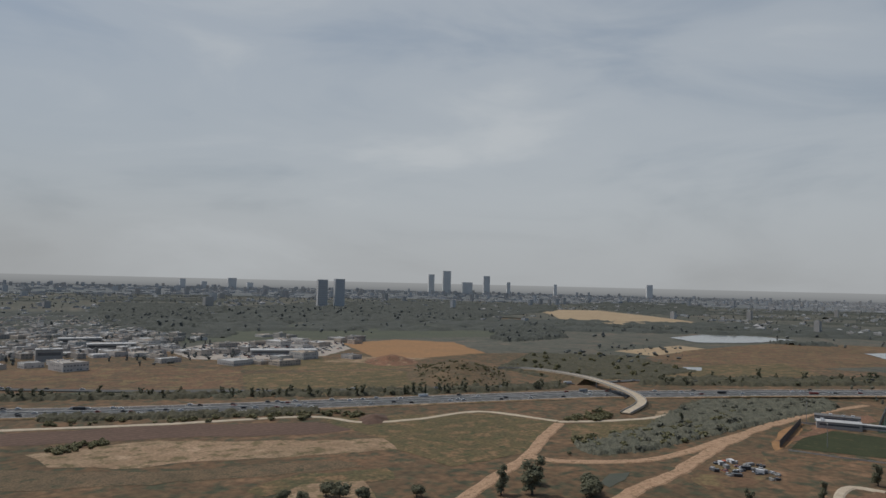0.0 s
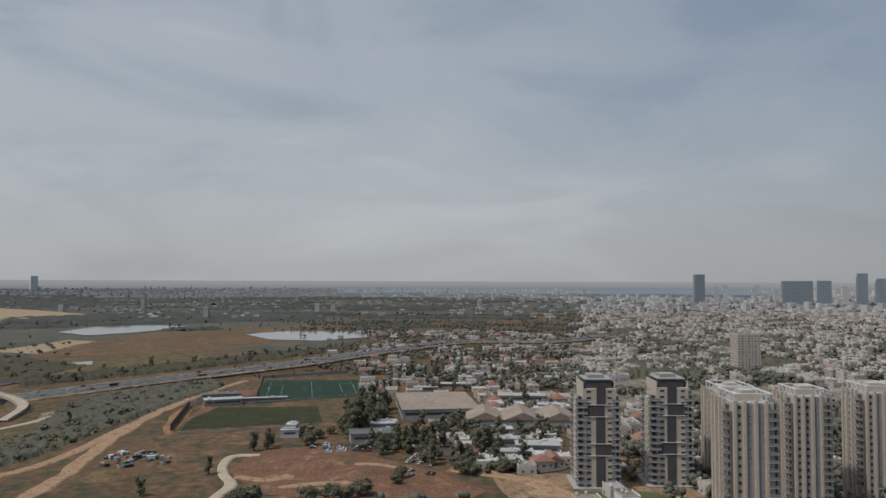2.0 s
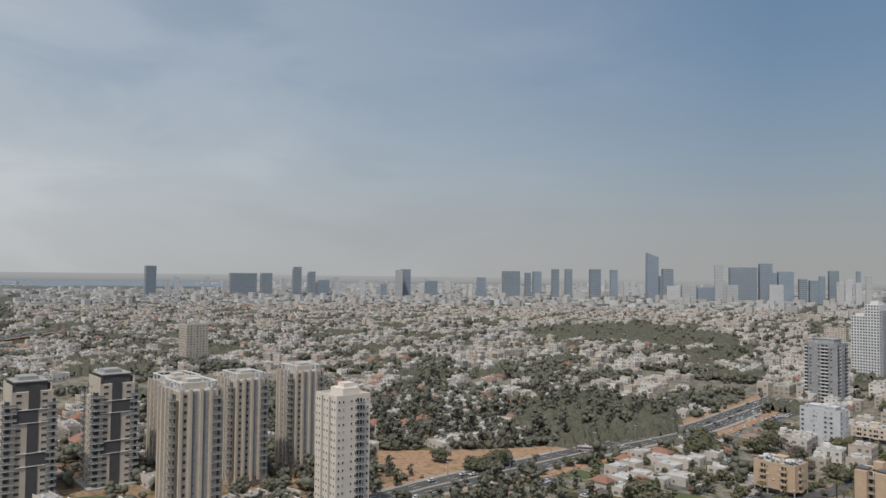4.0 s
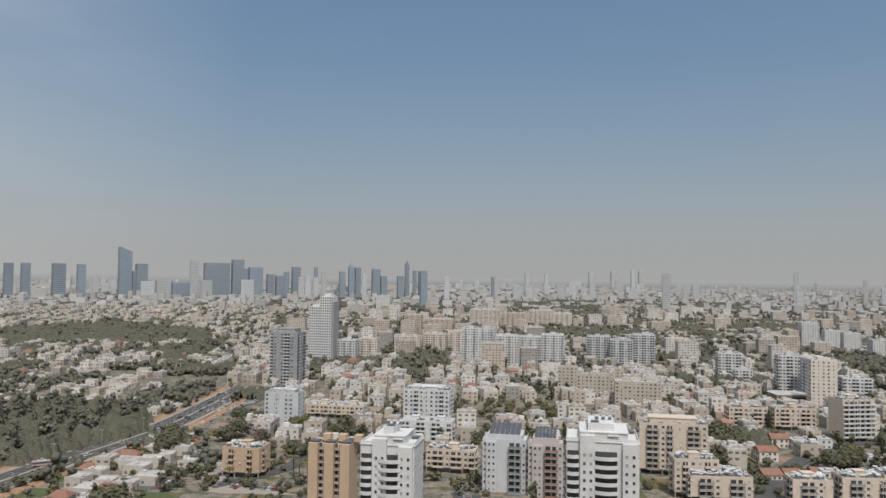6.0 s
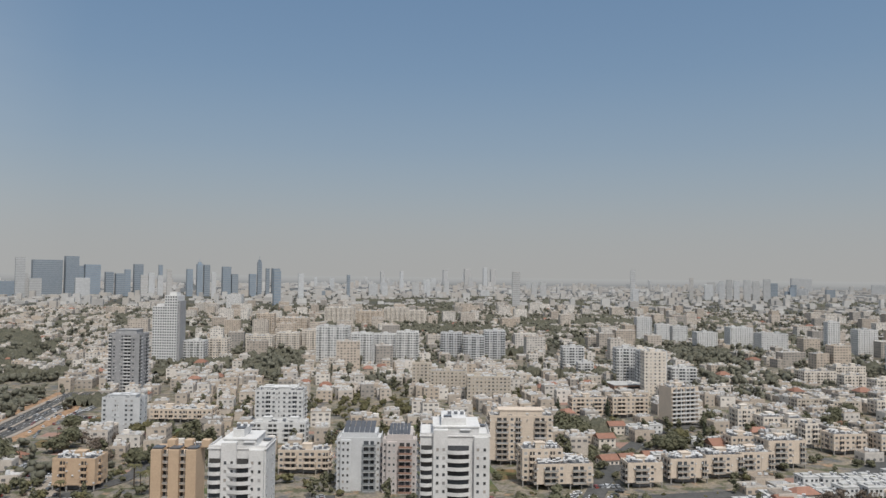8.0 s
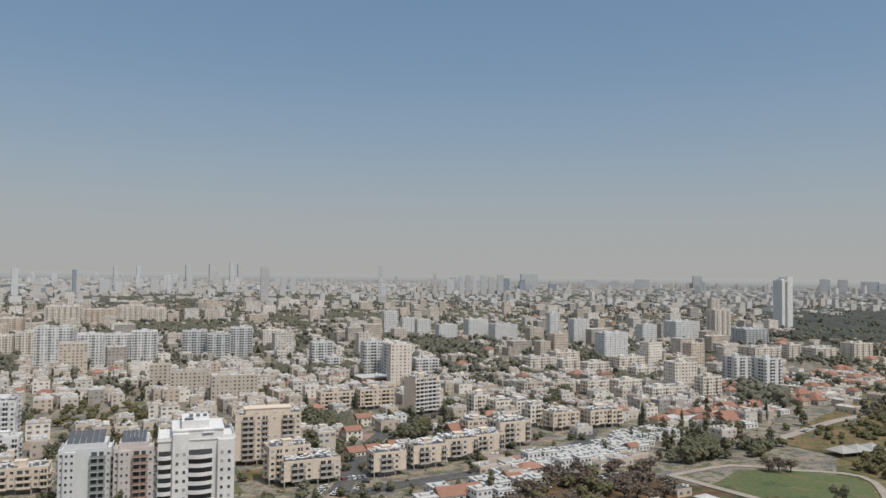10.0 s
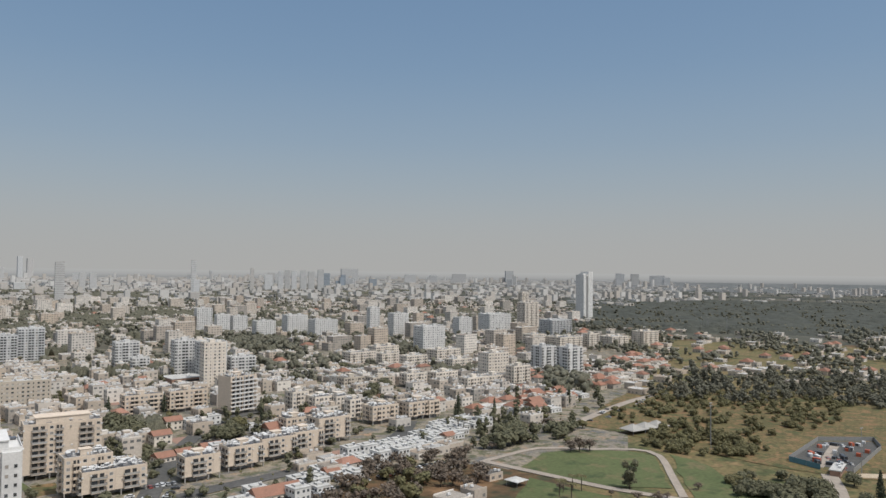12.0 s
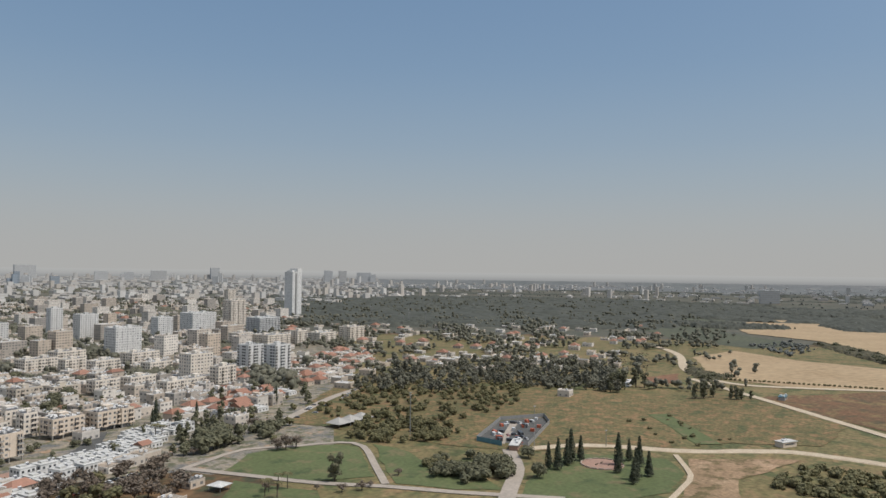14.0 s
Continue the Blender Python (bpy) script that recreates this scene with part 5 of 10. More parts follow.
def grid_tower(x, y, yaw, w, d, floors, wall="white", label="slim white tower with a grid of square windows", step=0, pane=0.78):
    """Slim white tower with a regular grid of windows, one half taller."""
    root = thing("grid_tower", x, y, 0, yaw, label, "building", "white towers")
    take(x, y, max(w, d) * 0.7)
    fh = 3.1
    top = floors * fh
    part_top = top - step * fh
    add_boxes(root, "body", wall, (-w / 2, 0, -d / 2, d / 2, 0, part_top), (0, w / 2, -d / 2 - 1.0, d / 2 - 1.0, 0, top))
    add_boxes(root, "side_bay", "grey_wall", (w / 2, w / 2 + 2.2, -d / 2 + 3, d / 2 - 3, 0, top - 2 * fh))
    n = max(3, int(w / 2 / 2.8))
    for half, off, hi in ((-1, 0.0, part_top), (1, 1.0, top)):
        xs = [half * w / 4 + (i + 0.5) / n * w / 2 - w / 4 for i in range(n)]
        sh = Shape()
        for fl in range(int(hi / fh)):
            for u in xs:
                sh.box(u - pane, u + pane, -0.05, 0.1, fl * fh + 0.5, fl * fh + 0.6 + 2 * pane)
        on_face(root, "windows", sh.mesh("windows", "glass"), 0, d / 2 + off, 0, 0)["kind"] = "stuff"
    m = max(3, int(d / 3.2))
    for turn in (90, 270):
        sh = Shape()
        for fl in range(floors - 2 if turn == 90 else int(part_top / fh)):
            for i in range(m):
                u = (i + 0.5) / m * d - d / 2
                sh.box(u - pane, u + pane, -0.05, 0.1, fl * fh + 0.6, fl * fh + 0.6 + 1.9 * pane)
        on_face(root, "windows", sh.mesh("windows", "glass"), turn, w / 2 + (0.0 if turn == 270 else 0.02), 0, 0)["kind"] = "stuff"
    if not step:
        add_boxes(root, "glass_strip", "dark_pane", (-w * 0.2, -w * 0.06, -d / 2 - 0.2, -d / 2, 4, part_top - 3), (w * 0.5, w * 0.5 + 0.2, -d * 0.1, d * 0.12, 4, top - 3), label="tall dark glazed strip")
        add_boxes(root, "crown", wall, (0.1, w / 2, -d / 2 - 1.0, -d / 2 - 0.6, top, top + 7), (0.1, 0.6, -d / 2 - 0.6, d / 2 - 1, top, top + 7), (w / 2 - 0.5, w / 2, -d / 2 - 0.6, d / 2 - 1, top, top + 7))
    add_boxes(root, "roof_room", wall, (w * 0.12, w * 0.4, -d * 0.3, d * 0.2, top, top + 3.5), (-w * 0.4, -w * 0.1, -d * 0.3, d * 0.3, part_top, part_top + 2.5))


def blank_slab(x, y, yaw, w, d, h):
    """Old apartment house of tall blank end walls with balconies between."""
    root = thing("slab_block", x, y, 0, yaw, "tan apartment slab with blank end walls and roof sheds", "building", "tan slabs")
    take(x, y, 14)
    n = 3
    for i in range(n):
        u = -w / 2 + (i + 0.5) * w / n
        add_boxes(root, "wing", "tan_wall", (u - w / n * 0.30, u + w / n * 0.30, -d / 2, d / 2, 0, h))
        add_boxes(root, "roof_panel", "panel", (u - 2.2, u + 2.2, -d / 2 + 1.5, -d / 2 + 6, h + 0.3, h + 0.8), label="dark solar panels")
        add_boxes(root, "stair_head", "tan_wall", (u + 2.5, u + 6.0, 0, 4, h, h + 3))
        if i < n - 1:
            v = u + w / n / 2
            add_boxes(root, "link", "beige_wall", (v - w / n * 0.22, v + w / n * 0.22, -d / 2 + 3, d / 2 - 2, 0, h - 1))
            for fl in range(int(h / 3)):
                on_face(root, "balcony", balcony_mesh(4.0, 1.3, "beige_wall", "shutter"), 0, d / 2 - 3, v, fl * 3 + 0.2)
    for _ in range(8):
        part("water_heater", heater_mesh(), None, root, at=(b_rng.uniform(-w / 2 + 2, w / 2 - 2), b_rng.uniform(0, d / 2 - 2), h))


def hall(x, y, yaw, w, d, h, mat, label, ridges=1, wall="concrete", name="industrial_hall"):
    root = thing(name, x, y, 0, yaw, label, "building", "industrial halls")
    take(x, y, max(w, d) * 0.5)
    add_boxes(root, "wall", wall, (-w / 2, w / 2, -d / 2, d / 2, 0, h))
    sh = Shape()
    for i in range(ridges):
        a, b = -w / 2 + i * w / ridges, -w / 2 + (i + 1) * w / ridges
        m, rise = (a + b) / 2, w / ridges * 0.2
        sh.add([(a, -d / 2 - 0.5, h), (m, -d / 2 - 0.5, h + rise), (b, -d / 2 - 0.5, h), (a, d / 2 + 0.5, h), (m, d / 2 + 0.5, h + rise), (b, d / 2 + 0.5, h)],
               [(0, 1, 4, 3), (1, 2, 5, 4), (0, 2, 1), (3, 4, 5), (0, 3, 5, 2)])
    part("roof", sh, mat, root)
    doors = Shape()
    for i in range(max(2, int(d / 10))):
        u = -d / 2 + (i + 0.5) * d / max(2, int(d / 10))
        doors.box(w / 2, w / 2 + 0.1, u - 2, u + 2, 0, min(4, h - 1))
    part("gates", doors, "shutter", root)


def flat_hall(x, y, yaw, w, d, h, mat, label, name="industrial_hall", wall="concrete"):
    root = thing(name, x, y, 0, yaw, label, "building", "industrial halls")
    take(x, y, max(w, d) * 0.5)
    add_boxes(root, "wall", wall, (-w / 2, w / 2, -d / 2, d / 2, 0, h))
    add_boxes(root, "roof", mat, (-w / 2 - 0.4, w / 2 + 0.4, -d / 2 - 0.4, d / 2 + 0.4, h, h + 0.5))
    rng = random.Random(int(abs(x)))
    for _ in range(3):
        u, v = rng.uniform(-w * 0.4, w * 0.4), rng.uniform(-d * 0.4, d * 0.4)
        add_boxes(root, "roof_vent", "tank", (u - 1.2, u + 1.2, v - 0.8, v + 0.8, h + 0.5, h + 1.6))
    add_boxes(root, "window_band", "glass", (-w / 2 + 2, w / 2 - 2, -d / 2 - 0.08, -d / 2, h * 0.5, h * 0.75), (w / 2, w / 2 + 0.08, -d / 2 + 2, d / 2 - 2, h * 0.5, h * 0.75))


def villa(x, y, yaw, w, d, floors=1, red=True, group="houses", claim=True):
    root = thing("house", x, y, 0, yaw, "small white house with red tiled roof" if red else "low white house with flat pale roof", "house", group)
    if claim:
        take(x, y, max(w, d) * 0.55)
    h = floors * 3.0
    add_boxes(root, "wall", "cream" if red else "white", (-w / 2, w / 2, -d / 2, d / 2, 0, h))
    sh = Shape()
    if red:
        sh.gable(-w / 2, w / 2, -d / 2, d / 2, h, h + d * 0.28, 0, 0.5)
        part("roof", sh, "tile", root)
    else:
        sh.box(-w / 2 - 0.2, w / 2 + 0.2, -d / 2 - 0.2, d / 2 + 0.2, h, h + 0.35)
        sh.box(-w * 0.3, w * 0.1, -d * 0.2, d * 0.2, h + 0.35, h + 1.2)
        part("roof", sh, "roof_pale", root)
        part("water_heater", heater_mesh(), None, root, at=(w * 0.25, 0, h + 0.35))
    for side, turn, length, dist in faces_seen(x, y, yaw, w, d):
        sh = Shape()
        for fl in range(floors):
            for u in (-0.3, 0.05, 0.32):
                sh.box(u * length - 0.65, u * length + 0.65, -0.04, 0.1, fl * 3 + 0.9, fl * 3 + 2.1, 1)
                sh.box(u * length - 0.75, u * length + 0.75, -0.14, 0.1, fl * 3 + 0.78, fl * 3 + 0.9, 0)
        on_face(root, "windows", sh.mesh("windows", ["white", "glass"]), turn, dist, 0, 0)["kind"] = "stuff"


# ---- vehicles ----
def car_meshes(paint):
    def make():
        b, g, wh = Shape(), Shape(), Shape()
        prof = [(-2.15, 0.35), (-2.2, 0.75), (-1.95, 0.92), (2.05, 0.88), (2.2, 0.65), (2.15, 0.35)]
        n = len(prof)
        b.add([(x, yy, z) for yy in (-0.88, 0.88) for x, z in prof], [tuple(range(n)), tuple(range(2 * n - 1, n - 1, -1))] + [((i + 1) % n, i, n + i, n + (i + 1) % n) for i in range(n)])
        b.add([(-1.35, -0.66, 1.46), (0.55, -0.66, 1.46), (0.55, 0.66, 1.46), (-1.35, 0.66, 1.46), (-1.35, -0.66, 1.40), (0.55, -0.66, 1.40), (0.55, 0.66, 1.40), (-1.35, 0.66, 1.40)], [(0, 1, 2, 3), (0, 4, 5, 1), (1, 5, 6, 2), (2, 6, 7, 3), (3, 7, 4, 0)])
        g.add([(-1.95, -0.8, 0.91), (1.25, -0.8, 0.9), (1.25, 0.8, 0.9), (-1.95, 0.8, 0.91), (-1.35, -0.66, 1.41), (0.55, -0.66, 1.41), (0.55, 0.66, 1.41), (-1.35, 0.66, 1.41)], [(0, 1, 5, 4), (1, 2, 6, 5), (2, 3, 7, 6), (3, 0, 4, 7)])
        vs = [(0.32 * cos(2 * pi * i / 10), yy, 0.32 * sin(2 * pi * i / 10)) for yy in (-0.11, 0.11) for i in range(10)]
        wh.add(vs, [tuple(range(10)), tuple(range(19, 9, -1))] + [((i + 1) % 10, i, 10 + i, 10 + (i + 1) % 10) for i in range(10)])
        return b.mesh("body", paint), g.mesh("window_band", "glass"), wh.mesh("wheel", "tyre")
    return shared(("car", paint), make)


CAR_WORD = {"car_white": "white", "car_grey": "silver", "car_dark": "dark", "car_red": "red"}
car_rng = random.Random(3)


def car(x, y, yaw, z=0.0, paint=None, where="on the asphalt"):
    paint = paint or car_rng.choice(["car_white"] * 5 + ["car_grey"] * 3 + ["car_dark"] * 3 + ["car_red"])
    body, glass, wheel = car_meshes(paint)
    root = tagged(new("car", body), CAR_WORD[paint] + " passenger car standing " + where, "car", "cars " + where)
    root.location, root.rotation_euler = (x, y, z), (0, 0, radians(yaw))
    part("window_band", glass, None, root)
    if hypot(x, y) < 250:
        for u, v in ((-1.35, -0.8), (-1.35, 0.8), (1.35, -0.8), (1.35, 0.8)):
            part("wheel", wheel, None, root, at=(u, v, 0.32))
    elif hypot(x, y) < 420:
        def make():
            sh = Shape()
            for u in (-1.35, 1.35):
                for v in (-0.8, 0.8):
                    sh.box(u - 0.3, u + 0.3, v - 0.1, v + 0.1, 0, 0.62)
            return sh.mesh("wheels", "tyre")
        part("wheels", shared("wheels", make), None, root)["kind"] = "stuff"
    else:
        root.location.z -= 0.33


def bus(x, y, yaw, z=0.0, mat="bus"):
    root = thing("bus", x, y, z, yaw, "long pale red city bus on the road", "bus", "buses")
    add_boxes(root, "body", mat, (-5, 5, -1.2, 1.2, 0.4, 2.9))
    add_boxes(root, "window_band", "glass", (-4.8, 5.05, -1.25, 1.25, 1.5, 2.4))
    add_boxes(root, "roof_unit", "tank", (-2, 2, -0.8, 0.8, 2.9, 3.2))
    for u in (-3.4, 3.2):
        for v in (-1.2, 1.2):
            ob = part("wheel", car_meshes("car_white")[2], None, root, at=(u, v, 0.48))
            ob.scale = (1.5, 1.5, 1.5)


def cars_along(pts, count, offset, where, z=0.3, jitter=0.4, seed=1):
    line = smooth_line([(*p, 0)[:3] for p in pts], 6)
    rng = random.Random(seed)
    for _ in range(count):
        i = rng.randrange(1, len(line) - 1)
        d = line[i + 1] - line[i - 1]
        side = Vector((-d.y, d.x, 0)).normalized()
        o = offset if isinstance(offset, (int, float)) else rng.choice(offset)
        p = line[i] + side * (o + rng.uniform(-jitter, jitter)) + d * rng.uniform(-0.4, 0.4)
        car(p.x, p.y, math.degrees(atan2(d.y, d.x)) + (180 if o > 0 else 0), p.z + z, where=where)


def traffic(pts, count, offsets, label, z, seed):
    """Far cars on a road, joined."""
    line, rng, sh = smooth_line([(*p, 0)[:3] for p in pts], 6), random.Random(seed), Shape()
    for _ in range(count):
        i = rng.randrange(1, len(line) - 1)
        d = line[i + 1] - line[i - 1]
        q = line[i] + Vector((-d.y, d.x, 0)).normalized() * (rng.choice(offsets) + rng.uniform(-0.4, 0.4)) + d * rng.uniform(-0.4, 0.4)
        k, a, b = rng.choice((0, 0, 0, 1, 1, 2, 2, 3)), atan2(d.y, d.x), q.z + z
        long = 4.5 if rng.random() < 0.06 else 2.1
        sh.box(-long, long, -0.9, 0.9, b + 0.3, b + (2.4 if long > 3 else 0.95), k, a, (q.x, q.y))
        if long < 3:
            sh.box(-1.4, 0.8, -0.78, 0.78, b + 0.95, b + 1.42, 4, a, (q.x, q.y))
            sh.box(-1.2, 0.6, -0.74, 0.74, b + 1.42, b + 1.48, k, a, (q.x, q.y))
        for u in (-1.3, 1.3):
            sh.box(u - 0.3, u + 0.3, -0.87, 0.87, b, b + 0.5, 5, a, (q.x, q.y))
    solid("traffic", sh, ["car_white", "car_grey", "car_dark", "car_red", "glass", "tyre"], label, "cars", "stuff")


def car_park(poly, rows_yaw, count, seed, where="in a car park", z=0.25):
    rng = random.Random(seed)
    cx, cy = sum(p[0] for p in poly) / len(poly), sum(p[1] for p in poly) / len(poly)
    c, s = cos(radians(rows_yaw)), sin(radians(rows_yaw))
    slots = []
    for j in range(-12, 13):
        for i in range(-40, 41):
            u, v = i * 2.7, j * 8.5 + (2.6 if i % 2 else 0) * 0
            x, y = cx + u * c - v * s, cy + u * s + v * c
            if inside(x, y, poly):
                slots.append((x, y))
    rng.shuffle(slots)
    for x, y in slots[:count]:
        car(x, y, rows_yaw + 90 + rng.uniform(-3, 3), z, where=where)


def far_cars(poly, yaw, count, seed, label, z=0.2):
    """Many far parked cars, joined."""
    rng = random.Random(seed)
    sh = Shape()
    cx, cy = sum(p[0] for p in poly) / len(poly), sum(p[1] for p in poly) / len(poly)
    c, s = cos(radians(yaw)), sin(radians(yaw))
    spots = []
    for j in range(-40, 41):
        for i in range(-90, 91):
            u, v = i * 2.8, j * 7.5
            x, y = cx + u * c - v * s, cy + u * s + v * c
            if inside(x, y, poly):
                spots.append((x, y))
    rng.shuffle(spots)
    for x, y in spots[:count]:
        k = rng.choice((0, 0, 0, 1, 1, 2, 2, 3))
        a = radians(yaw + 90) + rng.uniform(-0.05, 0.05)
        sh.box(-2.1, 2.1, -0.87, 0.87, z + 0.3, z + 0.9, k, a, (x, y))
        sh.box(-1.4, 0.8, -0.75, 0.75, z + 0.9, z + 1.42, 4, a, (x, y))
        sh.box(-1.2, 0.6, -0.72, 0.72, z + 1.42, z + 1.48, k, a, (x, y))
        for u in (-1.3, 1.3):
            sh.box(u - 0.3, u + 0.3, -0.85, 0.85, z, z + 0.5, 5, a, (x, y))
    solid("parked_cars", sh, ["car_white", "car_grey", "car_dark", "car_red", "glass", "tyre"], label, "cars", "stuff")


# ---- street furniture ----
def light_pole(x, y, h=14.0, name="light_pole", label="slim grey lighting mast"):
    root = thing(name, x, y, 0, 0, label, "lamp post", "lighting masts")
    sh = Shape()
    sh.tube(0, 0, 0, h, 0.22, 0.12, 8)
    part("mast", sh, "steel", root)
    add_boxes(root, "lamp_head", "concrete", (-1.3, 1.3, -0.25, 0.25, h - 0.1, h + 0.3))


def fence(pts, h, mat, name, label, z=0.0, step=9.0):
    """A fence of posts and panels along a line."""
    root = thing(name, 0, 0, z, 0, label, "fence")
    for (xa, ya), (xb, yb) in zip(pts, pts[1:]):
        ln = hypot(xb - xa, yb - ya)
        n = max(1, int(ln / step))
        yaw = atan2(yb - ya, xb - xa)
        panel = shared(("panel", round(ln / n, 2), h, mat), lambda: (lambda s: (s.box(0.06, ln / n - 0.06, -0.04, 0.04, 0.15, h), s)[1])(Shape()).mesh("panel", mat))
        post = shared(("post", h), lambda: (lambda s: (s.box(-0.06, 0.06, -0.06, 0.06, 0, h + 0.15), s)[1])(Shape()).mesh("post", "steel"))
        for i in range(n):
            for nm, me in (("panel", panel), ("post", post)):
                ob = part(nm, me, None, root)
                ob.location, ob.rotation_euler = (xa + (xb - xa) * i / n, ya + (yb - ya) * i / n, 0), (0, 0, yaw)
    return root


def container(x, y, yaw, mat="orange_paint", label="orange steel container in the yard", w=6.0, d=2.4, h=2.6):
    root = thing("container", x, y, 0.2, yaw, label, "container", "yard containers")
    add_boxes(root, "body", mat, (-w / 2, w / 2, -d / 2, d / 2, 0.1, h))
    add_boxes(root, "corner_post", "steel", *[(sx * w / 2 - 0.12, sx * w / 2 + 0.12, sy * d / 2 - 0.12, sy * d / 2 + 0.12, 0, h + 0.06) for sx in (-1, 1) for sy in (-1, 1)])
    add_boxes(root, "door", "steel", (w / 2, w / 2 + 0.06, -d / 2 + 0.2, d / 2 - 0.2, 0.3, h - 0.2))


def ridge(name, pts, top_w, foot, mat, label):
    """An earth bank with sloping sides under a line of (x, y, height)."""
    line = smooth_line(pts, 8)
    sh, n = Shape(), len(line)
    for i, p in enumerate(line):
        d = line[min(i + 1, n - 1)] - line[max(i - 1, 0)]
        side = Vector((-d.y, d.x, 0)).normalized()
        for o, z in ((top_w / 2 + foot * p.z, -0.2), (top_w / 2, p.z), (-top_w / 2, p.z), (-top_w / 2 - foot * p.z, -0.2)):
            q = p + side * o
            sh.v.append((q.x, q.y, z + (0.4 * noise.noise(q * 0.1) if z < 0 else 0)))
    for i in range(n - 1):
        for k in range(3):
            a = 4 * i + k
            sh.f.append((a, a + 1, a + 5, a + 4))
            sh.s.append(0)
    sh.f += [(3, 2, 1, 0), tuple(range(4 * n - 4, 4 * n))]
    sh.s += [0, 0]
    ob = new(name, sh.mesh(name, mat))
    return tagged(ob, label, "embankment", "", "structure")


def beside(pts, off, step=12.0):
    """A line that runs beside another."""
    line = smooth_line([(*p, 0)[:3] for p in pts], step)
    out = []
    for i, p in enumerate(line):
        a = line[min(i + 1, len(line) - 1)] - line[max(i - 1, 0)]
        out.append(tuple(p + Vector((-a.y, a.x, 0)).normalized() * off))
    return out[::3] + [out[-1]]


def dashes(name, pts, offsets, z, label, on=4.0, off=8.0, wide=0.3):
    """Painted lane dashes along a road, as one marking."""
    sh = Shape()
    for o in offsets:
        line = [Vector(p) for p in beside(pts, o, 4.0)]
        for a, b in zip(line, line[1:]):
            n = max(1, int((b - a).length / (on + off)))
            s = Vector((a.y - b.y, b.x - a.x, 0)).normalized() * wide / 2
            for i in range(n):
                p, q = a.lerp(b, i / n), a.lerp(b, i / n + on / (on + off) / n)
                sh.add([(v.x, v.y, v.z + z) for v in (p + s, p - s, q - s, q + s)], [(0, 1, 2, 3)])
    tagged(new(name, sh.mesh(name, "paint")), label, "marking", "", "structure")


def bridge(pts, width, label):
    """A road deck on piers with parapets."""
    root = thing("road_bridge", 0, 0, 0, 0, label, "bridge")
    line = smooth_line(pts, 8)
    n = len(line)
    deck, rails = Shape(), [Shape(), Shape()]
    for i, p in enumerate(line):
        d = line[min(i + 1, n - 1)] - line[max(i - 1, 0)]
        side = Vector((-d.y, d.x, 0)).normalized()
        a, b = p + side * width / 2, p - side * width / 2
        deck.v += [(a.x, a.y, a.z), (b.x, b.y, b.z), (b.x, b.y, b.z - 1.1), (a.x, a.y, a.z - 1.1)]
        for sh, q, s in ((rails[0], a, -1), (rails[1], b, 1)):
            q2 = q + side * s * 0.3
            sh.v += [(q.x, q.y, q.z), (q2.x, q2.y, q.z), (q2.x, q2.y, q.z + 1.0), (q.x, q.y, q.z + 1.0)]
    for i in range(n - 1):
        for sh in (deck, *rails):
            for k in range(4):
                a, b = 4 * i + k, 4 * i + (k + 1) % 4
                sh.f.append((a, b, b + 4, a + 4))
                sh.s.append(0)
    part("deck", deck, "pale_track", root)
    for sh in rails:
        part("parapet", sh, "concrete", root)
    for i in range(2, n - 2, 4):
        if line[i].z > 3:
            sh = Shape()
            sh.tube(line[i].x, line[i].y, 0, line[i].z - 1.1, 0.6, 0.6, 10)
            part("pier", sh, "concrete", root)


def ring_backdrop():
    """An added ring that glows in haze colours behind everything, where land and sky meet."""
    m = bpy.data.materials.new("far_haze")
    m.use_nodes = True
    n, l = nodes_of(m.node_tree)
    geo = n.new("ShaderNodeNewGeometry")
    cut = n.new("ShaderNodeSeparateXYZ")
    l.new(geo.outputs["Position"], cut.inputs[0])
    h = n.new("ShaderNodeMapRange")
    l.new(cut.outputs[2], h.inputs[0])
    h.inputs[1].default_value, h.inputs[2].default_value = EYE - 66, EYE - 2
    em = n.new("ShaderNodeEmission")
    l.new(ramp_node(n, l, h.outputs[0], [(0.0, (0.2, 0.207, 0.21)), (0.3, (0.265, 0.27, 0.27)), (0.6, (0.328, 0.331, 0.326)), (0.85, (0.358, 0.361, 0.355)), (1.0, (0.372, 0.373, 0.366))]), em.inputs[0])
    out = n.new("ShaderNodeOutputMaterial")
    l.new(em.outputs[0], out.inputs[0])
    M["haze"] = m
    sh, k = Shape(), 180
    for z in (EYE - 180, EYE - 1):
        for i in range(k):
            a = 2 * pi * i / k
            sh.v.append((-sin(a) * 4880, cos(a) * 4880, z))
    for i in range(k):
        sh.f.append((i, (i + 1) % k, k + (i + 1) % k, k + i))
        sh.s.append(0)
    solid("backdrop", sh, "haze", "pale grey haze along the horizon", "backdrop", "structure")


ring_backdrop()


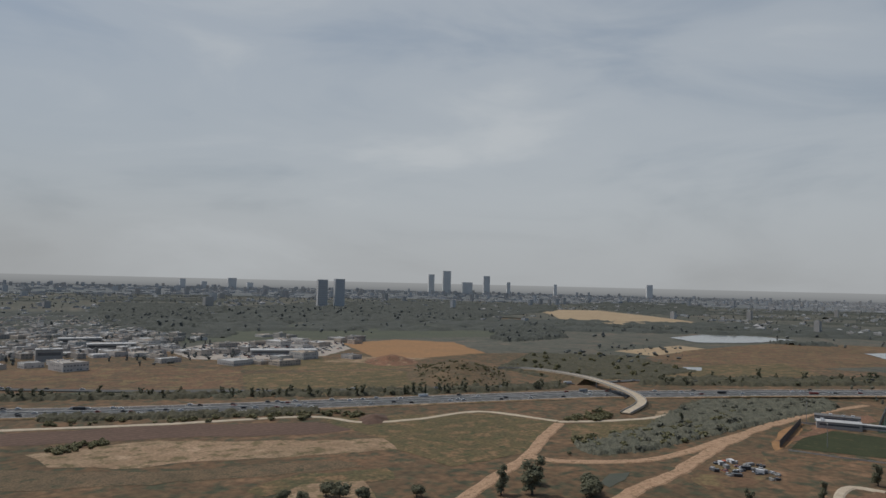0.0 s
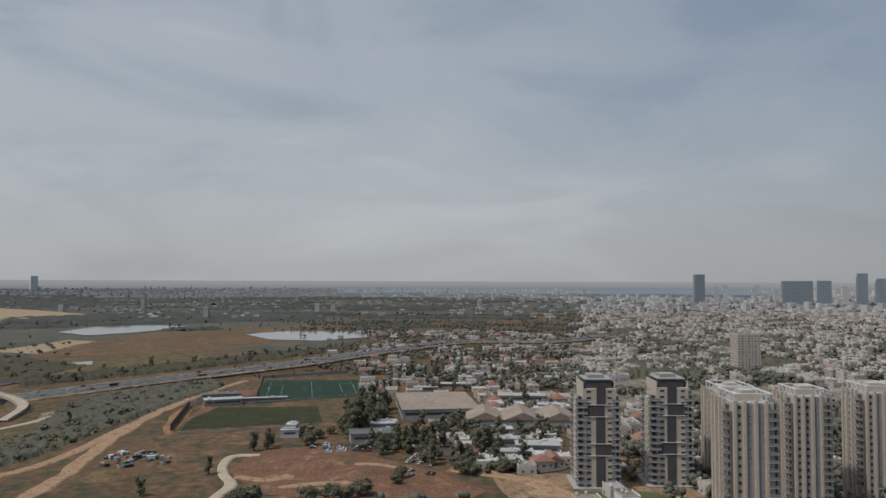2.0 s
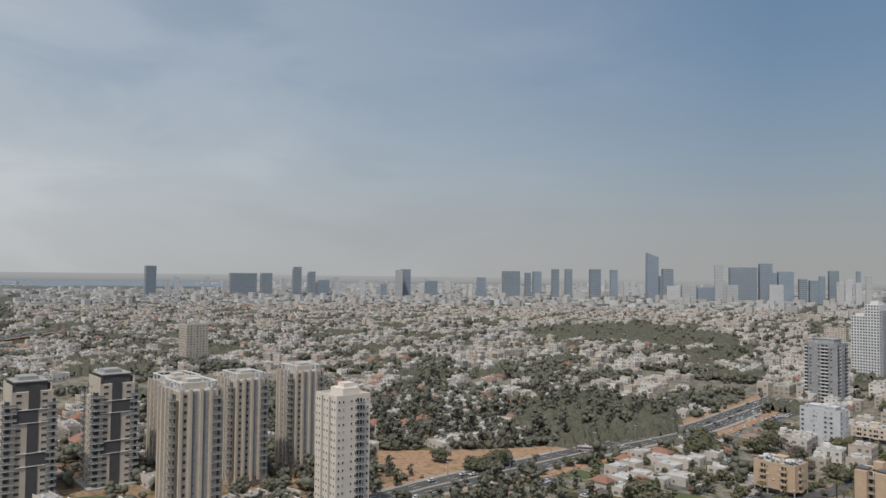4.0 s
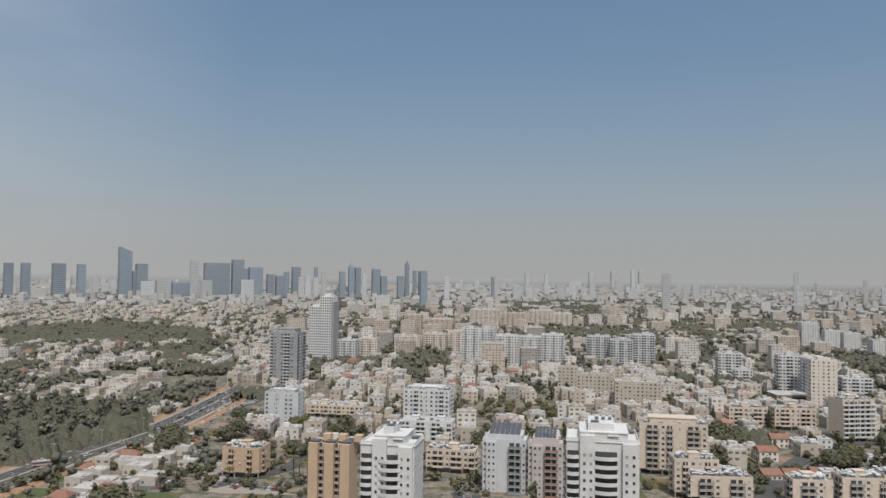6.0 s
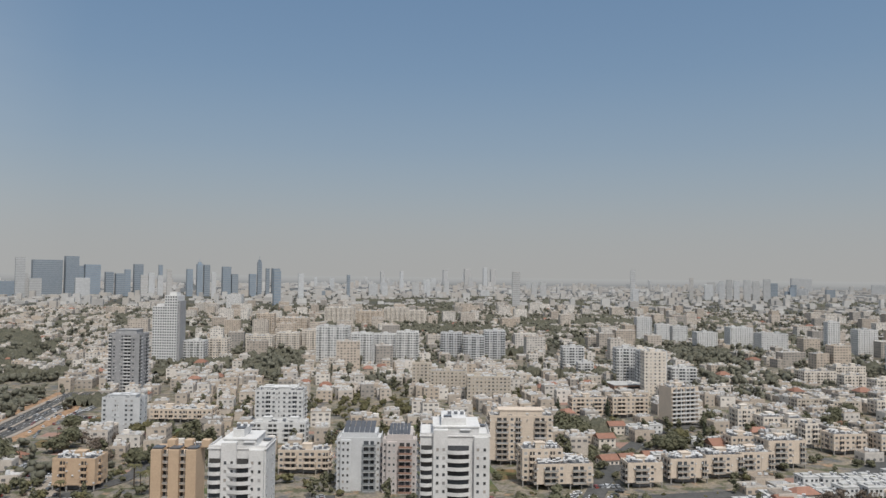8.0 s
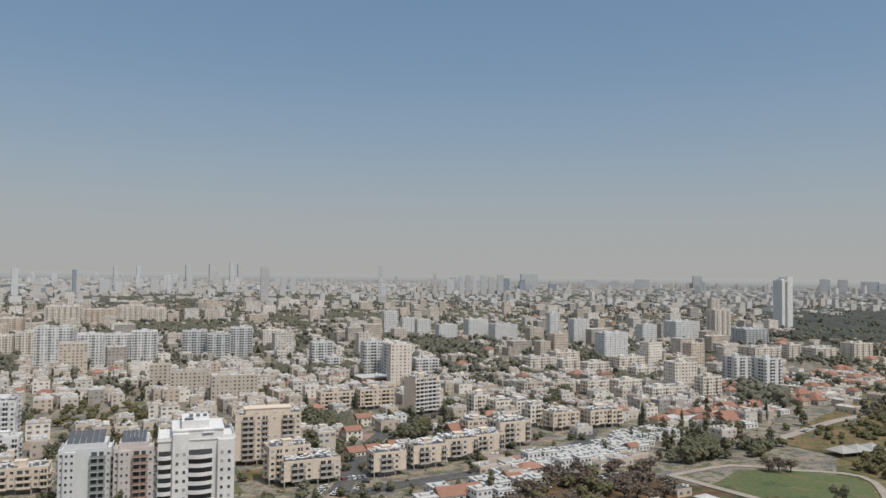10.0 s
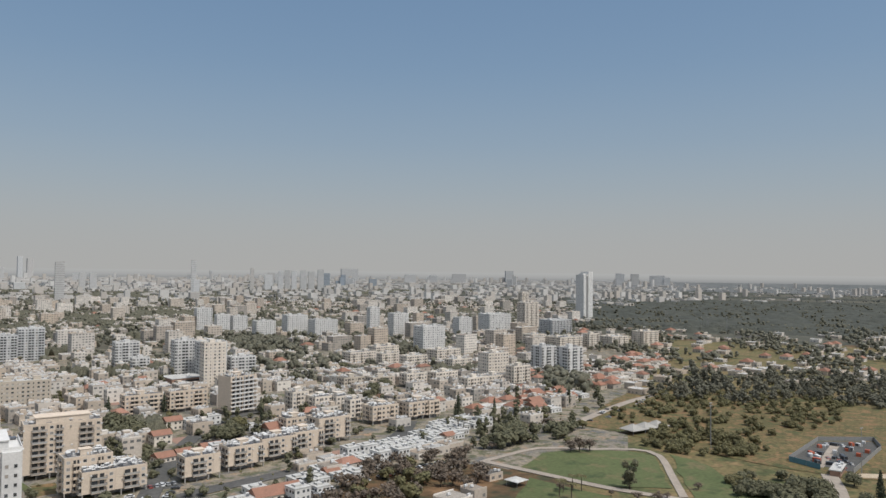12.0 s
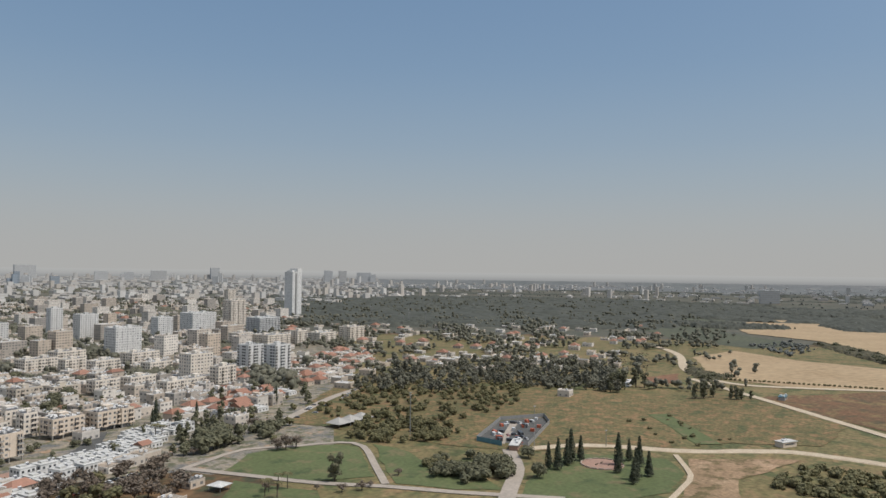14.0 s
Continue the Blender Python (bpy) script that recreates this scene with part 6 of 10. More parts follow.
def park_shelter(x, y, s):
    root = thing("park_shelter", x, y, 0, 10, "small park shelter with pale sail roof", "shelter")
    for u in (-1, 1):
        for v in (-1, 1):
            sh = Shape()
            sh.tube(u * s * 0.42, v * s * 0.42, 0, 3.0, 0.12, 0.1)
            part("post", sh, "steel", root)
    sh = Shape()
    k = s * 0.55
    sh.add([(-k, -k, 2.9), (k, -k, 2.9), (k, k, 2.9), (-k, k, 2.9), (0, 0, 4.2), (-k, -k, 2.75), (k, -k, 2.75), (k, k, 2.75), (-k, k, 2.75)], [(0, 1, 4), (1, 2, 4), (2, 3, 4), (3, 0, 4), (8, 7, 6, 5), (0, 5, 6, 1), (1, 6, 7, 2), (2, 7, 8, 3), (3, 8, 5, 0)])
    part("roof", sh, "roof_pale", root)
    add_boxes(root, "bench", "bark", (-2, 2, -0.3, 0.3, 0.4, 0.5), (-1.8, -1.6, -0.2, 0.2, 0, 0.4), (1.6, 1.8, -0.2, 0.2, 0, 0.4))


def play_ring(x, y, rad):
    root = thing("round_plaza", x, y, 0, 0, "round reddish paved plaza with low walls", "plaza")
    sh = Shape()
    sh.tube(0, 0, 0.1, 0.5, rad, rad, 32)
    part("paving", sh, "red_paving", root)
    for i in range(18):
        a = 2 * pi * i / 18
        sh = Shape()
        sh.box(-1.6, 1.6, -0.25, 0.25, 0.4, 1.0)
        ob = part("low_wall", sh, "pavement", root)
        ob.location, ob.rotation_euler = (cos(a) * (rad - 0.6), sin(a) * (rad - 0.6), 0), (0, 0, a + pi / 2)
    for u, v in ((2, 1), (-3, 2), (0, -4)):
        add_boxes(root, "bench", "bark", (u - 1.2, u + 1.2, v - 0.3, v + 0.3, 0.5, 1.0))


def pavilion(x, y, s):
    root = thing("tent_pavilion", x, y, 0, 0, "pale tent pavilion with pointed sails", "pavilion")
    for i in range(3):
        sh = Shape()
        u = (i - 1) * s * 1.3
        sh.add([(u - s * 0.7, -s * 0.7, 3), (u + s * 0.7, -s * 0.7, 3), (u + s * 0.7, s * 0.7, 3), (u - s * 0.7, s * 0.7, 3), (u, 0, 6.5), (u - s * 0.7, -s * 0.7, 2.8), (u + s * 0.7, -s * 0.7, 2.8), (u + s * 0.7, s * 0.7, 2.8), (u - s * 0.7, s * 0.7, 2.8)],
               [(0, 1, 4), (1, 2, 4), (2, 3, 4), (3, 0, 4), (8, 7, 6, 5), (0, 5, 6, 1), (1, 6, 7, 2), (2, 7, 8, 3), (3, 8, 5, 0)])
        part("sail", sh, "concrete", root)
        for v in (-1, 1):
            for q in (-1, 1):
                sh = Shape()
                sh.tube(u + q * s * 0.62, v * s * 0.62, 0, 2.9, 0.12, 0.12)
                part("post", sh, "steel", root)


def pitch_marks(corners, z, label):
    """White lines and two goals of a football pitch with four corners."""
    q = [Vector((x, y, z)) for x, y in corners]

    def at(u, v):
        return q[0].lerp(q[1], u).lerp(q[3].lerp(q[2], u), v)

    sh = Shape()

    def line(u0, v0, u1, v1):
        a, b = at(u0, v0), at(u1, v1)
        s = Vector((a.y - b.y, b.x - a.x, 0)).normalized() * 0.08
        sh.add([tuple(a + s), tuple(a - s), tuple(b - s), tuple(b + s), tuple(a + s * 0.9 - Vector((0, 0, 0.1)))], [(0, 1, 2, 3)])

    for u0, v0, u1, v1 in ((0.05, 0.06, 0.95, 0.06), (0.95, 0.06, 0.95, 0.94), (0.95, 0.94, 0.05, 0.94), (0.05, 0.94, 0.05, 0.06), (0.5, 0.06, 0.5, 0.94),
                           (0.05, 0.25, 0.19, 0.25), (0.19, 0.25, 0.19, 0.75), (0.19, 0.75, 0.05, 0.75), (0.95, 0.25, 0.81, 0.25), (0.81, 0.25, 0.81, 0.75), (0.81, 0.75, 0.95, 0.75)):
        line(u0, v0, u1, v1)
    for i in range(24):
        a, b = 2 * pi * i / 24, 2 * pi * (i + 1) / 24
        line(0.5 + 0.09 * cos(a), 0.5 + 0.14 * sin(a), 0.5 + 0.09 * cos(b), 0.5 + 0.14 * sin(b))
    me = sh.mesh("line_marking", "paint")
    if sum(p.normal.z for p in me.polygons) < 0:
        me.flip_normals()
    tagged(new("line_marking", me), label, "marking", "", "structure")
    side = (q[3] - q[0]).normalized()
    for u in (0.05, 0.95):
        c = at(u, 0.5)
        root = thing("football_goal", c.x, c.y, z, math.degrees(atan2(side.y, side.x)), "white football goal on green turf", "goal", "football goals")
        for x in (-3.66, 3.66):
            post = Shape()
            post.tube(x, 0, 0, 2.44, 0.09, 0.09)
            part("post", post, "paint", root)
        bar = Shape()
        bar.lying(-3.7, 3.7, 0, 2.44, 0.09)
        part("crossbar", bar, "paint", root)


def junk(poly, count):
    rng = random.Random(8)
    for i, (x, y) in enumerate(scatter_in(count, poly, rng)):
        if i % 3 == 0:
            car(x, y, rng.uniform(0, 360), 0.1, where="in a scrap yard")
        elif i % 3 == 1:
            container(x, y, rng.uniform(0, 180), rng.choice(["steel", "steel", "orange_paint", "car_dark", "car_dark", "tank"]), "worn steel box in a scrap yard", rng.uniform(2.5, 5.5), 2.2, rng.uniform(1.4, 2.4))
        else:
            root = thing("scrap_heap", x, y, 0, rng.uniform(0, 360), "heap of mixed scrap on bare soil", "scrap", "scrap heaps")
            sh = Shape()
            for _ in range(9):
                u, v, k = rng.uniform(-2, 2), rng.uniform(-1.5, 1.5), rng.uniform(0.4, 1.1)
                sh.box(-k, k, -k * 0.6, k * 0.6, 0, rng.uniform(0.4, 1.5), 0, rng.uniform(0, 3), (u, v))
            part("pile", sh, "car_dark" if rng.random() < 0.5 else "concrete", root)["kind"] = "stuff"


def houses_in(poly, pitch, yaw, seed, red=0.15, size=(8, 13), group="low houses", fill=0.9):
    """Separate low houses on a loose grid inside an outline."""
    rng = random.Random(seed)
    cx, cy = sum(p[0] for p in poly) / len(poly), sum(p[1] for p in poly) / len(poly)
    c, s = cos(radians(yaw)), sin(radians(yaw))
    for j in range(-14, 15):
        for i in range(-14, 15):
            u, v = i * pitch + rng.uniform(-1.5, 1.5), j * pitch * 0.95 + rng.uniform(-1.5, 1.5)
            x, y = cx + u * c - v * s, cy + u * s + v * c
            if inside(x, y, poly) and rng.random() < fill and free(x, y, 3):
                villa(x, y, yaw + rng.uniform(-5, 5), rng.uniform(*size), rng.uniform(*size), 2 if rng.random() < 0.12 else 1, rng.random() < red, group, False)


def town_in(name, poly, pitch, yaw, seed, label, red=0.15, size=(8, 13), high=(3, 5), fill=0.85, gear=1):
    """Joined houses inside an outline."""
    t = Town(seed)
    rng = t.rng
    x0, x1 = min(p[0] for p in poly), max(p[0] for p in poly)
    y0, y1 = min(p[1] for p in poly), max(p[1] for p in poly)
    for j in range(int((y1 - y0) / pitch) + 1):
        for i in range(int((x1 - x0) / pitch) + 1):
            x, y = x0 + i * pitch + rng.uniform(-2, 2), y0 + j * pitch + rng.uniform(-2, 2)
            if inside(x, y, poly) and rng.random() < fill and free(x, y, 4):
                if hypot(x, y) < 620 and len(HOUSES) < 240:
                    HOUSES.append(t.single(x, y, rng.uniform(*size), rng.uniform(*size), rng.uniform(*high), radians(yaw) + rng.uniform(-0.1, 0.1), rng.random() < red, gear))
                    continue
                t.house(x, y, rng.uniform(*size), rng.uniform(*size), rng.uniform(*high), radians(yaw) + rng.uniform(-0.1, 0.1), 0, rng.random() < red, True, gear)
    if t.sh.v:
        t.done(name, ["house_mix", "roof_mix", "dark_pane", "tank", "tile"], label)


# ---- land: fields, water, bare soil ----
patch("field", [(-750.5, -1011), (-894.6, -1032), (-944.9, -935.1), (-841.7, -765.2), (-702.6, -761.4), (-657.7, -806.3)], "field_orange", 0.036, "bare orange harvested field", 0.03, "field")
patch("field", [(-193.1, -925.8), (-354.9, -860.4), (-429.9, -772.5), (-358.4, -632.2), (-265.3, -640.2), (-156.4, -745.2)], "field_brown", 0.048, "reddish brown fallow field", 0.03, "field")
patch("field", [(-417.3, -737.2), (-584.2, -672.6), (-586.3, -512.1), (-458.3, -526.7), (-343, -604.5)], "field_olive", 0.054, "olive green meadow with dry patches", 0.03, "field")
patch("car_lot", [(-458.7, -1017), (-583.3, -1125), (-675.5, -1103), (-798, -1067), (-714.1, -935.1), (-606.1, -855.3), (-495.3, -861.9), (-432.6, -908.2)], "pavement", 0.060, "grey asphalted vehicle lot", 0.03, "pavement")
patch("field", [(-202.8, -720.3), (-303.9, -670.4), (-357.8, -641.7), (-343, -604.5), (-260.5, -628.5), (-193, -684.6)], "field_dark", 0.066, "dark green strip behind the hedge", 0.03, "field")
patch("field", [(-479.3, -847.8), (-582, -834.2), (-639.9, -748.6), (-607.4, -678.3), (-502.2, -719.1), (-435.2, -769.1)], "field_olive", 0.072, "yellow-green meadow by the lots", 0.03, "field")
patch("field", [(-559.9, -445.7), (-740.2, -537.4), (-939.3, -563.7), (-865.6, -455.1), (-669.2, -414.4)], "field_brown", 0.078, "red-brown slope under the mound", 0.03, "field")
patch("field", [(-463.7, -335.9), (-523.6, -313.6), (-560.5, -304.3), (-531.8, -283.9), (-449.9, -287.2), (-412.2, -293.7)], "field_olive", 0.084, "grassy strip beside the ramp road", 0.03, "field")
patch("field", [(-514.8, -202), (-584.8, -221), (-624.6, -225), (-619.8, -216.9), (-535.7, -196.8), (-501.4, -191.3)], "field_orange", 0.090, "orange bare soil by the training pitch", 0.03, "field")
patch("field", [(-539.4, -307.7), (-578, -324.4), (-595.1, -315.2), (-560.5, -291.8), (-537, -291.5)], "beige", 0.096, "bare clearing at the bend of the path", 0.03, "field")
patch("field", [(-386.6, -196), (-443.6, -213.8), (-489.2, -201), (-451.2, -175.4), (-402.6, -165.4), (-376.8, -178.3)], "field_brown", 0.102, "brown bare land by the scrap yard", 0.03, "field")
patch("field", [(-1054, -674.9), (-1280, -673.2), (-1199, -502.5), (-1091, -400.7), (-1023, -494.1)], "field_tan", 0.108, "light strip between fields", 0.03, "field")
patch("field", [(-557.8, -799.3), (-644.1, -814.5), (-716.4, -753), (-624.2, -719)], "beige", 0.114, "pale fringe of the orange field", 0.03, "field")
patch("field", [(-117.3, -552.8), (-226.1, -514.5), (-321.4, -458), (-334.8, -420.9), (-294.8, -419.6), (-198.6, -476.4), (-110.1, -517.3)], "plough", 0.120, "dark ploughed strip of soil", 0.03, "field")
patch("field", [(-134.9, -473.3), (-193.2, -472), (-325.9, -379.2), (-310.6, -352.8), (-235.7, -380.3), (-157.5, -413.3), (-131.9, -441.9)], "beige", 0.126, "bare beige sandy ground", 0.03, "field")
patch("field", [(-97.6, -455.7), (-177.6, -387.7), (-266.5, -355.6), (-262.1, -328.5), (-167.3, -364.5), (-89, -413.6)], "scrub", 0.132, "dark weedy bank", 0.03, "field")
patch("field", [(-190.4, -332.3), (-232.3, -340.1), (-274.4, -318.6), (-262.8, -300.3), (-224.2, -317.8), (-192.9, -315.2)], "field_olive", 0.138, "dull green grassy hollow", 0.03, "field")
patch("field", [(-188.2, -307.2), (-217.5, -323.3), (-246.1, -308.2), (-228.9, -273.3)], "beige", 0.144, "pale bare ground below the bank", 0.03, "field")
patch("field", [(-604.8, -1344), (-847.2, -1530), (-1266, -1418), (-1401, -1190), (-1099, -992.3), (-764.9, -1098), (-544.5, -1146)], "field_dark", 0.150, "dark green cultivated field", 0.03, "field")
patch("field", [(-1221, -609.9), (-1555, -588.3), (-1815, -145.8), (-1446, -83.2), (-1221, -319.3), (-1029, -388.7), (-1007, -584.4)], "field_brown", 0.156, "reddish brown marsh flats round the ponds", 0.03, "field")
patch("field", [(-330.5, -471.2), (-451.2, -411.9), (-473.5, -348.5), (-371.3, -294.7), (-301.8, -296.4), (-314.4, -360)], "field_olive", 0.162, "yellow-green meadow beside the highway", 0.03, "field")
patch("field", [(-878.9, -517.9), (-1117, -422), (-1002, -327.7), (-737.1, -427.2)], "field_olive", 0.168, "grassy slope with scrub", 0.03, "field")
patch("pond", [(-1460, -788.6), (-1627, -799.5), (-1704, -703), (-1661, -600.2), (-1466, -629.8), (-1379, -689.1)], "water", 0.900, "pale still pond", 0.03, "water")
patch("pond", [(-1423, -401.4), (-1524, -349.3), (-1511, -202.7), (-1385, -143), (-1281, -232.1), (-1310, -321.3)], "water", 0.900, "pale still pond", 0.03, "water")
patch("pond", [(-930.8, -485.4), (-951.1, -466.4), (-910.2, -447.9), (-898.6, -466.1)], "water", 0.186, "small bright puddle in the meadow", 0.03, "water")
patch("pond", [(-342.3, -225.4), (-363.2, -231.9), (-375.3, -226.6), (-358.9, -219.8), (-337.7, -217.6)], "murky", 0.192, "dark pool beside the dirt track", 0.03, "water")
patch("dirt_yard", [(-406.2, -126), (-458.7, -117.7), (-469.5, -81.4), (-435.8, -38.2), (-410.4, -6), (-371.9, 16.8), (-348, -5), (-363.6, -97.9)], "red_soil", 0.198, "red bare soil round the dirt circuit", 0.03, "ground")
patch("football_pitch", [(-630, -169), (-775, -197), (-783, -101), (-677, -80)], "turf", 0.204, "dark green artificial football pitch", 0.0, "pitch")
patch("football_pitch", [(-518, -191), (-606, -208), (-618, -113), (-550, -97)], "old_turf", 0.210, "dull olive training pitch", 0.0, "pitch")
leave_clear([(-500.1, -190.3), (-632.4, -224.5), (-648.3, -169.1), (-829.5, -211.2), (-867.2, -123), (-666.5, -74.9), (-631.5, -104.2), (-527.3, -86.2)])
leave_clear([(-406.2, -126), (-458.7, -117.7), (-469.5, -81.4), (-435.8, -38.2), (-410.4, -6), (-371.9, 16.8), (-348, -5), (-363.6, -97.9)])
leave_clear([(-1460, -788.6), (-1627, -799.5), (-1704, -703), (-1661, -600.2), (-1466, -629.8), (-1379, -689.1)])
leave_clear([(-1423, -401.4), (-1524, -349.3), (-1511, -202.7), (-1385, -143), (-1281, -232.1), (-1310, -321.3), (-1240, -330), (-1100, -250), (-1180, -150), (-1300, -100)])
pitch_marks([(-635, -167), (-678, -83), (-780, -104), (-772, -194)], 0.210, "white lines of the football pitch")
patch("field", [(-529.1, -203.3), (-647.7, -213), (-714.8, -199.8), (-683.8, -180), (-622, -194.1), (-546.1, -195.7)], "red_soil", 0.216, "red soil bank beside the pitch", 0.03, "field")
patch("field", [(-734.2, -86.1), (-774.2, -45.9), (-784.4, 41.2), (-711, 42.7), (-708.3, -42), (-675.8, -64.6)], "red_soil", 0.222, "red clay courts behind the pitch", 0.03, "field")
patch("plaza", [(-399.6, 22.7), (-405, 62.9), (-385.7, 125.1), (-346.1, 236.6), (-324, 259.9), (-287.9, 254.3), (-283.6, 91.7), (-343.4, 29.8)], "beige", 0.228, "sandy open ground at the foot of the towers", 0.03, "ground")
patch("lawn", [(-375.6, 61.3), (-373.3, 96.5), (-360.4, 113.8), (-346.2, 106.4), (-350.5, 73.7)], "lawn", 0.234, "small lawn beside the towers", 0.03, "lawn")
patch("field", [(-365.5, 256), (-336.7, 295.3), (-315.3, 335.7), (-306.8, 389.5), (-299.7, 438.1), (-282.8, 425.7), (-277.3, 352.4), (-278.1, 288.2), (-303.1, 242.5), (-327.6, 229.9)], "dirt", 0.240, "orange sandy vacant land beside the road", 0.03, "field")
patch("plaza", [(-208.3, 382.8), (-208.5, 405.4), (-174.2, 349.8), (-130.8, 334.2), (-180.6, 332.7)], "pavement", 0.246, "pale paved car park", 0.03, "pavement")
patch("lawn", [(255.6, 305.5), (291.2, 326.7), (313.2, 317.4), (336.4, 302.9), (339.4, 284.5), (295.7, 238.3), (272.6, 256.2)], "lawn", 0.252, "green mown park lawn", 0.03, "lawn")
patch("lawn", [(351.4, 282.7), (354.1, 267), (334.2, 228.7), (328.8, 198.3), (317, 174.2), (302, 194.9), (290.2, 223.8)], "lawn", 0.258, "green mown park lawn", 0.03, "lawn")
patch("lawn", [(335.2, 172.2), (399.9, 179.8), (423.9, 127.7), (396.2, 109.8), (360, 105.7), (327.1, 124.5), (302.6, 158.3)], "lawn", 0.264, "green lawn with conifers", 0.03, "lawn")
patch("lawn", [(216.4, 263.8), (249.4, 289.6), (260.9, 245.1), (244.7, 224.7)], "lawn", 0.270, "green lawn beside the shelter", 0.03, "lawn")
patch("field", [(408.7, 341.4), (542.4, 375.2), (605.3, 294.7), (644.7, 194.3), (458.6, 131.2), (383.7, 208.4), (373.3, 283.9)], "field_east", 0.276, "dry grass with orange soil", 0.03, "field")
patch("field", [(966.5, 258.8), (1078, 230.9), (1006, 135.8), (973.3, 28.3), (808.7, 23.7), (764.1, 112.9), (787.7, 190.9)], "field_tan", 0.282, "pale tan harvested field", 0.03, "field")
patch("field", [(1660, 378.9), (1934, 310.4), (1679, 48.4), (1056, 30.7), (1318, 153.2), (1410, 273)], "field_tan", 0.900, "pale tan harvested field", 0.03, "field")
patch("field", [(1671, 610.2), (1982, 452.3), (1408, 311.4), (1235, 166.7), (1127, 218.4), (1211, 365.2)], "field_dark", 0.294, "dark green crop field", 0.03, "field")
patch("field", [(681.8, 127.5), (800.7, 23.4), (578.8, 17.1), (625.8, 73)], "field_brown", 0.300, "reddish brown fallow land", 0.03, "field")
patch("field", [(430.1, 119.2), (466.7, 63.2), (402.5, 83.5), (362.7, 75.3), (345.6, 98.9), (392.9, 105.4)], "beige", 0.306, "bare orange-tan soil beside the lawn", 0.03, "field")
patch("field", [(692.6, 182.9), (675.6, 130.9), (591.1, 51.2), (511.7, 59.7), (479.1, 116.1), (551.6, 170.5)], "field_east", 0.312, "olive meadow", 0.03, "field")
patch("field", [(368, 372.5), (542.5, 477.3), (604.3, 411.4), (577.6, 310.3), (465.4, 250.2), (403.5, 282.3), (369.4, 316.3)], "field_east", 0.318, "dry grass slope with olive trees", 0.03, "field")
patch("field", [(743, 247), (791, 227), (727, 206), (701, 228)], "red_soil", 0.33, "bare pinkish soil round the hut", 0.05, "field")
patch("compound", [(400.4, 239.7), (458.3, 256), (487.7, 237.2), (471.9, 225.1), (402.7, 206.4)], "asphalt", 0.324, "asphalt equipment yard", 0.0, "pavement")


# ---- roads and tracks ----
HIGHWAY = [(-133.7, -633.5, 0), (-220.5, -583.6, 0), (-296.8, -549.3, 0), (-471.3, -476.3, 0), (-621.9, -410.5, 0), (-652.3, -383.7, 0), (-745, -319.3, 1), (-815.9, -253.2, 3), (-885.2, -188.4, 5), (-1027, -106, 6), (-1199, 11.3, 6), (-1228, 168.4, 6), (-1407, 326.6, 6)]
strip("highway", HIGHWAY, 40, 1.0, "asphalt", "wide grey asphalt highway with traffic")
strip("median", HIGHWAY, 1.6, 1.8, "concrete", "concrete barrier between the carriageways", thick=0.8)
for side in (-19, -2, 2, 19):
    strip("kerb_line", beside(HIGHWAY, side), 0.5, 1.04, "paint", "white edge line of the highway")
for side in (-21.5, 21.5):
    strip("verge", beside(HIGHWAY, side), 3.5, 0.9, "beige", "pale dusty verge of the highway", rough_edge=0.3)
dashes("lane_marking", HIGHWAY, (-14.5, -10.5, -6.5, 6.5, 10.5, 14.5), 1.03, "white dashes between the highway lanes")
ridge("embankment", HIGHWAY, 44, 2.0, "scrub", "low grassy bank under the highway")
FRONTAGE = [(-161.5, -770.2), (-298.1, -657.2), (-477.4, -548.9), (-589.8, -499.5), (-725.2, -449.2), (-754.6, -437.4), (-895.4, -338.1), (-1044, -222.4), (-1203, -124.2), (-1388, 20.3), (-1471, 201.8)]
strip("frontage_road", FRONTAGE, 12, 0.95, "asphalt", "narrow grey road behind the highway hedge")
strip("dirt_track", [(-239.6, -241.8), (-303, -267.4), (-363.7, -290.9), (-411.6, -317), (-463.2, -341.9)], 7, 0.396, "dirt", "wide pale orange dirt track", rough_edge=0.25)
strip("dirt_track", [(-360.2, -288.1), (-367.4, -265.7), (-408.3, -236.5), (-464, -231.4), (-528.4, -233.4), (-659.7, -233.1), (-773, -217.5)], 6.5, 0.402, "dirt", "pale orange dirt track past the pool", rough_edge=0.3)
strip("dirt_track", [(-305.5, -197.6), (-349.1, -205.3), (-399.1, -209.3), (-457.2, -220.4), (-558, -233.6), (-659.7, -233.1)], 8, 0.408, "dirt", "wide pale dirt track along the slope", rough_edge=0.3)
strip("path", [(-120.1, -566.5), (-230.8, -516), (-326.3, -480.2), (-346.7, -436.1), (-389.8, -420.6), (-453.2, -413.7), (-469.8, -348.4)], 4.5, 0.414, "pale_track", "pale gravel path along the fields", rough_edge=0.3)
strip("path", [(-467.8, -346.9), (-506.5, -323.5), (-550.3, -308.8), (-594.5, -312.2)], 4.5, 0.420, "pale_track", "pale gravel path to the bridge", rough_edge=0.3)
strip("road", [(-281.6, 200.7), (-285.3, 231.5), (-284.8, 279.1), (-284.9, 351.2), (-281.7, 466.6), (-293.7, 555.5), (-308.8, 654.6)], 21, 0.426, "asphalt", "grey urban main road with traffic")
strip("road", [(-299.6, 202.6), (-300.3, 235.6), (-299.6, 285.4), (-302.2, 361.4), (-296.9, 475.2)], 4, 0.432, "pavement", "pale pavement beside the main road")
strip("road", [(-180, 341), (-157.4, 379.2), (-159.2, 413.3), (-159.9, 469.8)], 8, 0.438, "asphalt", "street between apartment blocks")
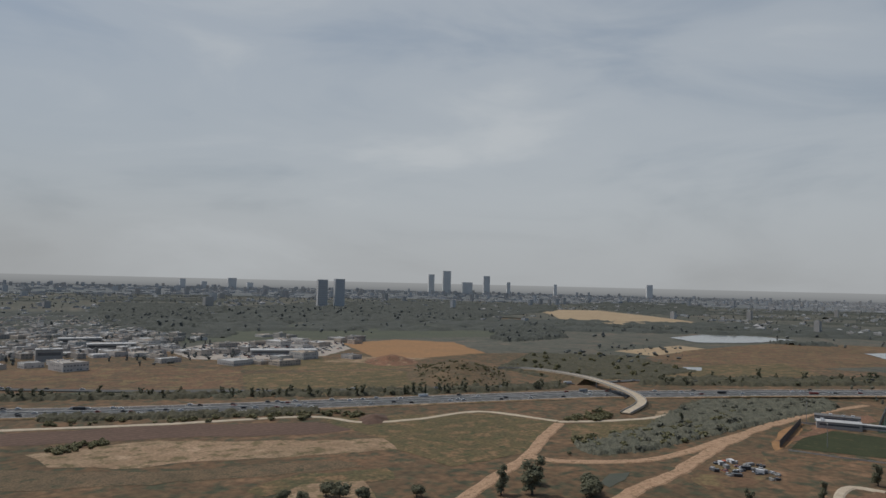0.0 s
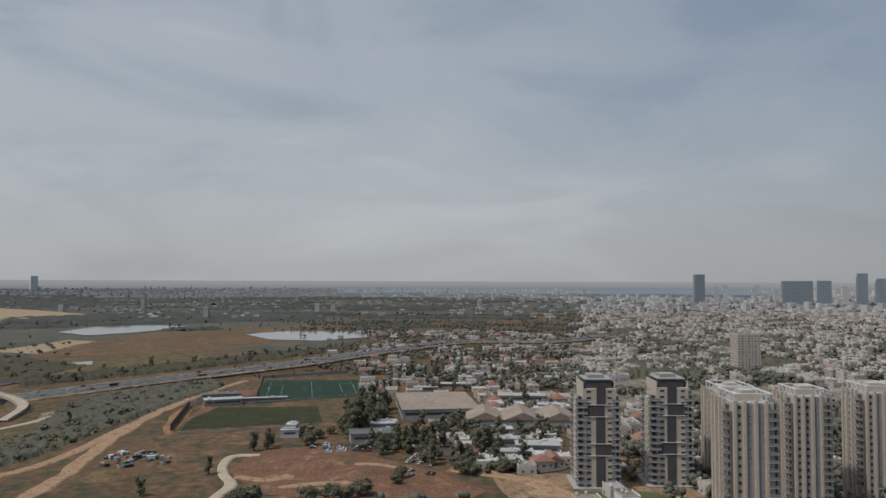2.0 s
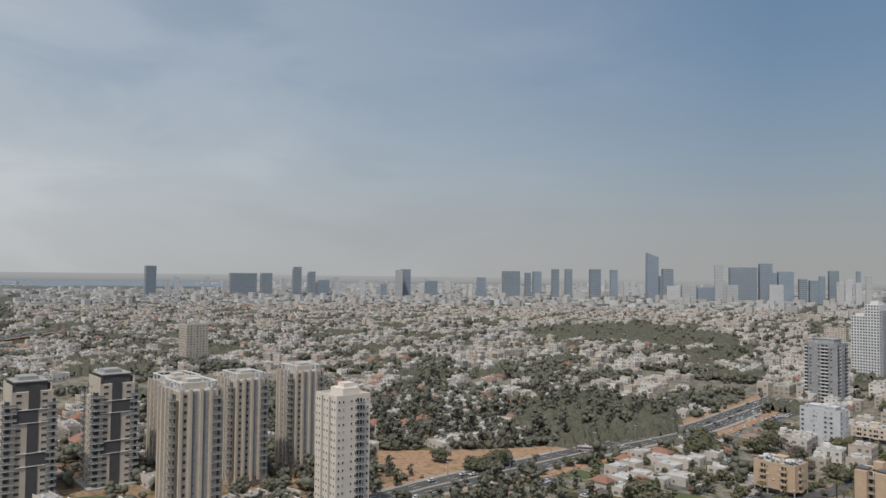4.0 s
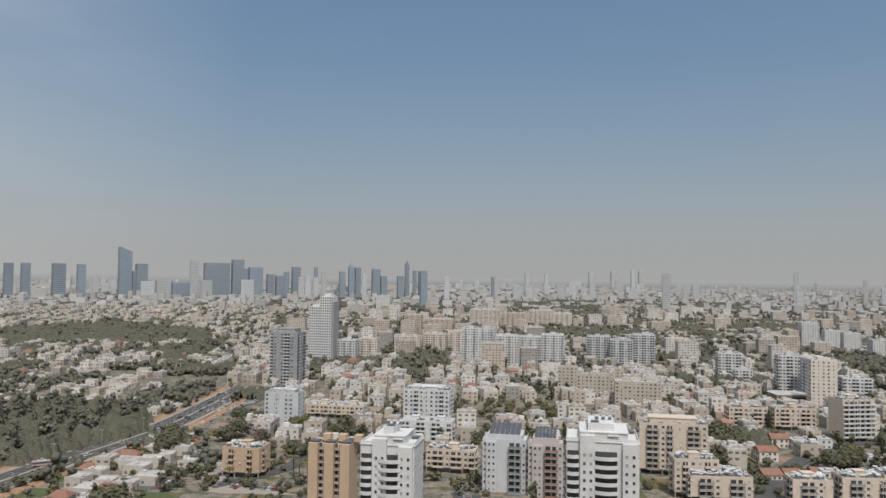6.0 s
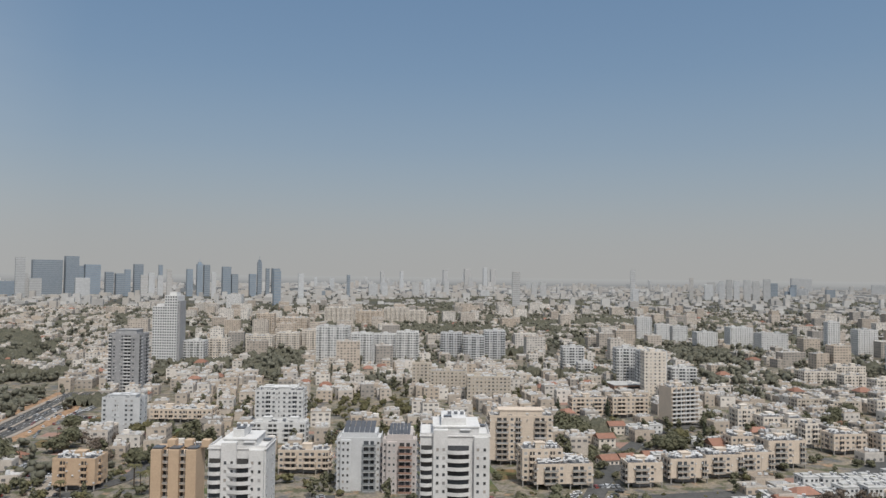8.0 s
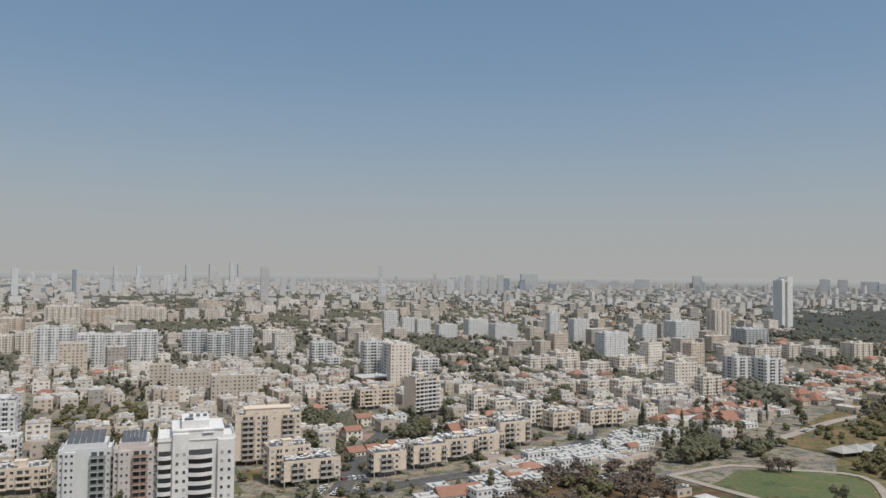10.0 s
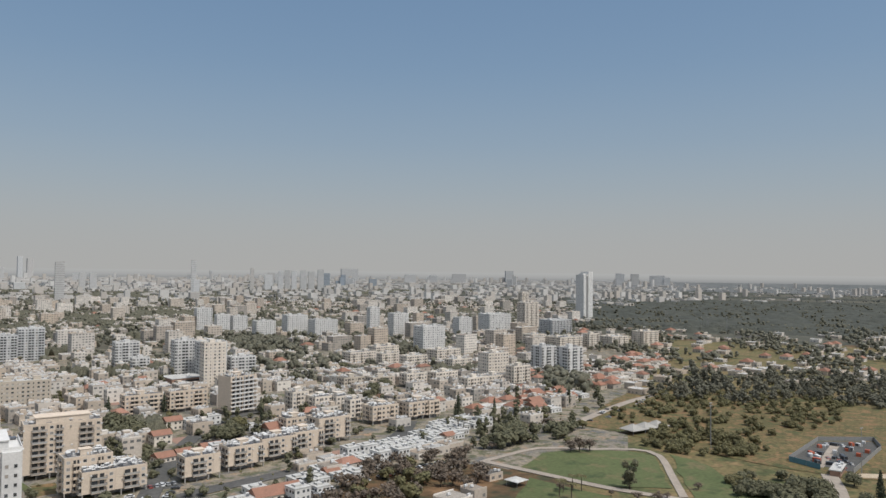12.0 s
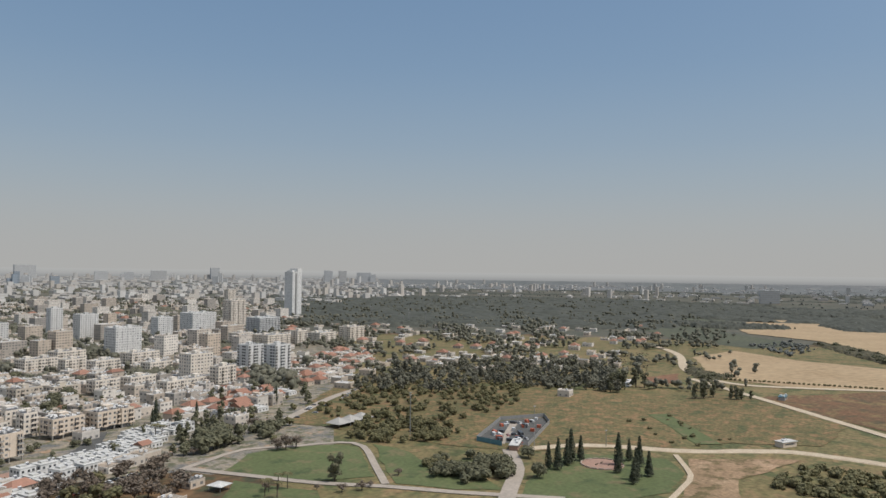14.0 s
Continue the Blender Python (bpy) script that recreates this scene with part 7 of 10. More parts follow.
strip("road", [(76.2, 353), (89.6, 387.4), (117.9, 450.6), (156.6, 509.3), (197.8, 536.4)], 10, 0.444, "asphalt", "street with parked cars")
strip("road", [(78.2, 343.9), (104.7, 354.7), (152.8, 364), (192.7, 376.8), (241.3, 408.6), (270.9, 443.3)], 10, 0.450, "asphalt", "residential street")
strip("road", [(367.8, 378.4), (454.8, 414.2), (509, 429.4)], 7, 0.456, "pavement", "car park lane")
strip("park_road", [(248.3, 330.1), (259.7, 291), (270.4, 254.2), (285.6, 223.7), (297.4, 191.9), (319.5, 143.5)], 5, 0.462, "pavement", "pale paved park road")
strip("park_path", [(250.7, 328.7), (294.7, 335.4), (318.1, 317.8), (341.7, 303.1), (342.5, 285), (310.5, 249.1), (288.9, 225.6)], 4, 0.468, "pavement", "pale paved park path")
strip("park_path", [(387.4, 210.4), (353.5, 186.8), (319.5, 172.4), (297.1, 163.2)], 8, 0.474, "pavement", "pale paved path to the yard")
strip("dirt_track", [(395.9, 203.6), (426.5, 176.8), (449.5, 122), (483.4, 71.6), (483, 14.4)], 7, 0.480, "pale_track", "pale dirt track along the park", rough_edge=0.3)
strip("drain", [(552, 173.6), (515.4, 145.6), (473.3, 116.4)], 15, 0.486, "lawn", "straight green drainage strip", rough_edge=0.12)
strip("path", [(434.7, 126), (395.8, 106.8), (372.9, 103.9), (340.9, 102.6)], 3, 0.492, "pale_track", "narrow path round the lawn")
strip("track", [(760.9, 205.4), (685, 132.8), (618.2, 72.1), (553.6, 13.4)], 8, 0.498, "pale_track", "straight pale gravel track")
strip("track", [(1412, 506.2), (1173, 409), (993, 288.1), (825.5, 227.1), (753.2, 166.6), (763.3, 103.1), (804, 19.1)], 10, 0.504, "pale_track", "winding pale track between fields")
strip("road", [(996.4, 756.4), (1141, 751.1), (1351, 749.7), (1569, 700.1)], 16, 0.510, "asphalt", "far road on the flats")


# ---- tower cluster ----
striped_tower(-388.7, 74.6, 0, 20.3, 21.3, 16)
striped_tower(-393.1, 113.1, 0, 20.1, 21.1, 16, flip=True)
ribbed_tower(-405, 150.3, 0, 22.6, 22.6, 13)
ribbed_tower(-292, 114.3, 0, 18.9, 18.9, 17)
ribbed_tower(-349.7, 163.6, 0, 18.6, 18.6, 15)
ribbed_tower(-361.2, 202.5, 0, 18.8, 18.8, 15)
plain_tower(-271.9, 173.4, 0, 16.9, 16.9, 17)
apartment(-857.1, 337.2, 0, 24, 26, 15, stilts=False, wall="stone", label="pale mid-rise apartment tower above the houses", pattern="ws", heaters=3)


# ---- white towers and slabs ----
white_tower(-72, 281.1, 0, 21.1, 17.9, 13)
white_tower(8.4, 293.4, 0, 26.6, 22.7, 14)
panel_roof_tower(-36.5, 372.4, 0, 21.5, 16.1, 8)
panel_roof_tower(-16.3, 367.5, 0, 16.5, 13.2, 8, wall="pinkish")
blank_slab(-110.6, 323.5, 0, 22.3, 12.2, 30)
grid_tower(-309.3, 861, 0, 28.3, 25.5, 26, step=4)
apartment(-274.1, 665.6, 0, 27.2, 21.7, 17, stilts=False, wall="grey_wall", rail="white", label="grey and white balcony tower", pattern="bwnwb", trim="white", heaters=4, deep=1.8, crown=4)
apartment(-202.6, 487.7, 0, 24.5, 12.3, 8, stilts=False, wall="cool_white", label="white apartment block with roof panels", pattern="wnsnw", heaters=10, crown=2)
apartment(-281.6, 874.8, 0, 22.8, 18.3, 9, stilts=False, wall="white", label="white apartment block with dark window grid", pattern="bw", heaters=3)
apartment(-104.2, 507.9, 0, 32.1, 16.1, 9, stilts=False, wall="white", label="white apartment block with stacked balconies", pattern="wwbws", heaters=12, crown=2)
apartment(-97.4, 473, 0, 33.8, 13.5, 4, stilts=False, wall="white", label="low white commercial building with dark bands", pattern="bbn", heaters=3)
apartment(-611.6, 2263, 0, 45.5, 31.9, 15, stilts=False, wall="white", label="bright white office block", pattern="s", heaters=0)
apartment(-173.2, 366.8, 0, 20.5, 14.3, 4, wall="tan_wall", label="tan apartment block on stilts with roof tanks", pattern="nbn", heaters=14)
apartment(49.6, 423.9, 0, 35.6, 16, 8, wall="beige_wall", label="tall beige apartment slab with dark balconies", pattern="nbbwbn", heaters=8, rail="shutter", crown=3)
apartment(178.5, 537.3, 18, 23, 15, 8, wall="beige_wall", label="beige slab with white balcony grid and plain end wall", pattern="b", blank=("left",), rail="white", heaters=16, piers=True)
villa(99.4, 421, 14, 10, 9, 1)
villa(110.5, 424, 14, 9, 9, 1)
villa(107.5, 464, 10, 11, 9, 2)
villa(123.9, 503, 8, 11, 9, 2)
villa(136, 500, 8, 12, 10, 2, False)
villa(149, 506, 12, 13, 9, 2, False)
flat_hall(192, 703, 8, 52, 26, 6, "roof_pale", "low market hall with pale sheet roof", "market_hall", "red_paving")
apartment(-179, 534.5, 0, 43.9, 17.6, 2, wall="beige_wall", label="low beige block with coloured balconies", pattern="wbw", heaters=9)
apartment(-68.5, 399.5, 0, 26.9, 12.1, 3, wall="beige_wall", label="beige apartment block behind the white tower", pattern="wbb", heaters=10)


# ---- four-storey blocks ----
apartment(64.9, 379, 6, 28.8, 20.2, 3, wall="beige_wall", pattern="nbbw", heaters=22, rail="concrete", label="four-storey beige apartment block on stilts with roof tanks")
apartment(106.5, 378.1, 6, 18.2, 10.9, 3, wall="beige_wall", pattern="nbbw", heaters=22, rail="concrete", label="four-storey beige apartment block on stilts with roof tanks")
apartment(131.7, 387.7, 6, 20.1, 12.1, 3, wall="beige_wall", pattern="nbbw", heaters=22, rail="concrete", label="four-storey beige apartment block on stilts with roof tanks")
apartment(153.9, 397.4, 6, 21.4, 12.9, 3, wall="beige_wall", pattern="nbbw", heaters=22, rail="concrete", label="four-storey beige apartment block on stilts with roof tanks")
apartment(172.6, 404, 6, 22.6, 13.6, 3, wall="beige_wall", pattern="nbbw", heaters=22, rail="concrete", label="four-storey beige apartment block on stilts with roof tanks")
apartment(197.3, 420.3, 6, 22.2, 15.5, 4, wall="beige_wall", pattern="nbbw", heaters=22, rail="concrete", label="four-storey beige apartment block on stilts with roof tanks")
apartment(183.3, 442.4, 6, 15.2, 10.7, 3, wall="beige_wall", pattern="wbw", heaters=14, label="four-storey beige apartment block on stilts with roof tanks")
apartment(116.7, 561.3, 6, 26.6, 12, 4, wall="beige_wall", pattern="wbbw", heaters=12, label="four-storey beige apartment block on stilts with roof tanks")
apartment(149, 565.8, 6, 28.3, 12.7, 4, wall="beige_wall", pattern="wbbw", heaters=12, label="four-storey beige apartment block on stilts with roof tanks")
apartment(217.2, 518.1, 6, 13.2, 11.9, 4, wall="cream", pattern="wbw", heaters=12, label="four-storey beige apartment block on stilts with roof tanks")
apartment(230.3, 506.6, 6, 14.5, 13.1, 3, wall="cream", pattern="wbw", heaters=12, label="four-storey beige apartment block on stilts with roof tanks")
apartment(244.1, 501.1, 6, 12.9, 11.6, 3, wall="cream", pattern="wbw", heaters=12, label="four-storey beige apartment block on stilts with roof tanks")
apartment(237.5, 466.6, 6, 8.8, 7.9, 4, wall="cream", pattern="wbw", heaters=12, label="four-storey beige apartment block on stilts with roof tanks")
apartment(252.1, 452.6, 6, 21.7, 13, 3, wall="beige_wall", pattern="wbw", heaters=12, label="four-storey beige apartment block on stilts with roof tanks")
apartment(282.7, 453.9, 6, 25.2, 15.1, 3, wall="beige_wall", pattern="wbw", heaters=12, label="four-storey beige apartment block on stilts with roof tanks")
apartment(292.2, 448.2, 6, 9.5, 5.7, 3, wall="beige_wall", pattern="wbw", heaters=12, label="four-storey beige apartment block on stilts with roof tanks")
apartment(295.2, 584.5, 6, 21.1, 12.7, 3, wall="stone", pattern="wbw", heaters=8, label="four-storey beige apartment block on stilts with roof tanks")
apartment(317.8, 573.6, 6, 21.3, 12.8, 3, wall="stone", pattern="wbw", heaters=8, label="four-storey beige apartment block on stilts with roof tanks")
apartment(228.5, 541, 6, 18.8, 11.3, 3, wall="stone", pattern="wbw", heaters=8, label="four-storey beige apartment block on stilts with roof tanks")
apartment(383.1, 738, 6, 33.8, 16.9, 4, wall="cream", pattern="wbw", heaters=8, label="four-storey beige apartment block on stilts with roof tanks")
apartment(402.7, 708.1, 6, 22.4, 11.2, 4, wall="cream", pattern="wbw", heaters=8, label="four-storey beige apartment block on stilts with roof tanks")
apartment(417.3, 678.2, 6, 27.4, 13.7, 4, wall="cream", pattern="wbw", heaters=8, label="four-storey beige apartment block on stilts with roof tanks")
apartment(438.5, 781.6, 6, 33.7, 16.8, 4, wall="cream", pattern="wbw", heaters=8, label="four-storey beige apartment block on stilts with roof tanks")
apartment(482.2, 714.7, 6, 35.6, 17.8, 4, wall="cream", pattern="wbw", heaters=8, label="four-storey beige apartment block on stilts with roof tanks")
apartment(456.7, 649.8, 6, 27.5, 13.7, 3, wall="cream", pattern="wbw", heaters=8, label="four-storey beige apartment block on stilts with roof tanks")
apartment(426, 549, 6, 31.1, 15.6, 2, wall="cream", pattern="wbw", heaters=8, label="four-storey beige apartment block on stilts with roof tanks")
apartment(445, 535.3, 6, 21.7, 10.9, 5, wall="cream", pattern="wbw", heaters=8, label="four-storey beige apartment block on stilts with roof tanks")
apartment(356.6, 579.3, 6, 23.4, 11.7, 3, wall="cream", pattern="wbw", heaters=8, label="four-storey beige apartment block on stilts with roof tanks")
apartment(385.6, 573.7, 6, 26.2, 13.1, 3, wall="cream", pattern="wbw", heaters=8, label="four-storey beige apartment block on stilts with roof tanks")
apartment(389.1, 529.6, 6, 25, 12.5, 3, wall="cream", pattern="wbw", heaters=8, label="four-storey beige apartment block on stilts with roof tanks")
apartment(54.9, 381.1, 6, 21, 12.6, 5, wall="beige_wall", pattern="wbw", heaters=10, label="four-storey beige apartment block on stilts with roof tanks")


# ---- mid-rise blocks ----
apartment(-125.8, 922.2, 0, 39.4, 27.6, 14, stilts=False, wall="white", pattern="wbw", heaters=5, label="white mid-rise apartment block with blue glass")
apartment(-86.7, 891, 0, 25.3, 17.7, 12, stilts=False, wall="white", pattern="wbw", heaters=5, label="white mid-rise apartment block with blue glass")
apartment(-61.5, 922.8, 0, 26.8, 18.7, 11, stilts=False, wall="white", pattern="wbw", heaters=5, label="white mid-rise apartment block with blue glass")
apartment(-33.3, 925, 0, 27.4, 19.2, 12, stilts=False, wall="white", pattern="wbw", heaters=5, label="white mid-rise apartment block with blue glass")
apartment(22, 954.7, 0, 27.1, 19, 11, stilts=False, wall="cool_white", pattern="bbw", heaters=5, label="long white apartment building with balcony rows")
apartment(50.4, 944.5, 0, 27, 18.9, 10, stilts=False, wall="cool_white", pattern="bbw", heaters=5, label="long white apartment building with balcony rows")
apartment(78.4, 960, 0, 26.9, 18.8, 12, stilts=False, wall="cool_white", pattern="bbw", heaters=5, label="long white apartment building with balcony rows")
apartment(-11.1, 693, 0, 18.3, 9.2, 8, stilts=False, wall="stone", pattern="wsw", heaters=5, label="stone-grey stepped apartment building")
apartment(12.8, 664.4, 0, 31.4, 15.7, 7, stilts=False, wall="stone", pattern="wsw", heaters=5, label="stone-grey stepped apartment building")
apartment(46.8, 632.7, 0, 36.8, 18.4, 7, stilts=False, wall="stone", pattern="wsw", heaters=5, label="stone-grey stepped apartment building")
apartment(61.7, 648.2, 0, 11.8, 5.9, 5, stilts=False, wall="stone", pattern="wsw", heaters=5, label="stone-grey stepped apartment building")
apartment(157.8, 841.2, 0, 24.3, 17, 9, stilts=False, wall="white", pattern="bwb", heaters=5, label="white stepped apartment building")
apartment(162.3, 792.3, 0, 16.9, 11.8, 5, stilts=False, wall="white", pattern="bwb", heaters=5, label="white stepped apartment building")
apartment(191.1, 738.3, 0, 20.4, 14.3, 12, stilts=False, wall="white", pattern="bwb", heaters=5, label="white stepped apartment building")
apartment(210, 712.2, 0, 25.5, 17.8, 12, stilts=False, wall="white", pattern="bwb", heaters=5, label="white stepped apartment building")
apartment(237.5, 706.4, 0, 23.8, 16.7, 7, stilts=False, wall="white", pattern="bwb", heaters=5, label="white stepped apartment building")
apartment(345.1, 1216, 0, 24.8, 17.3, 14, stilts=False, wall="white", pattern="ws", heaters=5, label="pale mid-rise apartment block with balconies")
apartment(363.8, 1176, 0, 20.7, 14.5, 11, stilts=False, wall="white", pattern="ws", heaters=5, label="pale mid-rise apartment block with balconies")
apartment(392.2, 1180, 0, 23.4, 16.4, 10, stilts=False, wall="white", pattern="ws", heaters=5, label="pale mid-rise apartment block with balconies")
apartment(403.3, 1095, 0, 30.4, 21.3, 9, stilts=False, wall="white", pattern="ws", heaters=5, label="pale mid-rise apartment block with balconies")
apartment(463.8, 1119, 0, 34.3, 24, 11, stilts=False, wall="white", pattern="ws", heaters=5, label="pale mid-rise apartment block with balconies")
apartment(496.5, 1083, 0, 39.1, 27.4, 9, stilts=False, wall="white", pattern="ws", heaters=5, label="pale mid-rise apartment block with balconies")
apartment(582.9, 1075, 0, 17.9, 12.5, 15, stilts=False, wall="white", pattern="ws", heaters=5, label="pale mid-rise apartment block with balconies")
apartment(616.7, 1051, 0, 28.4, 19.9, 12, stilts=False, wall="white", pattern="ws", heaters=5, label="pale mid-rise apartment block with balconies")
apartment(-263.6, 906.4, 0, 24, 16.8, 9, stilts=False, wall="cream", pattern="wbw", heaters=5, label="pale mid-rise apartment block with balconies")
apartment(-232.1, 991, 0, 34.7, 24.3, 8, stilts=False, wall="cream", pattern="wbw", heaters=5, label="pale mid-rise apartment block with balconies")
apartment(-197.7, 1007, 0, 30.2, 21.1, 9, stilts=False, wall="cream", pattern="wbw", heaters=5, label="pale mid-rise apartment block with balconies")
apartment(-166.5, 1016, 0, 27.7, 19.4, 10, stilts=False, wall="cream", pattern="wbw", heaters=5, label="pale mid-rise apartment block with balconies")
apartment(-206.8, 1615, 0, 61.8, 43.2, 12, stilts=False, wall="cream", pattern="wbw", heaters=5, label="pale mid-rise apartment block with balconies")
apartment(-83.7, 1630, 0, 53.8, 37.6, 12, stilts=False, wall="cream", pattern="wbw", heaters=5, label="pale mid-rise apartment block with balconies")
apartment(-35.5, 1576, 0, 35.5, 24.8, 11, stilts=False, wall="cream", pattern="wbw", heaters=5, label="pale mid-rise apartment block with balconies")
apartment(-319.2, 899.1, 0, 16.4, 11.5, 9, stilts=False, wall="cream", pattern="wbw", heaters=5, label="pale mid-rise apartment block with balconies")
apartment(-302, 1327, 0, 30.4, 21.3, 12, stilts=False, wall="beige_wall", pattern="wbw", heaters=5, label="pale mid-rise apartment block with balconies")
apartment(-134.5, 1534, 0, 54.8, 38.3, 11, stilts=False, wall="beige_wall", pattern="wbw", heaters=5, label="pale mid-rise apartment block with balconies")
apartment(-261.1, 1367, 0, 54.7, 38.3, 9, stilts=False, wall="beige_wall", pattern="wbw", heaters=5, label="pale mid-rise apartment block with balconies")
apartment(530.6, 822.3, 0, 34.4, 24.1, 11, stilts=False, wall="white", pattern="ws", heaters=5, label="pale mid-rise apartment block with balconies")
apartment(706.7, 994.2, 0, 26.3, 18.4, 10, stilts=False, wall="white", pattern="ws", heaters=5, label="pale mid-rise apartment block with balconies")
apartment(790.1, 1015, 0, 46.8, 32.8, 11, stilts=False, wall="white", pattern="ws", heaters=5, label="pale mid-rise apartment block with balconies")
apartment(872.6, 1023, 0, 32.4, 22.7, 17, stilts=False, wall="cream", pattern="wbw", heaters=5, label="pale mid-rise apartment block with balconies")
apartment(1236, 1467, 0, 23.3, 16.3, 18, stilts=False, wall="cream", pattern="wbw", heaters=5, label="pale mid-rise apartment block with balconies")
apartment(854.1, 736.1, 0, 32, 22.4, 7, stilts=False, wall="cream", pattern="wbw", heaters=5, label="pale mid-rise apartment block with balconies")
apartment(745.3, 738.7, 0, 18.5, 12.9, 7, stilts=False, wall="cream", pattern="wbw", heaters=5, label="pale mid-rise apartment block with balconies")
apartment(799.1, 746, 0, 34.7, 24.3, 5, stilts=False, wall="cream", pattern="wbw", heaters=5, label="pale mid-rise apartment block with balconies")
apartment(667.9, 770.2, 0, 25.7, 18, 7, stilts=False, wall="cream", pattern="wbw", heaters=5, label="pale mid-rise apartment block with balconies")
apartment(702.2, 746.9, 0, 41, 28.7, 6, stilts=False, wall="cream", pattern="wbw", heaters=5, label="pale mid-rise apartment block with balconies")
apartment(845.4, 920.4, 0, 44.4, 31.1, 9, stilts=False, wall="cool_white", pattern="bw", heaters=5, label="dark glazed low office block")
apartment(529.5, 594.4, 0, 20.7, 16.6, 9, stilts=False, wall="white", pattern="bnb", heaters=5, label="white apartment tower with blank white walls")
apartment(526.1, 551.5, 0, 20.4, 16.3, 10, stilts=False, wall="white", pattern="bnb", heaters=5, label="white apartment tower with blank white walls")
apartment(442.1, 569.5, 0, 24.5, 17.1, 9, stilts=False, wall="cream", pattern="wsw", heaters=5, label="pale mid-rise apartment block with balconies")
apartment(200.1, 672.2, 0, 19.6, 13.7, 13, stilts=False, wall="cream", pattern="wsw", heaters=5, label="pale mid-rise apartment block with balconies")
apartment(215.2, 768.9, 0, 14.9, 10.4, 11, stilts=False, wall="cream", pattern="wsw", heaters=5, label="pale mid-rise apartment block with balconies")
grid_tower(1164, 1175, 0, 26.9, 24.2, 33, label="tall white tower standing before dark woods", pane=0.42)


# ---- halls and sheds ----
flat_hall(-602, -14, 8, 84, 60, 8, "tan_roof", "large low hall with weathered tan roof")
hall(-550.4, 49.9, 90, 80.4, 40.2, 6, "tan_roof", "gabled workshop with three weathered roofs", 3)
flat_hall(-516.8, -52, 99.7, 26.4, 15.8, 6.63, "metal_roof", "low workshop with grey sheet roof")
flat_hall(-571.2, 38.7, 90.1, 24.9, 12.5, 6.14, "metal_roof", "low workshop with grey sheet roof")
flat_hall(-473.6, 36.6, 89.6, 19, 9.5, 5.42, "metal_roof", "low workshop with grey sheet roof")
flat_hall(-457.3, 52, 87.5, 26.8, 13.4, 5.56, "metal_roof", "low workshop with grey sheet roof")
flat_hall(-648.9, 60.1, 88.7, 40.6, 16.2, 6.00, "metal_roof", "low workshop with grey sheet roof")
flat_hall(-623.5, -194.3, 111.3, 31, 12.4, 5.07, "metal_roof", "low workshop with grey sheet roof")
flat_hall(-287.5, -974.8, 167.5, 28.9, 17.4, 14.35, "metal_roof", "low workshop with grey sheet roof")
flat_hall(-394.4, -1191, 165.7, 59.8, 23.9, 9.07, "metal_roof", "low workshop with grey sheet roof")
flat_hall(-401.2, -1083, 163.7, 63.9, 25.6, 8.49, "metal_roof", "low workshop with grey sheet roof")
flat_hall(-575.2, -907.6, 151.6, 91.4, 27.4, 6.00, "metal_roof", "low workshop with grey sheet roof")
flat_hall(-501.2, -108.9, 0, 8.5, 6.8, 8, "roof_pale", "small white changing house", wall="white")


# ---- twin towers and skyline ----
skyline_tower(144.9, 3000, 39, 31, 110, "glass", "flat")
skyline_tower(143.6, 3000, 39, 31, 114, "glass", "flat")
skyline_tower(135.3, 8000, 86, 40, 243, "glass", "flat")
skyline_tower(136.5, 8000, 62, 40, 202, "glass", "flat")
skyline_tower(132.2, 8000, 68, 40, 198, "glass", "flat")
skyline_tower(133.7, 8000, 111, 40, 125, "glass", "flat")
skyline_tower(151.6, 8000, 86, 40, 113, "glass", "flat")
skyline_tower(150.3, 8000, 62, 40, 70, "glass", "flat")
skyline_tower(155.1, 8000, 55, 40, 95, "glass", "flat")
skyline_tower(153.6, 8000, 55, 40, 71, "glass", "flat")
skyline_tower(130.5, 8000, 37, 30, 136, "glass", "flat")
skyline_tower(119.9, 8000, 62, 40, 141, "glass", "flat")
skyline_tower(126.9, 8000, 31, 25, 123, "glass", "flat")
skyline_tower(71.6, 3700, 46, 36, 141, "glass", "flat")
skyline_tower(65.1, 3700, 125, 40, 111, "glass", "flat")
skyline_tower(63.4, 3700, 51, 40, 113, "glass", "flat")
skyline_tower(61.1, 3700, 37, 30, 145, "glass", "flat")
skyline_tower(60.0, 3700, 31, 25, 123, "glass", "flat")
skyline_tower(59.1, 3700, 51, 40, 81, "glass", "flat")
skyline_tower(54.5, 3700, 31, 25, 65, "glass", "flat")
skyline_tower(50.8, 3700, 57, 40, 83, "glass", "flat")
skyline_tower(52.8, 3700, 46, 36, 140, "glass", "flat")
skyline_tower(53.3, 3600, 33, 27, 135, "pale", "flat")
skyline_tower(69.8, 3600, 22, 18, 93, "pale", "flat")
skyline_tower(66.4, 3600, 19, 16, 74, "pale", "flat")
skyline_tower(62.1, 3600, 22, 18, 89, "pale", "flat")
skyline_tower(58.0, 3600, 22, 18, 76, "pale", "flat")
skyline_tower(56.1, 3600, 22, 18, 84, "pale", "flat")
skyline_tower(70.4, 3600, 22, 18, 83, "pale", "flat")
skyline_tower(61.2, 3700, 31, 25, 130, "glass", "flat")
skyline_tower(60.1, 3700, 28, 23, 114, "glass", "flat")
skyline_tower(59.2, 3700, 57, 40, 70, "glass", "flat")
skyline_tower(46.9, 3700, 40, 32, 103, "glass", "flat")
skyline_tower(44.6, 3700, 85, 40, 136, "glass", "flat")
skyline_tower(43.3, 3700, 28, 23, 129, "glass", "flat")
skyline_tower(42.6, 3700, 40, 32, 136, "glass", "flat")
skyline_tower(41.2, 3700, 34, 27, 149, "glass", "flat")
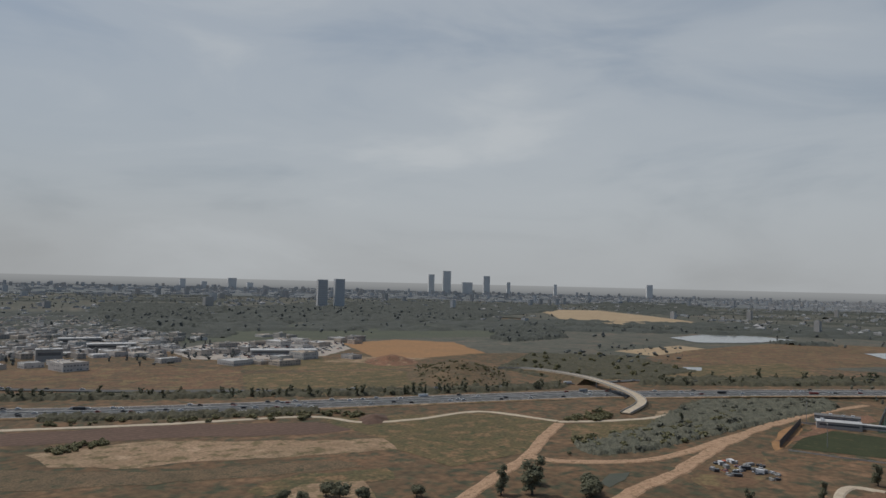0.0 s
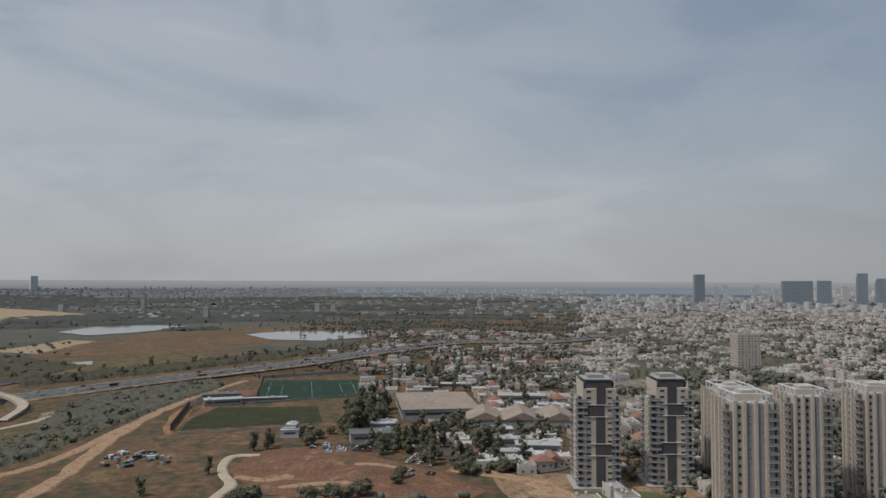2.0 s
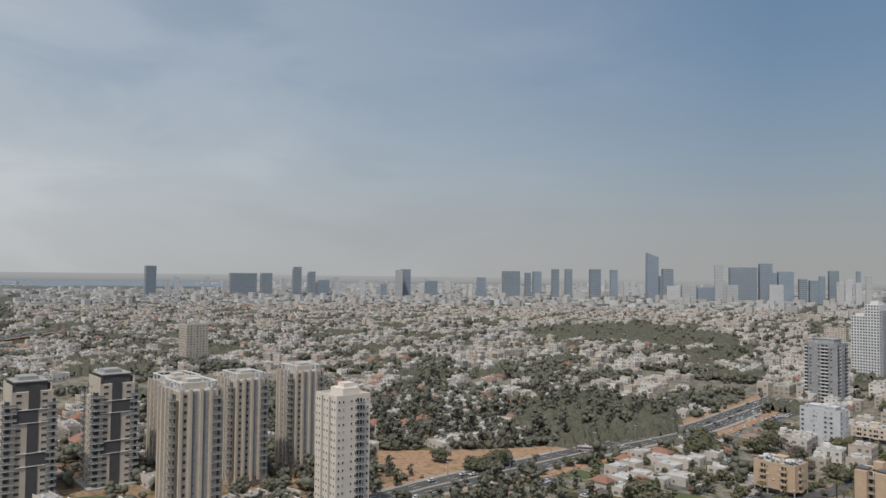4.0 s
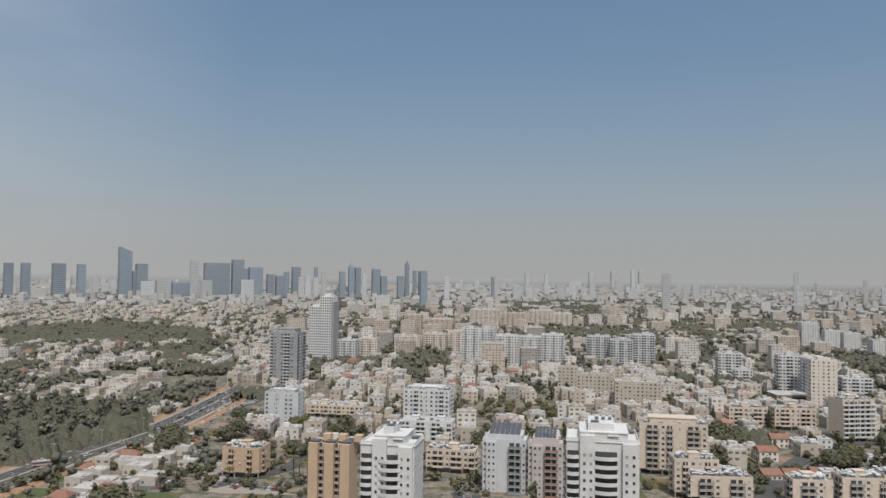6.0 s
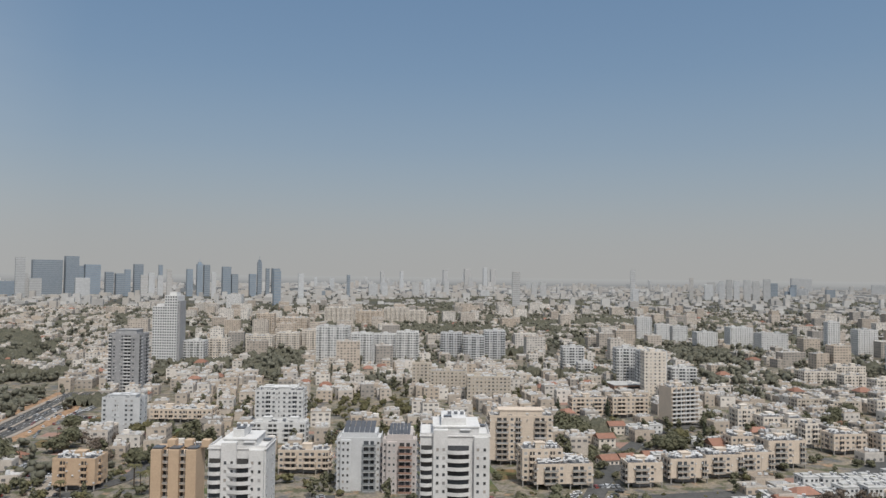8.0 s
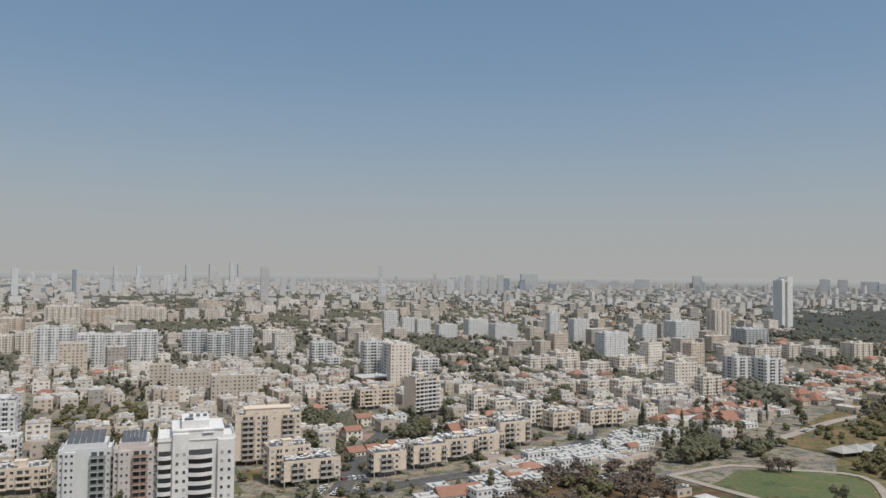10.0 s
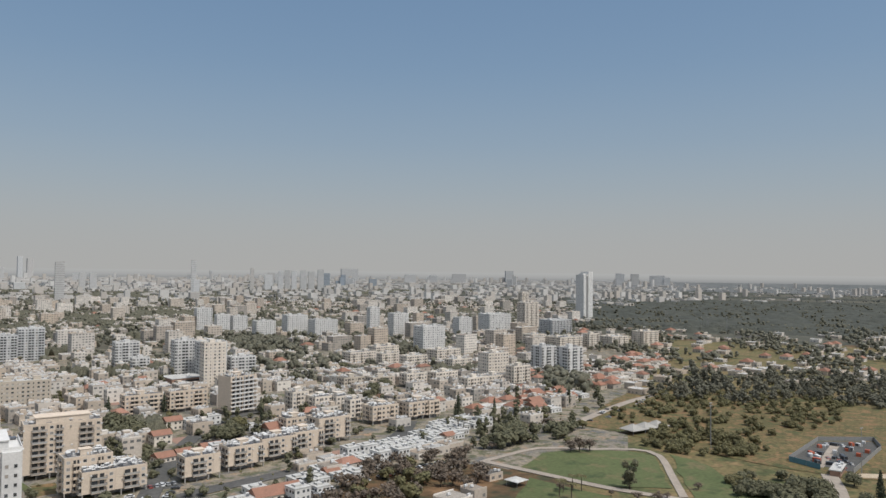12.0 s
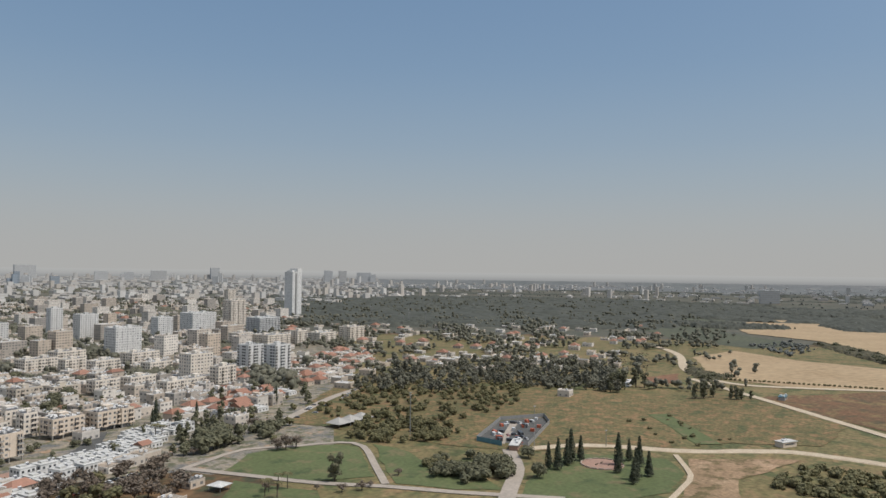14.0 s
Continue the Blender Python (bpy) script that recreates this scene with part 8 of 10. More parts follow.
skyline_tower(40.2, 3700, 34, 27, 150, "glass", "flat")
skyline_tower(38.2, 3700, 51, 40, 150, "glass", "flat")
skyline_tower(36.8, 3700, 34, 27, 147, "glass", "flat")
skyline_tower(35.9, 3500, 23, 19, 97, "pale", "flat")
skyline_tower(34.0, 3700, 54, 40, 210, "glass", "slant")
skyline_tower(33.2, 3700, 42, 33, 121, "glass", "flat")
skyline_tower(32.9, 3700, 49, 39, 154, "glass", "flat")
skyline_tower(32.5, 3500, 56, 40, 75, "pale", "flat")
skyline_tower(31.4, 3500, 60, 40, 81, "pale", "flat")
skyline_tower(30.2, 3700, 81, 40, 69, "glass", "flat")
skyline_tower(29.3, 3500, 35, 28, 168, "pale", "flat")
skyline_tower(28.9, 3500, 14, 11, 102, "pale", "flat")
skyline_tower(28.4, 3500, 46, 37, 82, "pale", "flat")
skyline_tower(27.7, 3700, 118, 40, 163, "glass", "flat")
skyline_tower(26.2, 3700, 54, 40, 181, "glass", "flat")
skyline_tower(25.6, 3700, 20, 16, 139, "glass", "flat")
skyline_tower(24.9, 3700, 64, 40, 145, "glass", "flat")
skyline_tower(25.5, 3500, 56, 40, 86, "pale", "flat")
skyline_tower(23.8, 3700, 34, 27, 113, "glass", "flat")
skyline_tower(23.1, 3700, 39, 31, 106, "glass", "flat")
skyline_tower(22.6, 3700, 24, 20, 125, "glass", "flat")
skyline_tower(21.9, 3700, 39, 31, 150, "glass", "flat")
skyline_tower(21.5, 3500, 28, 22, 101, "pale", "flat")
skyline_tower(21.0, 3500, 25, 20, 112, "pale", "flat")
skyline_tower(20.4, 3500, 23, 19, 100, "pale", "flat")
skyline_tower(20.4, 3700, 17, 14, 149, "glass", "flat")
skyline_tower(19.8, 3500, 21, 17, 129, "pale", "flat")
skyline_tower(18.4, 3700, 27, 22, 131, "glass", "flat")
skyline_tower(17.7, 3700, 27, 22, 155, "glass", "crown")
skyline_tower(17.2, 3700, 27, 22, 152, "glass", "flat")
skyline_tower(16.7, 3500, 19, 15, 118, "pale", "flat")
skyline_tower(15.8, 3700, 39, 31, 144, "glass", "flat")
skyline_tower(15.2, 3700, 29, 24, 109, "glass", "flat")
skyline_tower(13.4, 3700, 20, 16, 170, "glass", "crown")
skyline_tower(13.9, 3700, 32, 25, 110, "glass", "flat")
skyline_tower(12.8, 3700, 17, 14, 139, "glass", "flat")
skyline_tower(12.2, 3700, 37, 29, 139, "glass", "flat")
skyline_tower(10.3, 3500, 25, 20, 115, "pale", "flat")
skyline_tower(8.6, 3700, 49, 39, 31, "glass", "flat")
skyline_tower(6.7, 3700, 15, 12, 112, "glass", "flat")
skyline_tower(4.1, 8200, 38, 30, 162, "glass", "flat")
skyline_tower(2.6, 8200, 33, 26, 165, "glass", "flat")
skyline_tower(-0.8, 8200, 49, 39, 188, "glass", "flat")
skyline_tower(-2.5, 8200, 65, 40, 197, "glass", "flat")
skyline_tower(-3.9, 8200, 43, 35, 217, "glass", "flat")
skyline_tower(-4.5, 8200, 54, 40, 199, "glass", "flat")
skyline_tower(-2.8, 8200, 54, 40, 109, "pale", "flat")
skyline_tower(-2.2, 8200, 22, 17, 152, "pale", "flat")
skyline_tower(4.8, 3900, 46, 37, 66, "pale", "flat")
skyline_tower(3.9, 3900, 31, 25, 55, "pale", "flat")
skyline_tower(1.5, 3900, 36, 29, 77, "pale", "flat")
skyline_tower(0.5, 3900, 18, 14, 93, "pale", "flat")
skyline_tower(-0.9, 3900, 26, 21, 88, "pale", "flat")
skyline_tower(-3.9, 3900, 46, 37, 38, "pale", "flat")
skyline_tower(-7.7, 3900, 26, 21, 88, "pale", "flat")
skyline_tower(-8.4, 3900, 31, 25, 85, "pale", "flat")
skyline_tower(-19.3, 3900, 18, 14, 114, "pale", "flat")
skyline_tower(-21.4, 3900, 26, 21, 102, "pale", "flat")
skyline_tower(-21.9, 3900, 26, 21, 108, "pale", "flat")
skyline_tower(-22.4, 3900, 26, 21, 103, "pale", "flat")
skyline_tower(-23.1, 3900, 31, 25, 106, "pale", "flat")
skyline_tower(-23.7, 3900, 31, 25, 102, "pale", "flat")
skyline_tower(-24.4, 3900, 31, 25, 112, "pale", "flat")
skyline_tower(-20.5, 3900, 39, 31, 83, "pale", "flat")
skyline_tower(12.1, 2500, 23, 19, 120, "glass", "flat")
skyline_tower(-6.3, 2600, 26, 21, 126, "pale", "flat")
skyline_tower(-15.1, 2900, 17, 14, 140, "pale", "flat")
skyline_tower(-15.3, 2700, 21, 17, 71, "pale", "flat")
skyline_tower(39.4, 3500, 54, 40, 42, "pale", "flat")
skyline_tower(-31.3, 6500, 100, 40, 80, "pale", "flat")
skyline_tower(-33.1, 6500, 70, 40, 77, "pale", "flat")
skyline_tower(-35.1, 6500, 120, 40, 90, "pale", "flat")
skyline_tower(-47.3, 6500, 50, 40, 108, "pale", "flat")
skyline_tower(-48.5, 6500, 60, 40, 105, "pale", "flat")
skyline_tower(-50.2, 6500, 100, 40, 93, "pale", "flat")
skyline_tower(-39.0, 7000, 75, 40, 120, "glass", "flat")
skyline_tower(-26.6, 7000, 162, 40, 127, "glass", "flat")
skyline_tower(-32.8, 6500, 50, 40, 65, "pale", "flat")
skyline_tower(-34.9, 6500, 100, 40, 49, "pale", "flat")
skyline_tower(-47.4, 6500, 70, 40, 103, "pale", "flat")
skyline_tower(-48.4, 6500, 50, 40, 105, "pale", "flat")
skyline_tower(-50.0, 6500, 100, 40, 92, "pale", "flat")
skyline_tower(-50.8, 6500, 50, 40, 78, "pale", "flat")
skyline_tower(-80.2, 3000, 69, 40, 52, "pale", "flat")


# ---- bridge over the highway ----
bridge([(-701.9, -613.6, 0.4), (-715.4, -583.6, 2.5), (-700.7, -529, 5.5), (-670.5, -457.1, 7.5), (-630.9, -397.1, 8), (-608.8, -362.6, 6), (-585.4, -343.5, 3.5), (-541.9, -332.6, 1.2)], 9, "pale curved road bridge over the highway")
ridge("embankment", [(-608.8, -362.6, 4.7), (-585.4, -343.5, 2.2), (-541.9, -332.6, -0.10000000000000009)], 11, 1.6, "scrub", "scrubby bank under the bridge road")
ridge("embankment", [(-701.9, -613.6, -0.9), (-715.4, -583.6, 1.2), (-700.7, -529, 4.2), (-670.5, -457.1, 6.2)], 11, 1.6, "scrub", "scrubby bank under the bridge road")
hill = mound(-608.8, -592.2, 135, 66, 15, 45, "scrub", "brown scrub-covered earth mound")
mound(-639.9, -748.6, 60, 40, 9, 45, "red_soil", "bare reddish earth mound")
mound(-362, -441.6, 28, 14, 4, 45, "plough", "dark heap of soil")
mound(-423.3, -82.2, 34, 40, 3.2, 0, "red_soil", "red earth hump of the dirt circuit")
mound(-403.6, -47, 26, 30, 2.6, 0, "red_soil", "red earth hump of the dirt circuit")
mound(-412.6, -100.1, 20, 26, 2.0, 0, "red_soil", "red earth hump of the dirt circuit")
strip("dirt_track", [(-396.1, -114.9), (-389.1, -96.9), (-404.4, -84.1), (-420.7, -66.9), (-424, -43.3), (-409.8, -30), (-390, -42.6), (-384.4, -69.1), (-375.3, -88.3)], 5, 0.516, "dirt", "pale winding dirt circuit", rough_edge=0.3)
strip("dirt_track", [(-445.2, -115.8), (-441.8, -131.2), (-419.9, -130.5), (-398.9, -123.2), (-381.6, -114.1), (-361.8, -114.6), (-336, -117.5)], 4, 0.522, "pale_track", "pale lane beside the dirt circuit", rough_edge=0.2)
strip("road", [(-417.2, -0.7), (-396.7, 34.4), (-361.9, 59), (-331, 80.1)], 10, 0.528, "dirt", "sandy road past the towers", rough_edge=0.2)
strip("road", [(-480, -61.4), (-469.7, -21), (-433.1, 11.9), (-411.2, 48.1), (-426.2, 66.3)], 8, 0.534, "asphalt", "street of the workshops")
hill_rng = random.Random(31)
woods("hill_scrub", [hill(*[hill_rng.uniform(-0.8, 0.8) for _ in range(2)]) for _ in range(260)], "leaf_olive", "dry olive scrub over the mound", ("bush",), (0.5, 1.2), 0.3, 31, "scrub")
keep_clear(HIGHWAY, 27)
keep_clear(FRONTAGE, 9)
MAIN_ROAD = [(-281.6, 200.7), (-285.3, 231.5), (-284.8, 279.1), (-284.9, 351.2), (-281.7, 466.6), (-293.7, 555.5), (-308.8, 654.6)]
keep_clear(MAIN_ROAD, 15)
strip("median", MAIN_ROAD, 2.2, 0.75, "pavement", "pale raised median of the main road")
for side in (-12.5, 12.5):
    strip("pavement", beside(MAIN_ROAD, side), 3.6, 0.62, "pavement", "pale pavement along the main road", "pavement")
for side in (-18, 18):
    strip("verge", beside(MAIN_ROAD, side), 6, 0.5, "dirt", "sandy verge of the main road", rough_edge=0.35)
dashes("lane_marking", MAIN_ROAD, (-7.5, -4.3, 4.3, 7.5), 0.56, "white lane dashes on the main road", 3, 5)
for i, (x, y, z) in enumerate(beside(MAIN_ROAD, 0, 12.0)):
    light_pole(x, y, 11, 'street_lamp', 'slim street lamp on the road median')
leave_clear([(-365.5, 256), (-336.7, 295.3), (-315.3, 335.7), (-306.8, 389.5), (-299.7, 438.1), (-282.8, 425.7), (-277.3, 352.4), (-278.1, 288.2), (-303.1, 242.5), (-327.6, 229.9)])


# ---- low houses ----
houses_in([(139.1, 339.5), (172.6, 369.4), (210.7, 388), (246, 393.8), (249.2, 369.9), (205, 351.3), (173, 336.3), (143.9, 320.1)], 9.5, 5, 3, 0.03, (7, 9.5))
houses_in([(247, 402.3), (278.6, 424.3), (317.7, 431.8), (310.5, 402.6), (270.9, 380.1), (245.5, 373.6)], 9.5, 5, 4, 0.05, (7, 9.5))
houses_in([(137, 312.7), (118.8, 322.4), (104, 325.6), (120.7, 343.1), (133.7, 332.1)], 10.5, 5, 5, 0.1)
houses_in([(122.7, 431.7), (139.3, 437.6), (146.1, 417.4), (132, 376.6), (120.5, 377.5)], 12, 5, 6, 0.6)
houses_in([(166.2, 486.8), (202.4, 486.9), (210.4, 466.6), (188.2, 434.1), (158.5, 443.1)], 14, 5, 7, 0.4)
houses_in([(337.5, 424.1), (408.8, 475.8), (462, 490.6), (445.2, 444.5), (377, 418.9)], 14, 5, 8, 0.45)
town_in("garden_houses", [(313.1, 418.6), (347.4, 429.8), (434.2, 454), (569.5, 495.7), (685.8, 552.8), (767.4, 648.1), (607.6, 616.7), (473, 551), (355.9, 468.8)], 15, 5, 51, "dense low houses with pale and red roofs", 0.25)
town_in("garden_houses", [(644.9, 519.7), (772.3, 558.2), (942.7, 343.2), (842.8, 295), (741.2, 325.3), (658.1, 405.6)], 26, 5, 52, "white garden houses under trees", 0.2, fill=0.55)
town_in("low_houses", [(-400.2, 280), (-585.7, 408), (-469.3, 484), (-316.2, 331.8), (-336.7, 295.3)], 15, 5, 53, "low houses with grey and pale roofs under trees", 0.15)
town_in("low_houses", [(-234, 297.9), (-253.7, 354), (-258.1, 424), (-234.6, 428.4), (-205.6, 327.2), (-198.6, 286.6), (-221, 273.2)], 14, 5, 54, "low houses with grey and pale roofs beside the road", 0.2)
town_in("low_houses", [(-461.2, -6.8), (-506, 22.8), (-498.2, 68.1), (-447.8, 71.7), (-409, 59.1), (-415.4, 21.8)], 14, 5, 55, "low sheds and houses of the workshop quarter", 0.1)
town_in("low_houses", [(-619.7, 18.5), (-701.4, 96.1), (-664.6, 106.6), (-514.8, 82.5), (-497.5, 71.9), (-511.3, 46.3)], 17, 5, 56, "low sheds with grey roofs", 0.05, size=(10, 18))
town_in("far_workshops", [(-211, -1014), (-354.9, -1722), (-558.4, -2014), (-674.9, -1812), (-546.3, -1170), (-415, -918.9)], 27, 5, 57, "industrial sheds with pale roofs", 0.0, size=(9, 24), high=(3.5, 7), fill=.75)


# ---- single trees ----
tree("round", 88, 497, 2.3)
tree("round", 96, 503, 1.9)
tree("round", 150.8, 467.5, 1.6)
tree("olive", 158, 473, 1.5)
tree("round", 200, 533, 1.7)
tree("cypress", 118, 545, 1.2)
tree("round", -214.8, -297, 1.2)
tree("round", -217.2, -288.9, 1.4)
tree("round", -226.1, -282.7, 1.1)
tree("round", -248.6, -268.9, 1.0)
tree("round", -195.2, -303.7, 0.8)
tree("round", -202.3, -297.8, 0.8)
tree("round", -316.1, -212.8, 1.5)
tree("round", -382.2, -274.3, 0.4)
tree("tall", -283.9, -244.6, 1.3)
tree("tall", -296.1, -234.5, 1.4)
tree("tall", -908.4, -373.6, 1.0)
tree("tall", -541.8, -282.1, 0.8)
tree("cypress", -462.1, -519.8, 1.0)
tree("cypress", -469, -514.8, 1.1)
tree("cypress", -478.2, -508.3, 0.9)
tree("cypress", -500.7, -505.3, 0.9)
tree("tall", -384.6, -562.6, 0.8)
tree("tall", -399, -552.3, 0.7)
tree("tall", -428.1, -539.7, 0.8)
tree("tall", -421.8, -540.1, 0.7)
tree("tall", -368.3, -574.2, 0.6)
tree("tall", -341.7, -589.3, 0.6)
tree("tall", -327, -595.8, 0.6)
woods("bushes", scatter_in(60, [(-163, -575.5), (-285.7, -510.8), (-380.1, -471.3), (-358.5, -444.2), (-276.8, -494.6), (-157.8, -556.5)], random.Random(1), 0), "leaf_olive", "scattered low olive green bushes", ("bush",), (0.9, 2.0), 0.5, 1, "trees")
woods("bushes", scatter_in(70, [(-394.2, -276.5), (-427.4, -304.7), (-500.8, -285.6), (-626.2, -281.7), (-601.3, -251.7), (-489.7, -244.3), (-426.3, -251)], random.Random(2), 0), "leaf_olive", "scattered low olive green bushes", ("bush",), (1.0, 2.4), 0.5, 2, "trees")
woods("bushes", scatter_in(34, [(-475.4, -347.1), (-544.8, -359.4), (-536.5, -332), (-497.1, -327.7)], random.Random(3), 0), "leaf_olive", "scattered low olive green bushes", ("bush",), (1.0, 2.2), 0.5, 3, "trees")
woods("bushes", scatter_in(40, [(-141.9, -476.9), (-177, -484.8), (-175, -469.9), (-144.3, -464.1)], random.Random(4), 0), "leaf_olive", "scattered low olive green bushes", ("bush",), (0.8, 1.8), 0.5, 4, "trees")
thicket("hedge_trees", [(-146.5, -696.7), (-281.7, -620.7), (-453.7, -521.5), (-626.2, -454.3), (-655, -475.3), (-477.4, -548.9), (-292.4, -644.6), (-153, -728.3)], 4, 3, "thick", "dark hedge between road and highway", 6, "trees")
woods("hedge_trees", scatter_in(148, [(-146.5, -696.7), (-281.7, -620.7), (-453.7, -521.5), (-626.2, -454.3), (-655, -475.3), (-477.4, -548.9), (-292.4, -644.6), (-153, -728.3)], random.Random(6), 0), "leaf", "dark hedge between road and highway", ('round', 'bush', 'tall'), (0.35, 0.8), 0.16, 6, "trees")
thicket("hedge_trees", [(-719, -423.2), (-849, -320.5), (-1013, -215.7), (-1230, -108.1), (-1299, -114.2), (-1095, -233.2), (-920.5, -347.6), (-771.6, -454.3)], 4.5, 3.5, "thick", "dark hedge along the highway", 7, "trees")
woods("hedge_trees", scatter_in(148, [(-719, -423.2), (-849, -320.5), (-1013, -215.7), (-1230, -108.1), (-1299, -114.2), (-1095, -233.2), (-920.5, -347.6), (-771.6, -454.3)], random.Random(7), 0), "leaf", "dark hedge along the highway", ('round', 'bush', 'tall'), (0.4, 0.9), 0.16, 7, "trees")
thicket("scrub_wood", [(-407.7, -288.2), (-499.6, -288.8), (-584.4, -311.8), (-665.7, -325.9), (-777.9, -254.3), (-729.4, -226.2), (-632.5, -238.4), (-504.6, -246.5), (-432, -249.4), (-395.1, -264.3)], 3.2, 3, "thick_town", "dark scrub along the dirt track", 8, "trees")
leave_clear([(-407.7, -288.2), (-499.6, -288.8), (-584.4, -311.8), (-665.7, -325.9), (-777.9, -254.3), (-729.4, -226.2), (-632.5, -238.4), (-504.6, -246.5), (-432, -249.4), (-395.1, -264.3)])
woods("scrub_wood", scatter_in(189, [(-407.7, -288.2), (-499.6, -288.8), (-584.4, -311.8), (-665.7, -325.9), (-777.9, -254.3), (-729.4, -226.2), (-632.5, -238.4), (-504.6, -246.5), (-432, -249.4), (-395.1, -264.3)], random.Random(8), 0), "leaf_mid", "dark scrub along the dirt track", ('round', 'bush', 'bush'), (0.4, 0.95), 0.16, 8, "trees")
patch("field", [(-2509, -2005), (-2766, -1836), (-2445, -1380), (-2135, -1026), (-1805, -945), (-1782, -1109), (-1896, -1405)], "field_tan", 2.6, "pale tan stubble field far off", 0.02, "field")
leave_clear([(-2509, -2005), (-2766, -1836), (-2445, -1380), (-2135, -1026), (-1805, -945), (-1782, -1109), (-1896, -1405)])
woods("tree_group", scatter_in(26, [(-491, -75), (-517, -47), (-568, -46), (-628, -64), (-597, -78), (-563, -84)], random.Random(86), 0), "leaf", "large dark trees beside the training pitch", ("round", "tall"), (1.3, 2.0), 0.5, 86, "trees")
thicket("hedge", [(-172, -599), (-232, -560), (-299, -528), (-353, -505), (-343, -489), (-289, -509), (-225, -543), (-166, -576)], 3.2, 3, "thick", "dark hedge before the highway", 81, "hedge")
thicket("tree_belt", [(-1013, -2846), (-1278, -2709), (-1297, -2435), (-1063, -2010), (-917, -2049), (-667, -1988)], 9, 9, "thick_far", "dark far wood", 82, "trees")
thicket("orchard", [(-686, -1923), (-719, -1605), (-715, -1294), (-644, -1204), (-574, -1211), (-487, -1283), (-524, -1559)], 4, 5, "thick_far", "dark green far orchard", 83, "orchard")
thicket("tree_belt", [(-1307, -2433), (-1930, -2787), (-2660, -3085), (-3174, -2706), (-3088, -2307), (-2456, -1849), (-1906, -1624), (-1467, -1549), (-1111, -1504), (-966, -1610), (-1006, -1824)], 9, 10, "thick_far", "dark far wood before the twin towers", 84, "trees")
thicket("tree_belt", [(-3439, -2511), (-4738, -2951), (-4830, -2383), (-2805, -1360), (-2517, -1444), (-2977, -1977)], 9, 12, "thick_far", "dark far wood behind the fields", 85, "trees")
thicket("tree_belt", [(-925, -1729), (-1227, -2295), (-1650, -2376), (-1933, -2168), (-2180, -1912), (-1595, -1442), (-1284, -1438), (-1087, -1564)], 9, 9, "thick_far", "dark belt of far trees", 9, "trees")
leave_clear([(-925, -1729), (-1227, -2295), (-1650, -2376), (-1933, -2168), (-2180, -1912), (-1595, -1442), (-1284, -1438), (-1087, -1564)])
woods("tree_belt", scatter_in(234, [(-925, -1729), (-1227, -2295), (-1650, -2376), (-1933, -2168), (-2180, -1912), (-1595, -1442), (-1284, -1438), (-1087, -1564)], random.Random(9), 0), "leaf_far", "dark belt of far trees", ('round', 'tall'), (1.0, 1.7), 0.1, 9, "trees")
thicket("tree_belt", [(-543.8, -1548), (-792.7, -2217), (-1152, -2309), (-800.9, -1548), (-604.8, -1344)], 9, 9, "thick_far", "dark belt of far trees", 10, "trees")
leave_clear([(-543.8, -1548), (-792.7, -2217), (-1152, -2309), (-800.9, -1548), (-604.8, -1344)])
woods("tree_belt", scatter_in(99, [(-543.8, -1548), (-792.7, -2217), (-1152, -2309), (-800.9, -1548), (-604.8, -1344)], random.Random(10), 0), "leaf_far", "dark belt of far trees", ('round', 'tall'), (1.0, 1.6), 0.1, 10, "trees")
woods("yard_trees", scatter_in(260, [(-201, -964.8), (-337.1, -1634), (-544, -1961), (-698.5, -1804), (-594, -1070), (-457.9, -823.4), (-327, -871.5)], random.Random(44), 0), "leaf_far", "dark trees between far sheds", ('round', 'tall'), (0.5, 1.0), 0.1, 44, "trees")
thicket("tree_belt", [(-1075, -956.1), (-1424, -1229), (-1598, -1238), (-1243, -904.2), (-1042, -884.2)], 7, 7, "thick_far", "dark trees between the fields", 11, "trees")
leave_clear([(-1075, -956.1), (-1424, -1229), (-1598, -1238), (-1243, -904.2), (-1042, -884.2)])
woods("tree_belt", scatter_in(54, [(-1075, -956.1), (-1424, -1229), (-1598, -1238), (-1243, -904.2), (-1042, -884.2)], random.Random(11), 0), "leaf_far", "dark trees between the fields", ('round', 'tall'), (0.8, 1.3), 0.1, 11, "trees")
woods("tree_belt", scatter_in(72, [(-889.9, -667.1), (-1182, -781.6), (-1242, -653.6), (-1032, -506.8), (-858.7, -532.2)], random.Random(12), 0), "leaf_far", "low trees beyond the meadow", ('round', 'bush'), (0.6, 1.0), 0.1, 12, "trees")
thicket("reeds", [(-706.4, -619.5), (-903.8, -721.4), (-1001, -608.4), (-896.1, -447.3), (-745.9, -452.8), (-680.4, -529)], 2.2, 3, "thick", "dark marsh scrub", 13, "scrub")
woods("reeds", scatter_in(135, [(-706.4, -619.5), (-903.8, -721.4), (-1001, -608.4), (-896.1, -447.3), (-745.9, -452.8), (-680.4, -529)], random.Random(13), 0), "leaf_olive", "dark marsh scrub", ('bush', 'bush', 'round'), (0.5, 1.1), 0.16, 13, "scrub")
woods("roadside_trees", scatter_in(150, [(-873.1, -271), (-962.9, -174.3), (-1146, -31.6), (-1296, 152.2), (-1046, 166.4), (-932.2, -25.8), (-803.6, -145.4), (-771.1, -201.3)], random.Random(40), 0), "leaf_mid", "dark trees along the far highway", ('round', 'tall'), (0.35, 0.8), 0.12, 40, "trees")
tree("tall", -506.1, -73.6, 1.5)
tree("tall", -496.6, -65.7, 1.7)
tree("tall", -505.3, -59.8, 1.6)
tree("tall", -519.8, -55.6, 1.5)
tree("tall", -534.6, -72.4, 1.5)
tree("tall", -549, -66.7, 1.4)
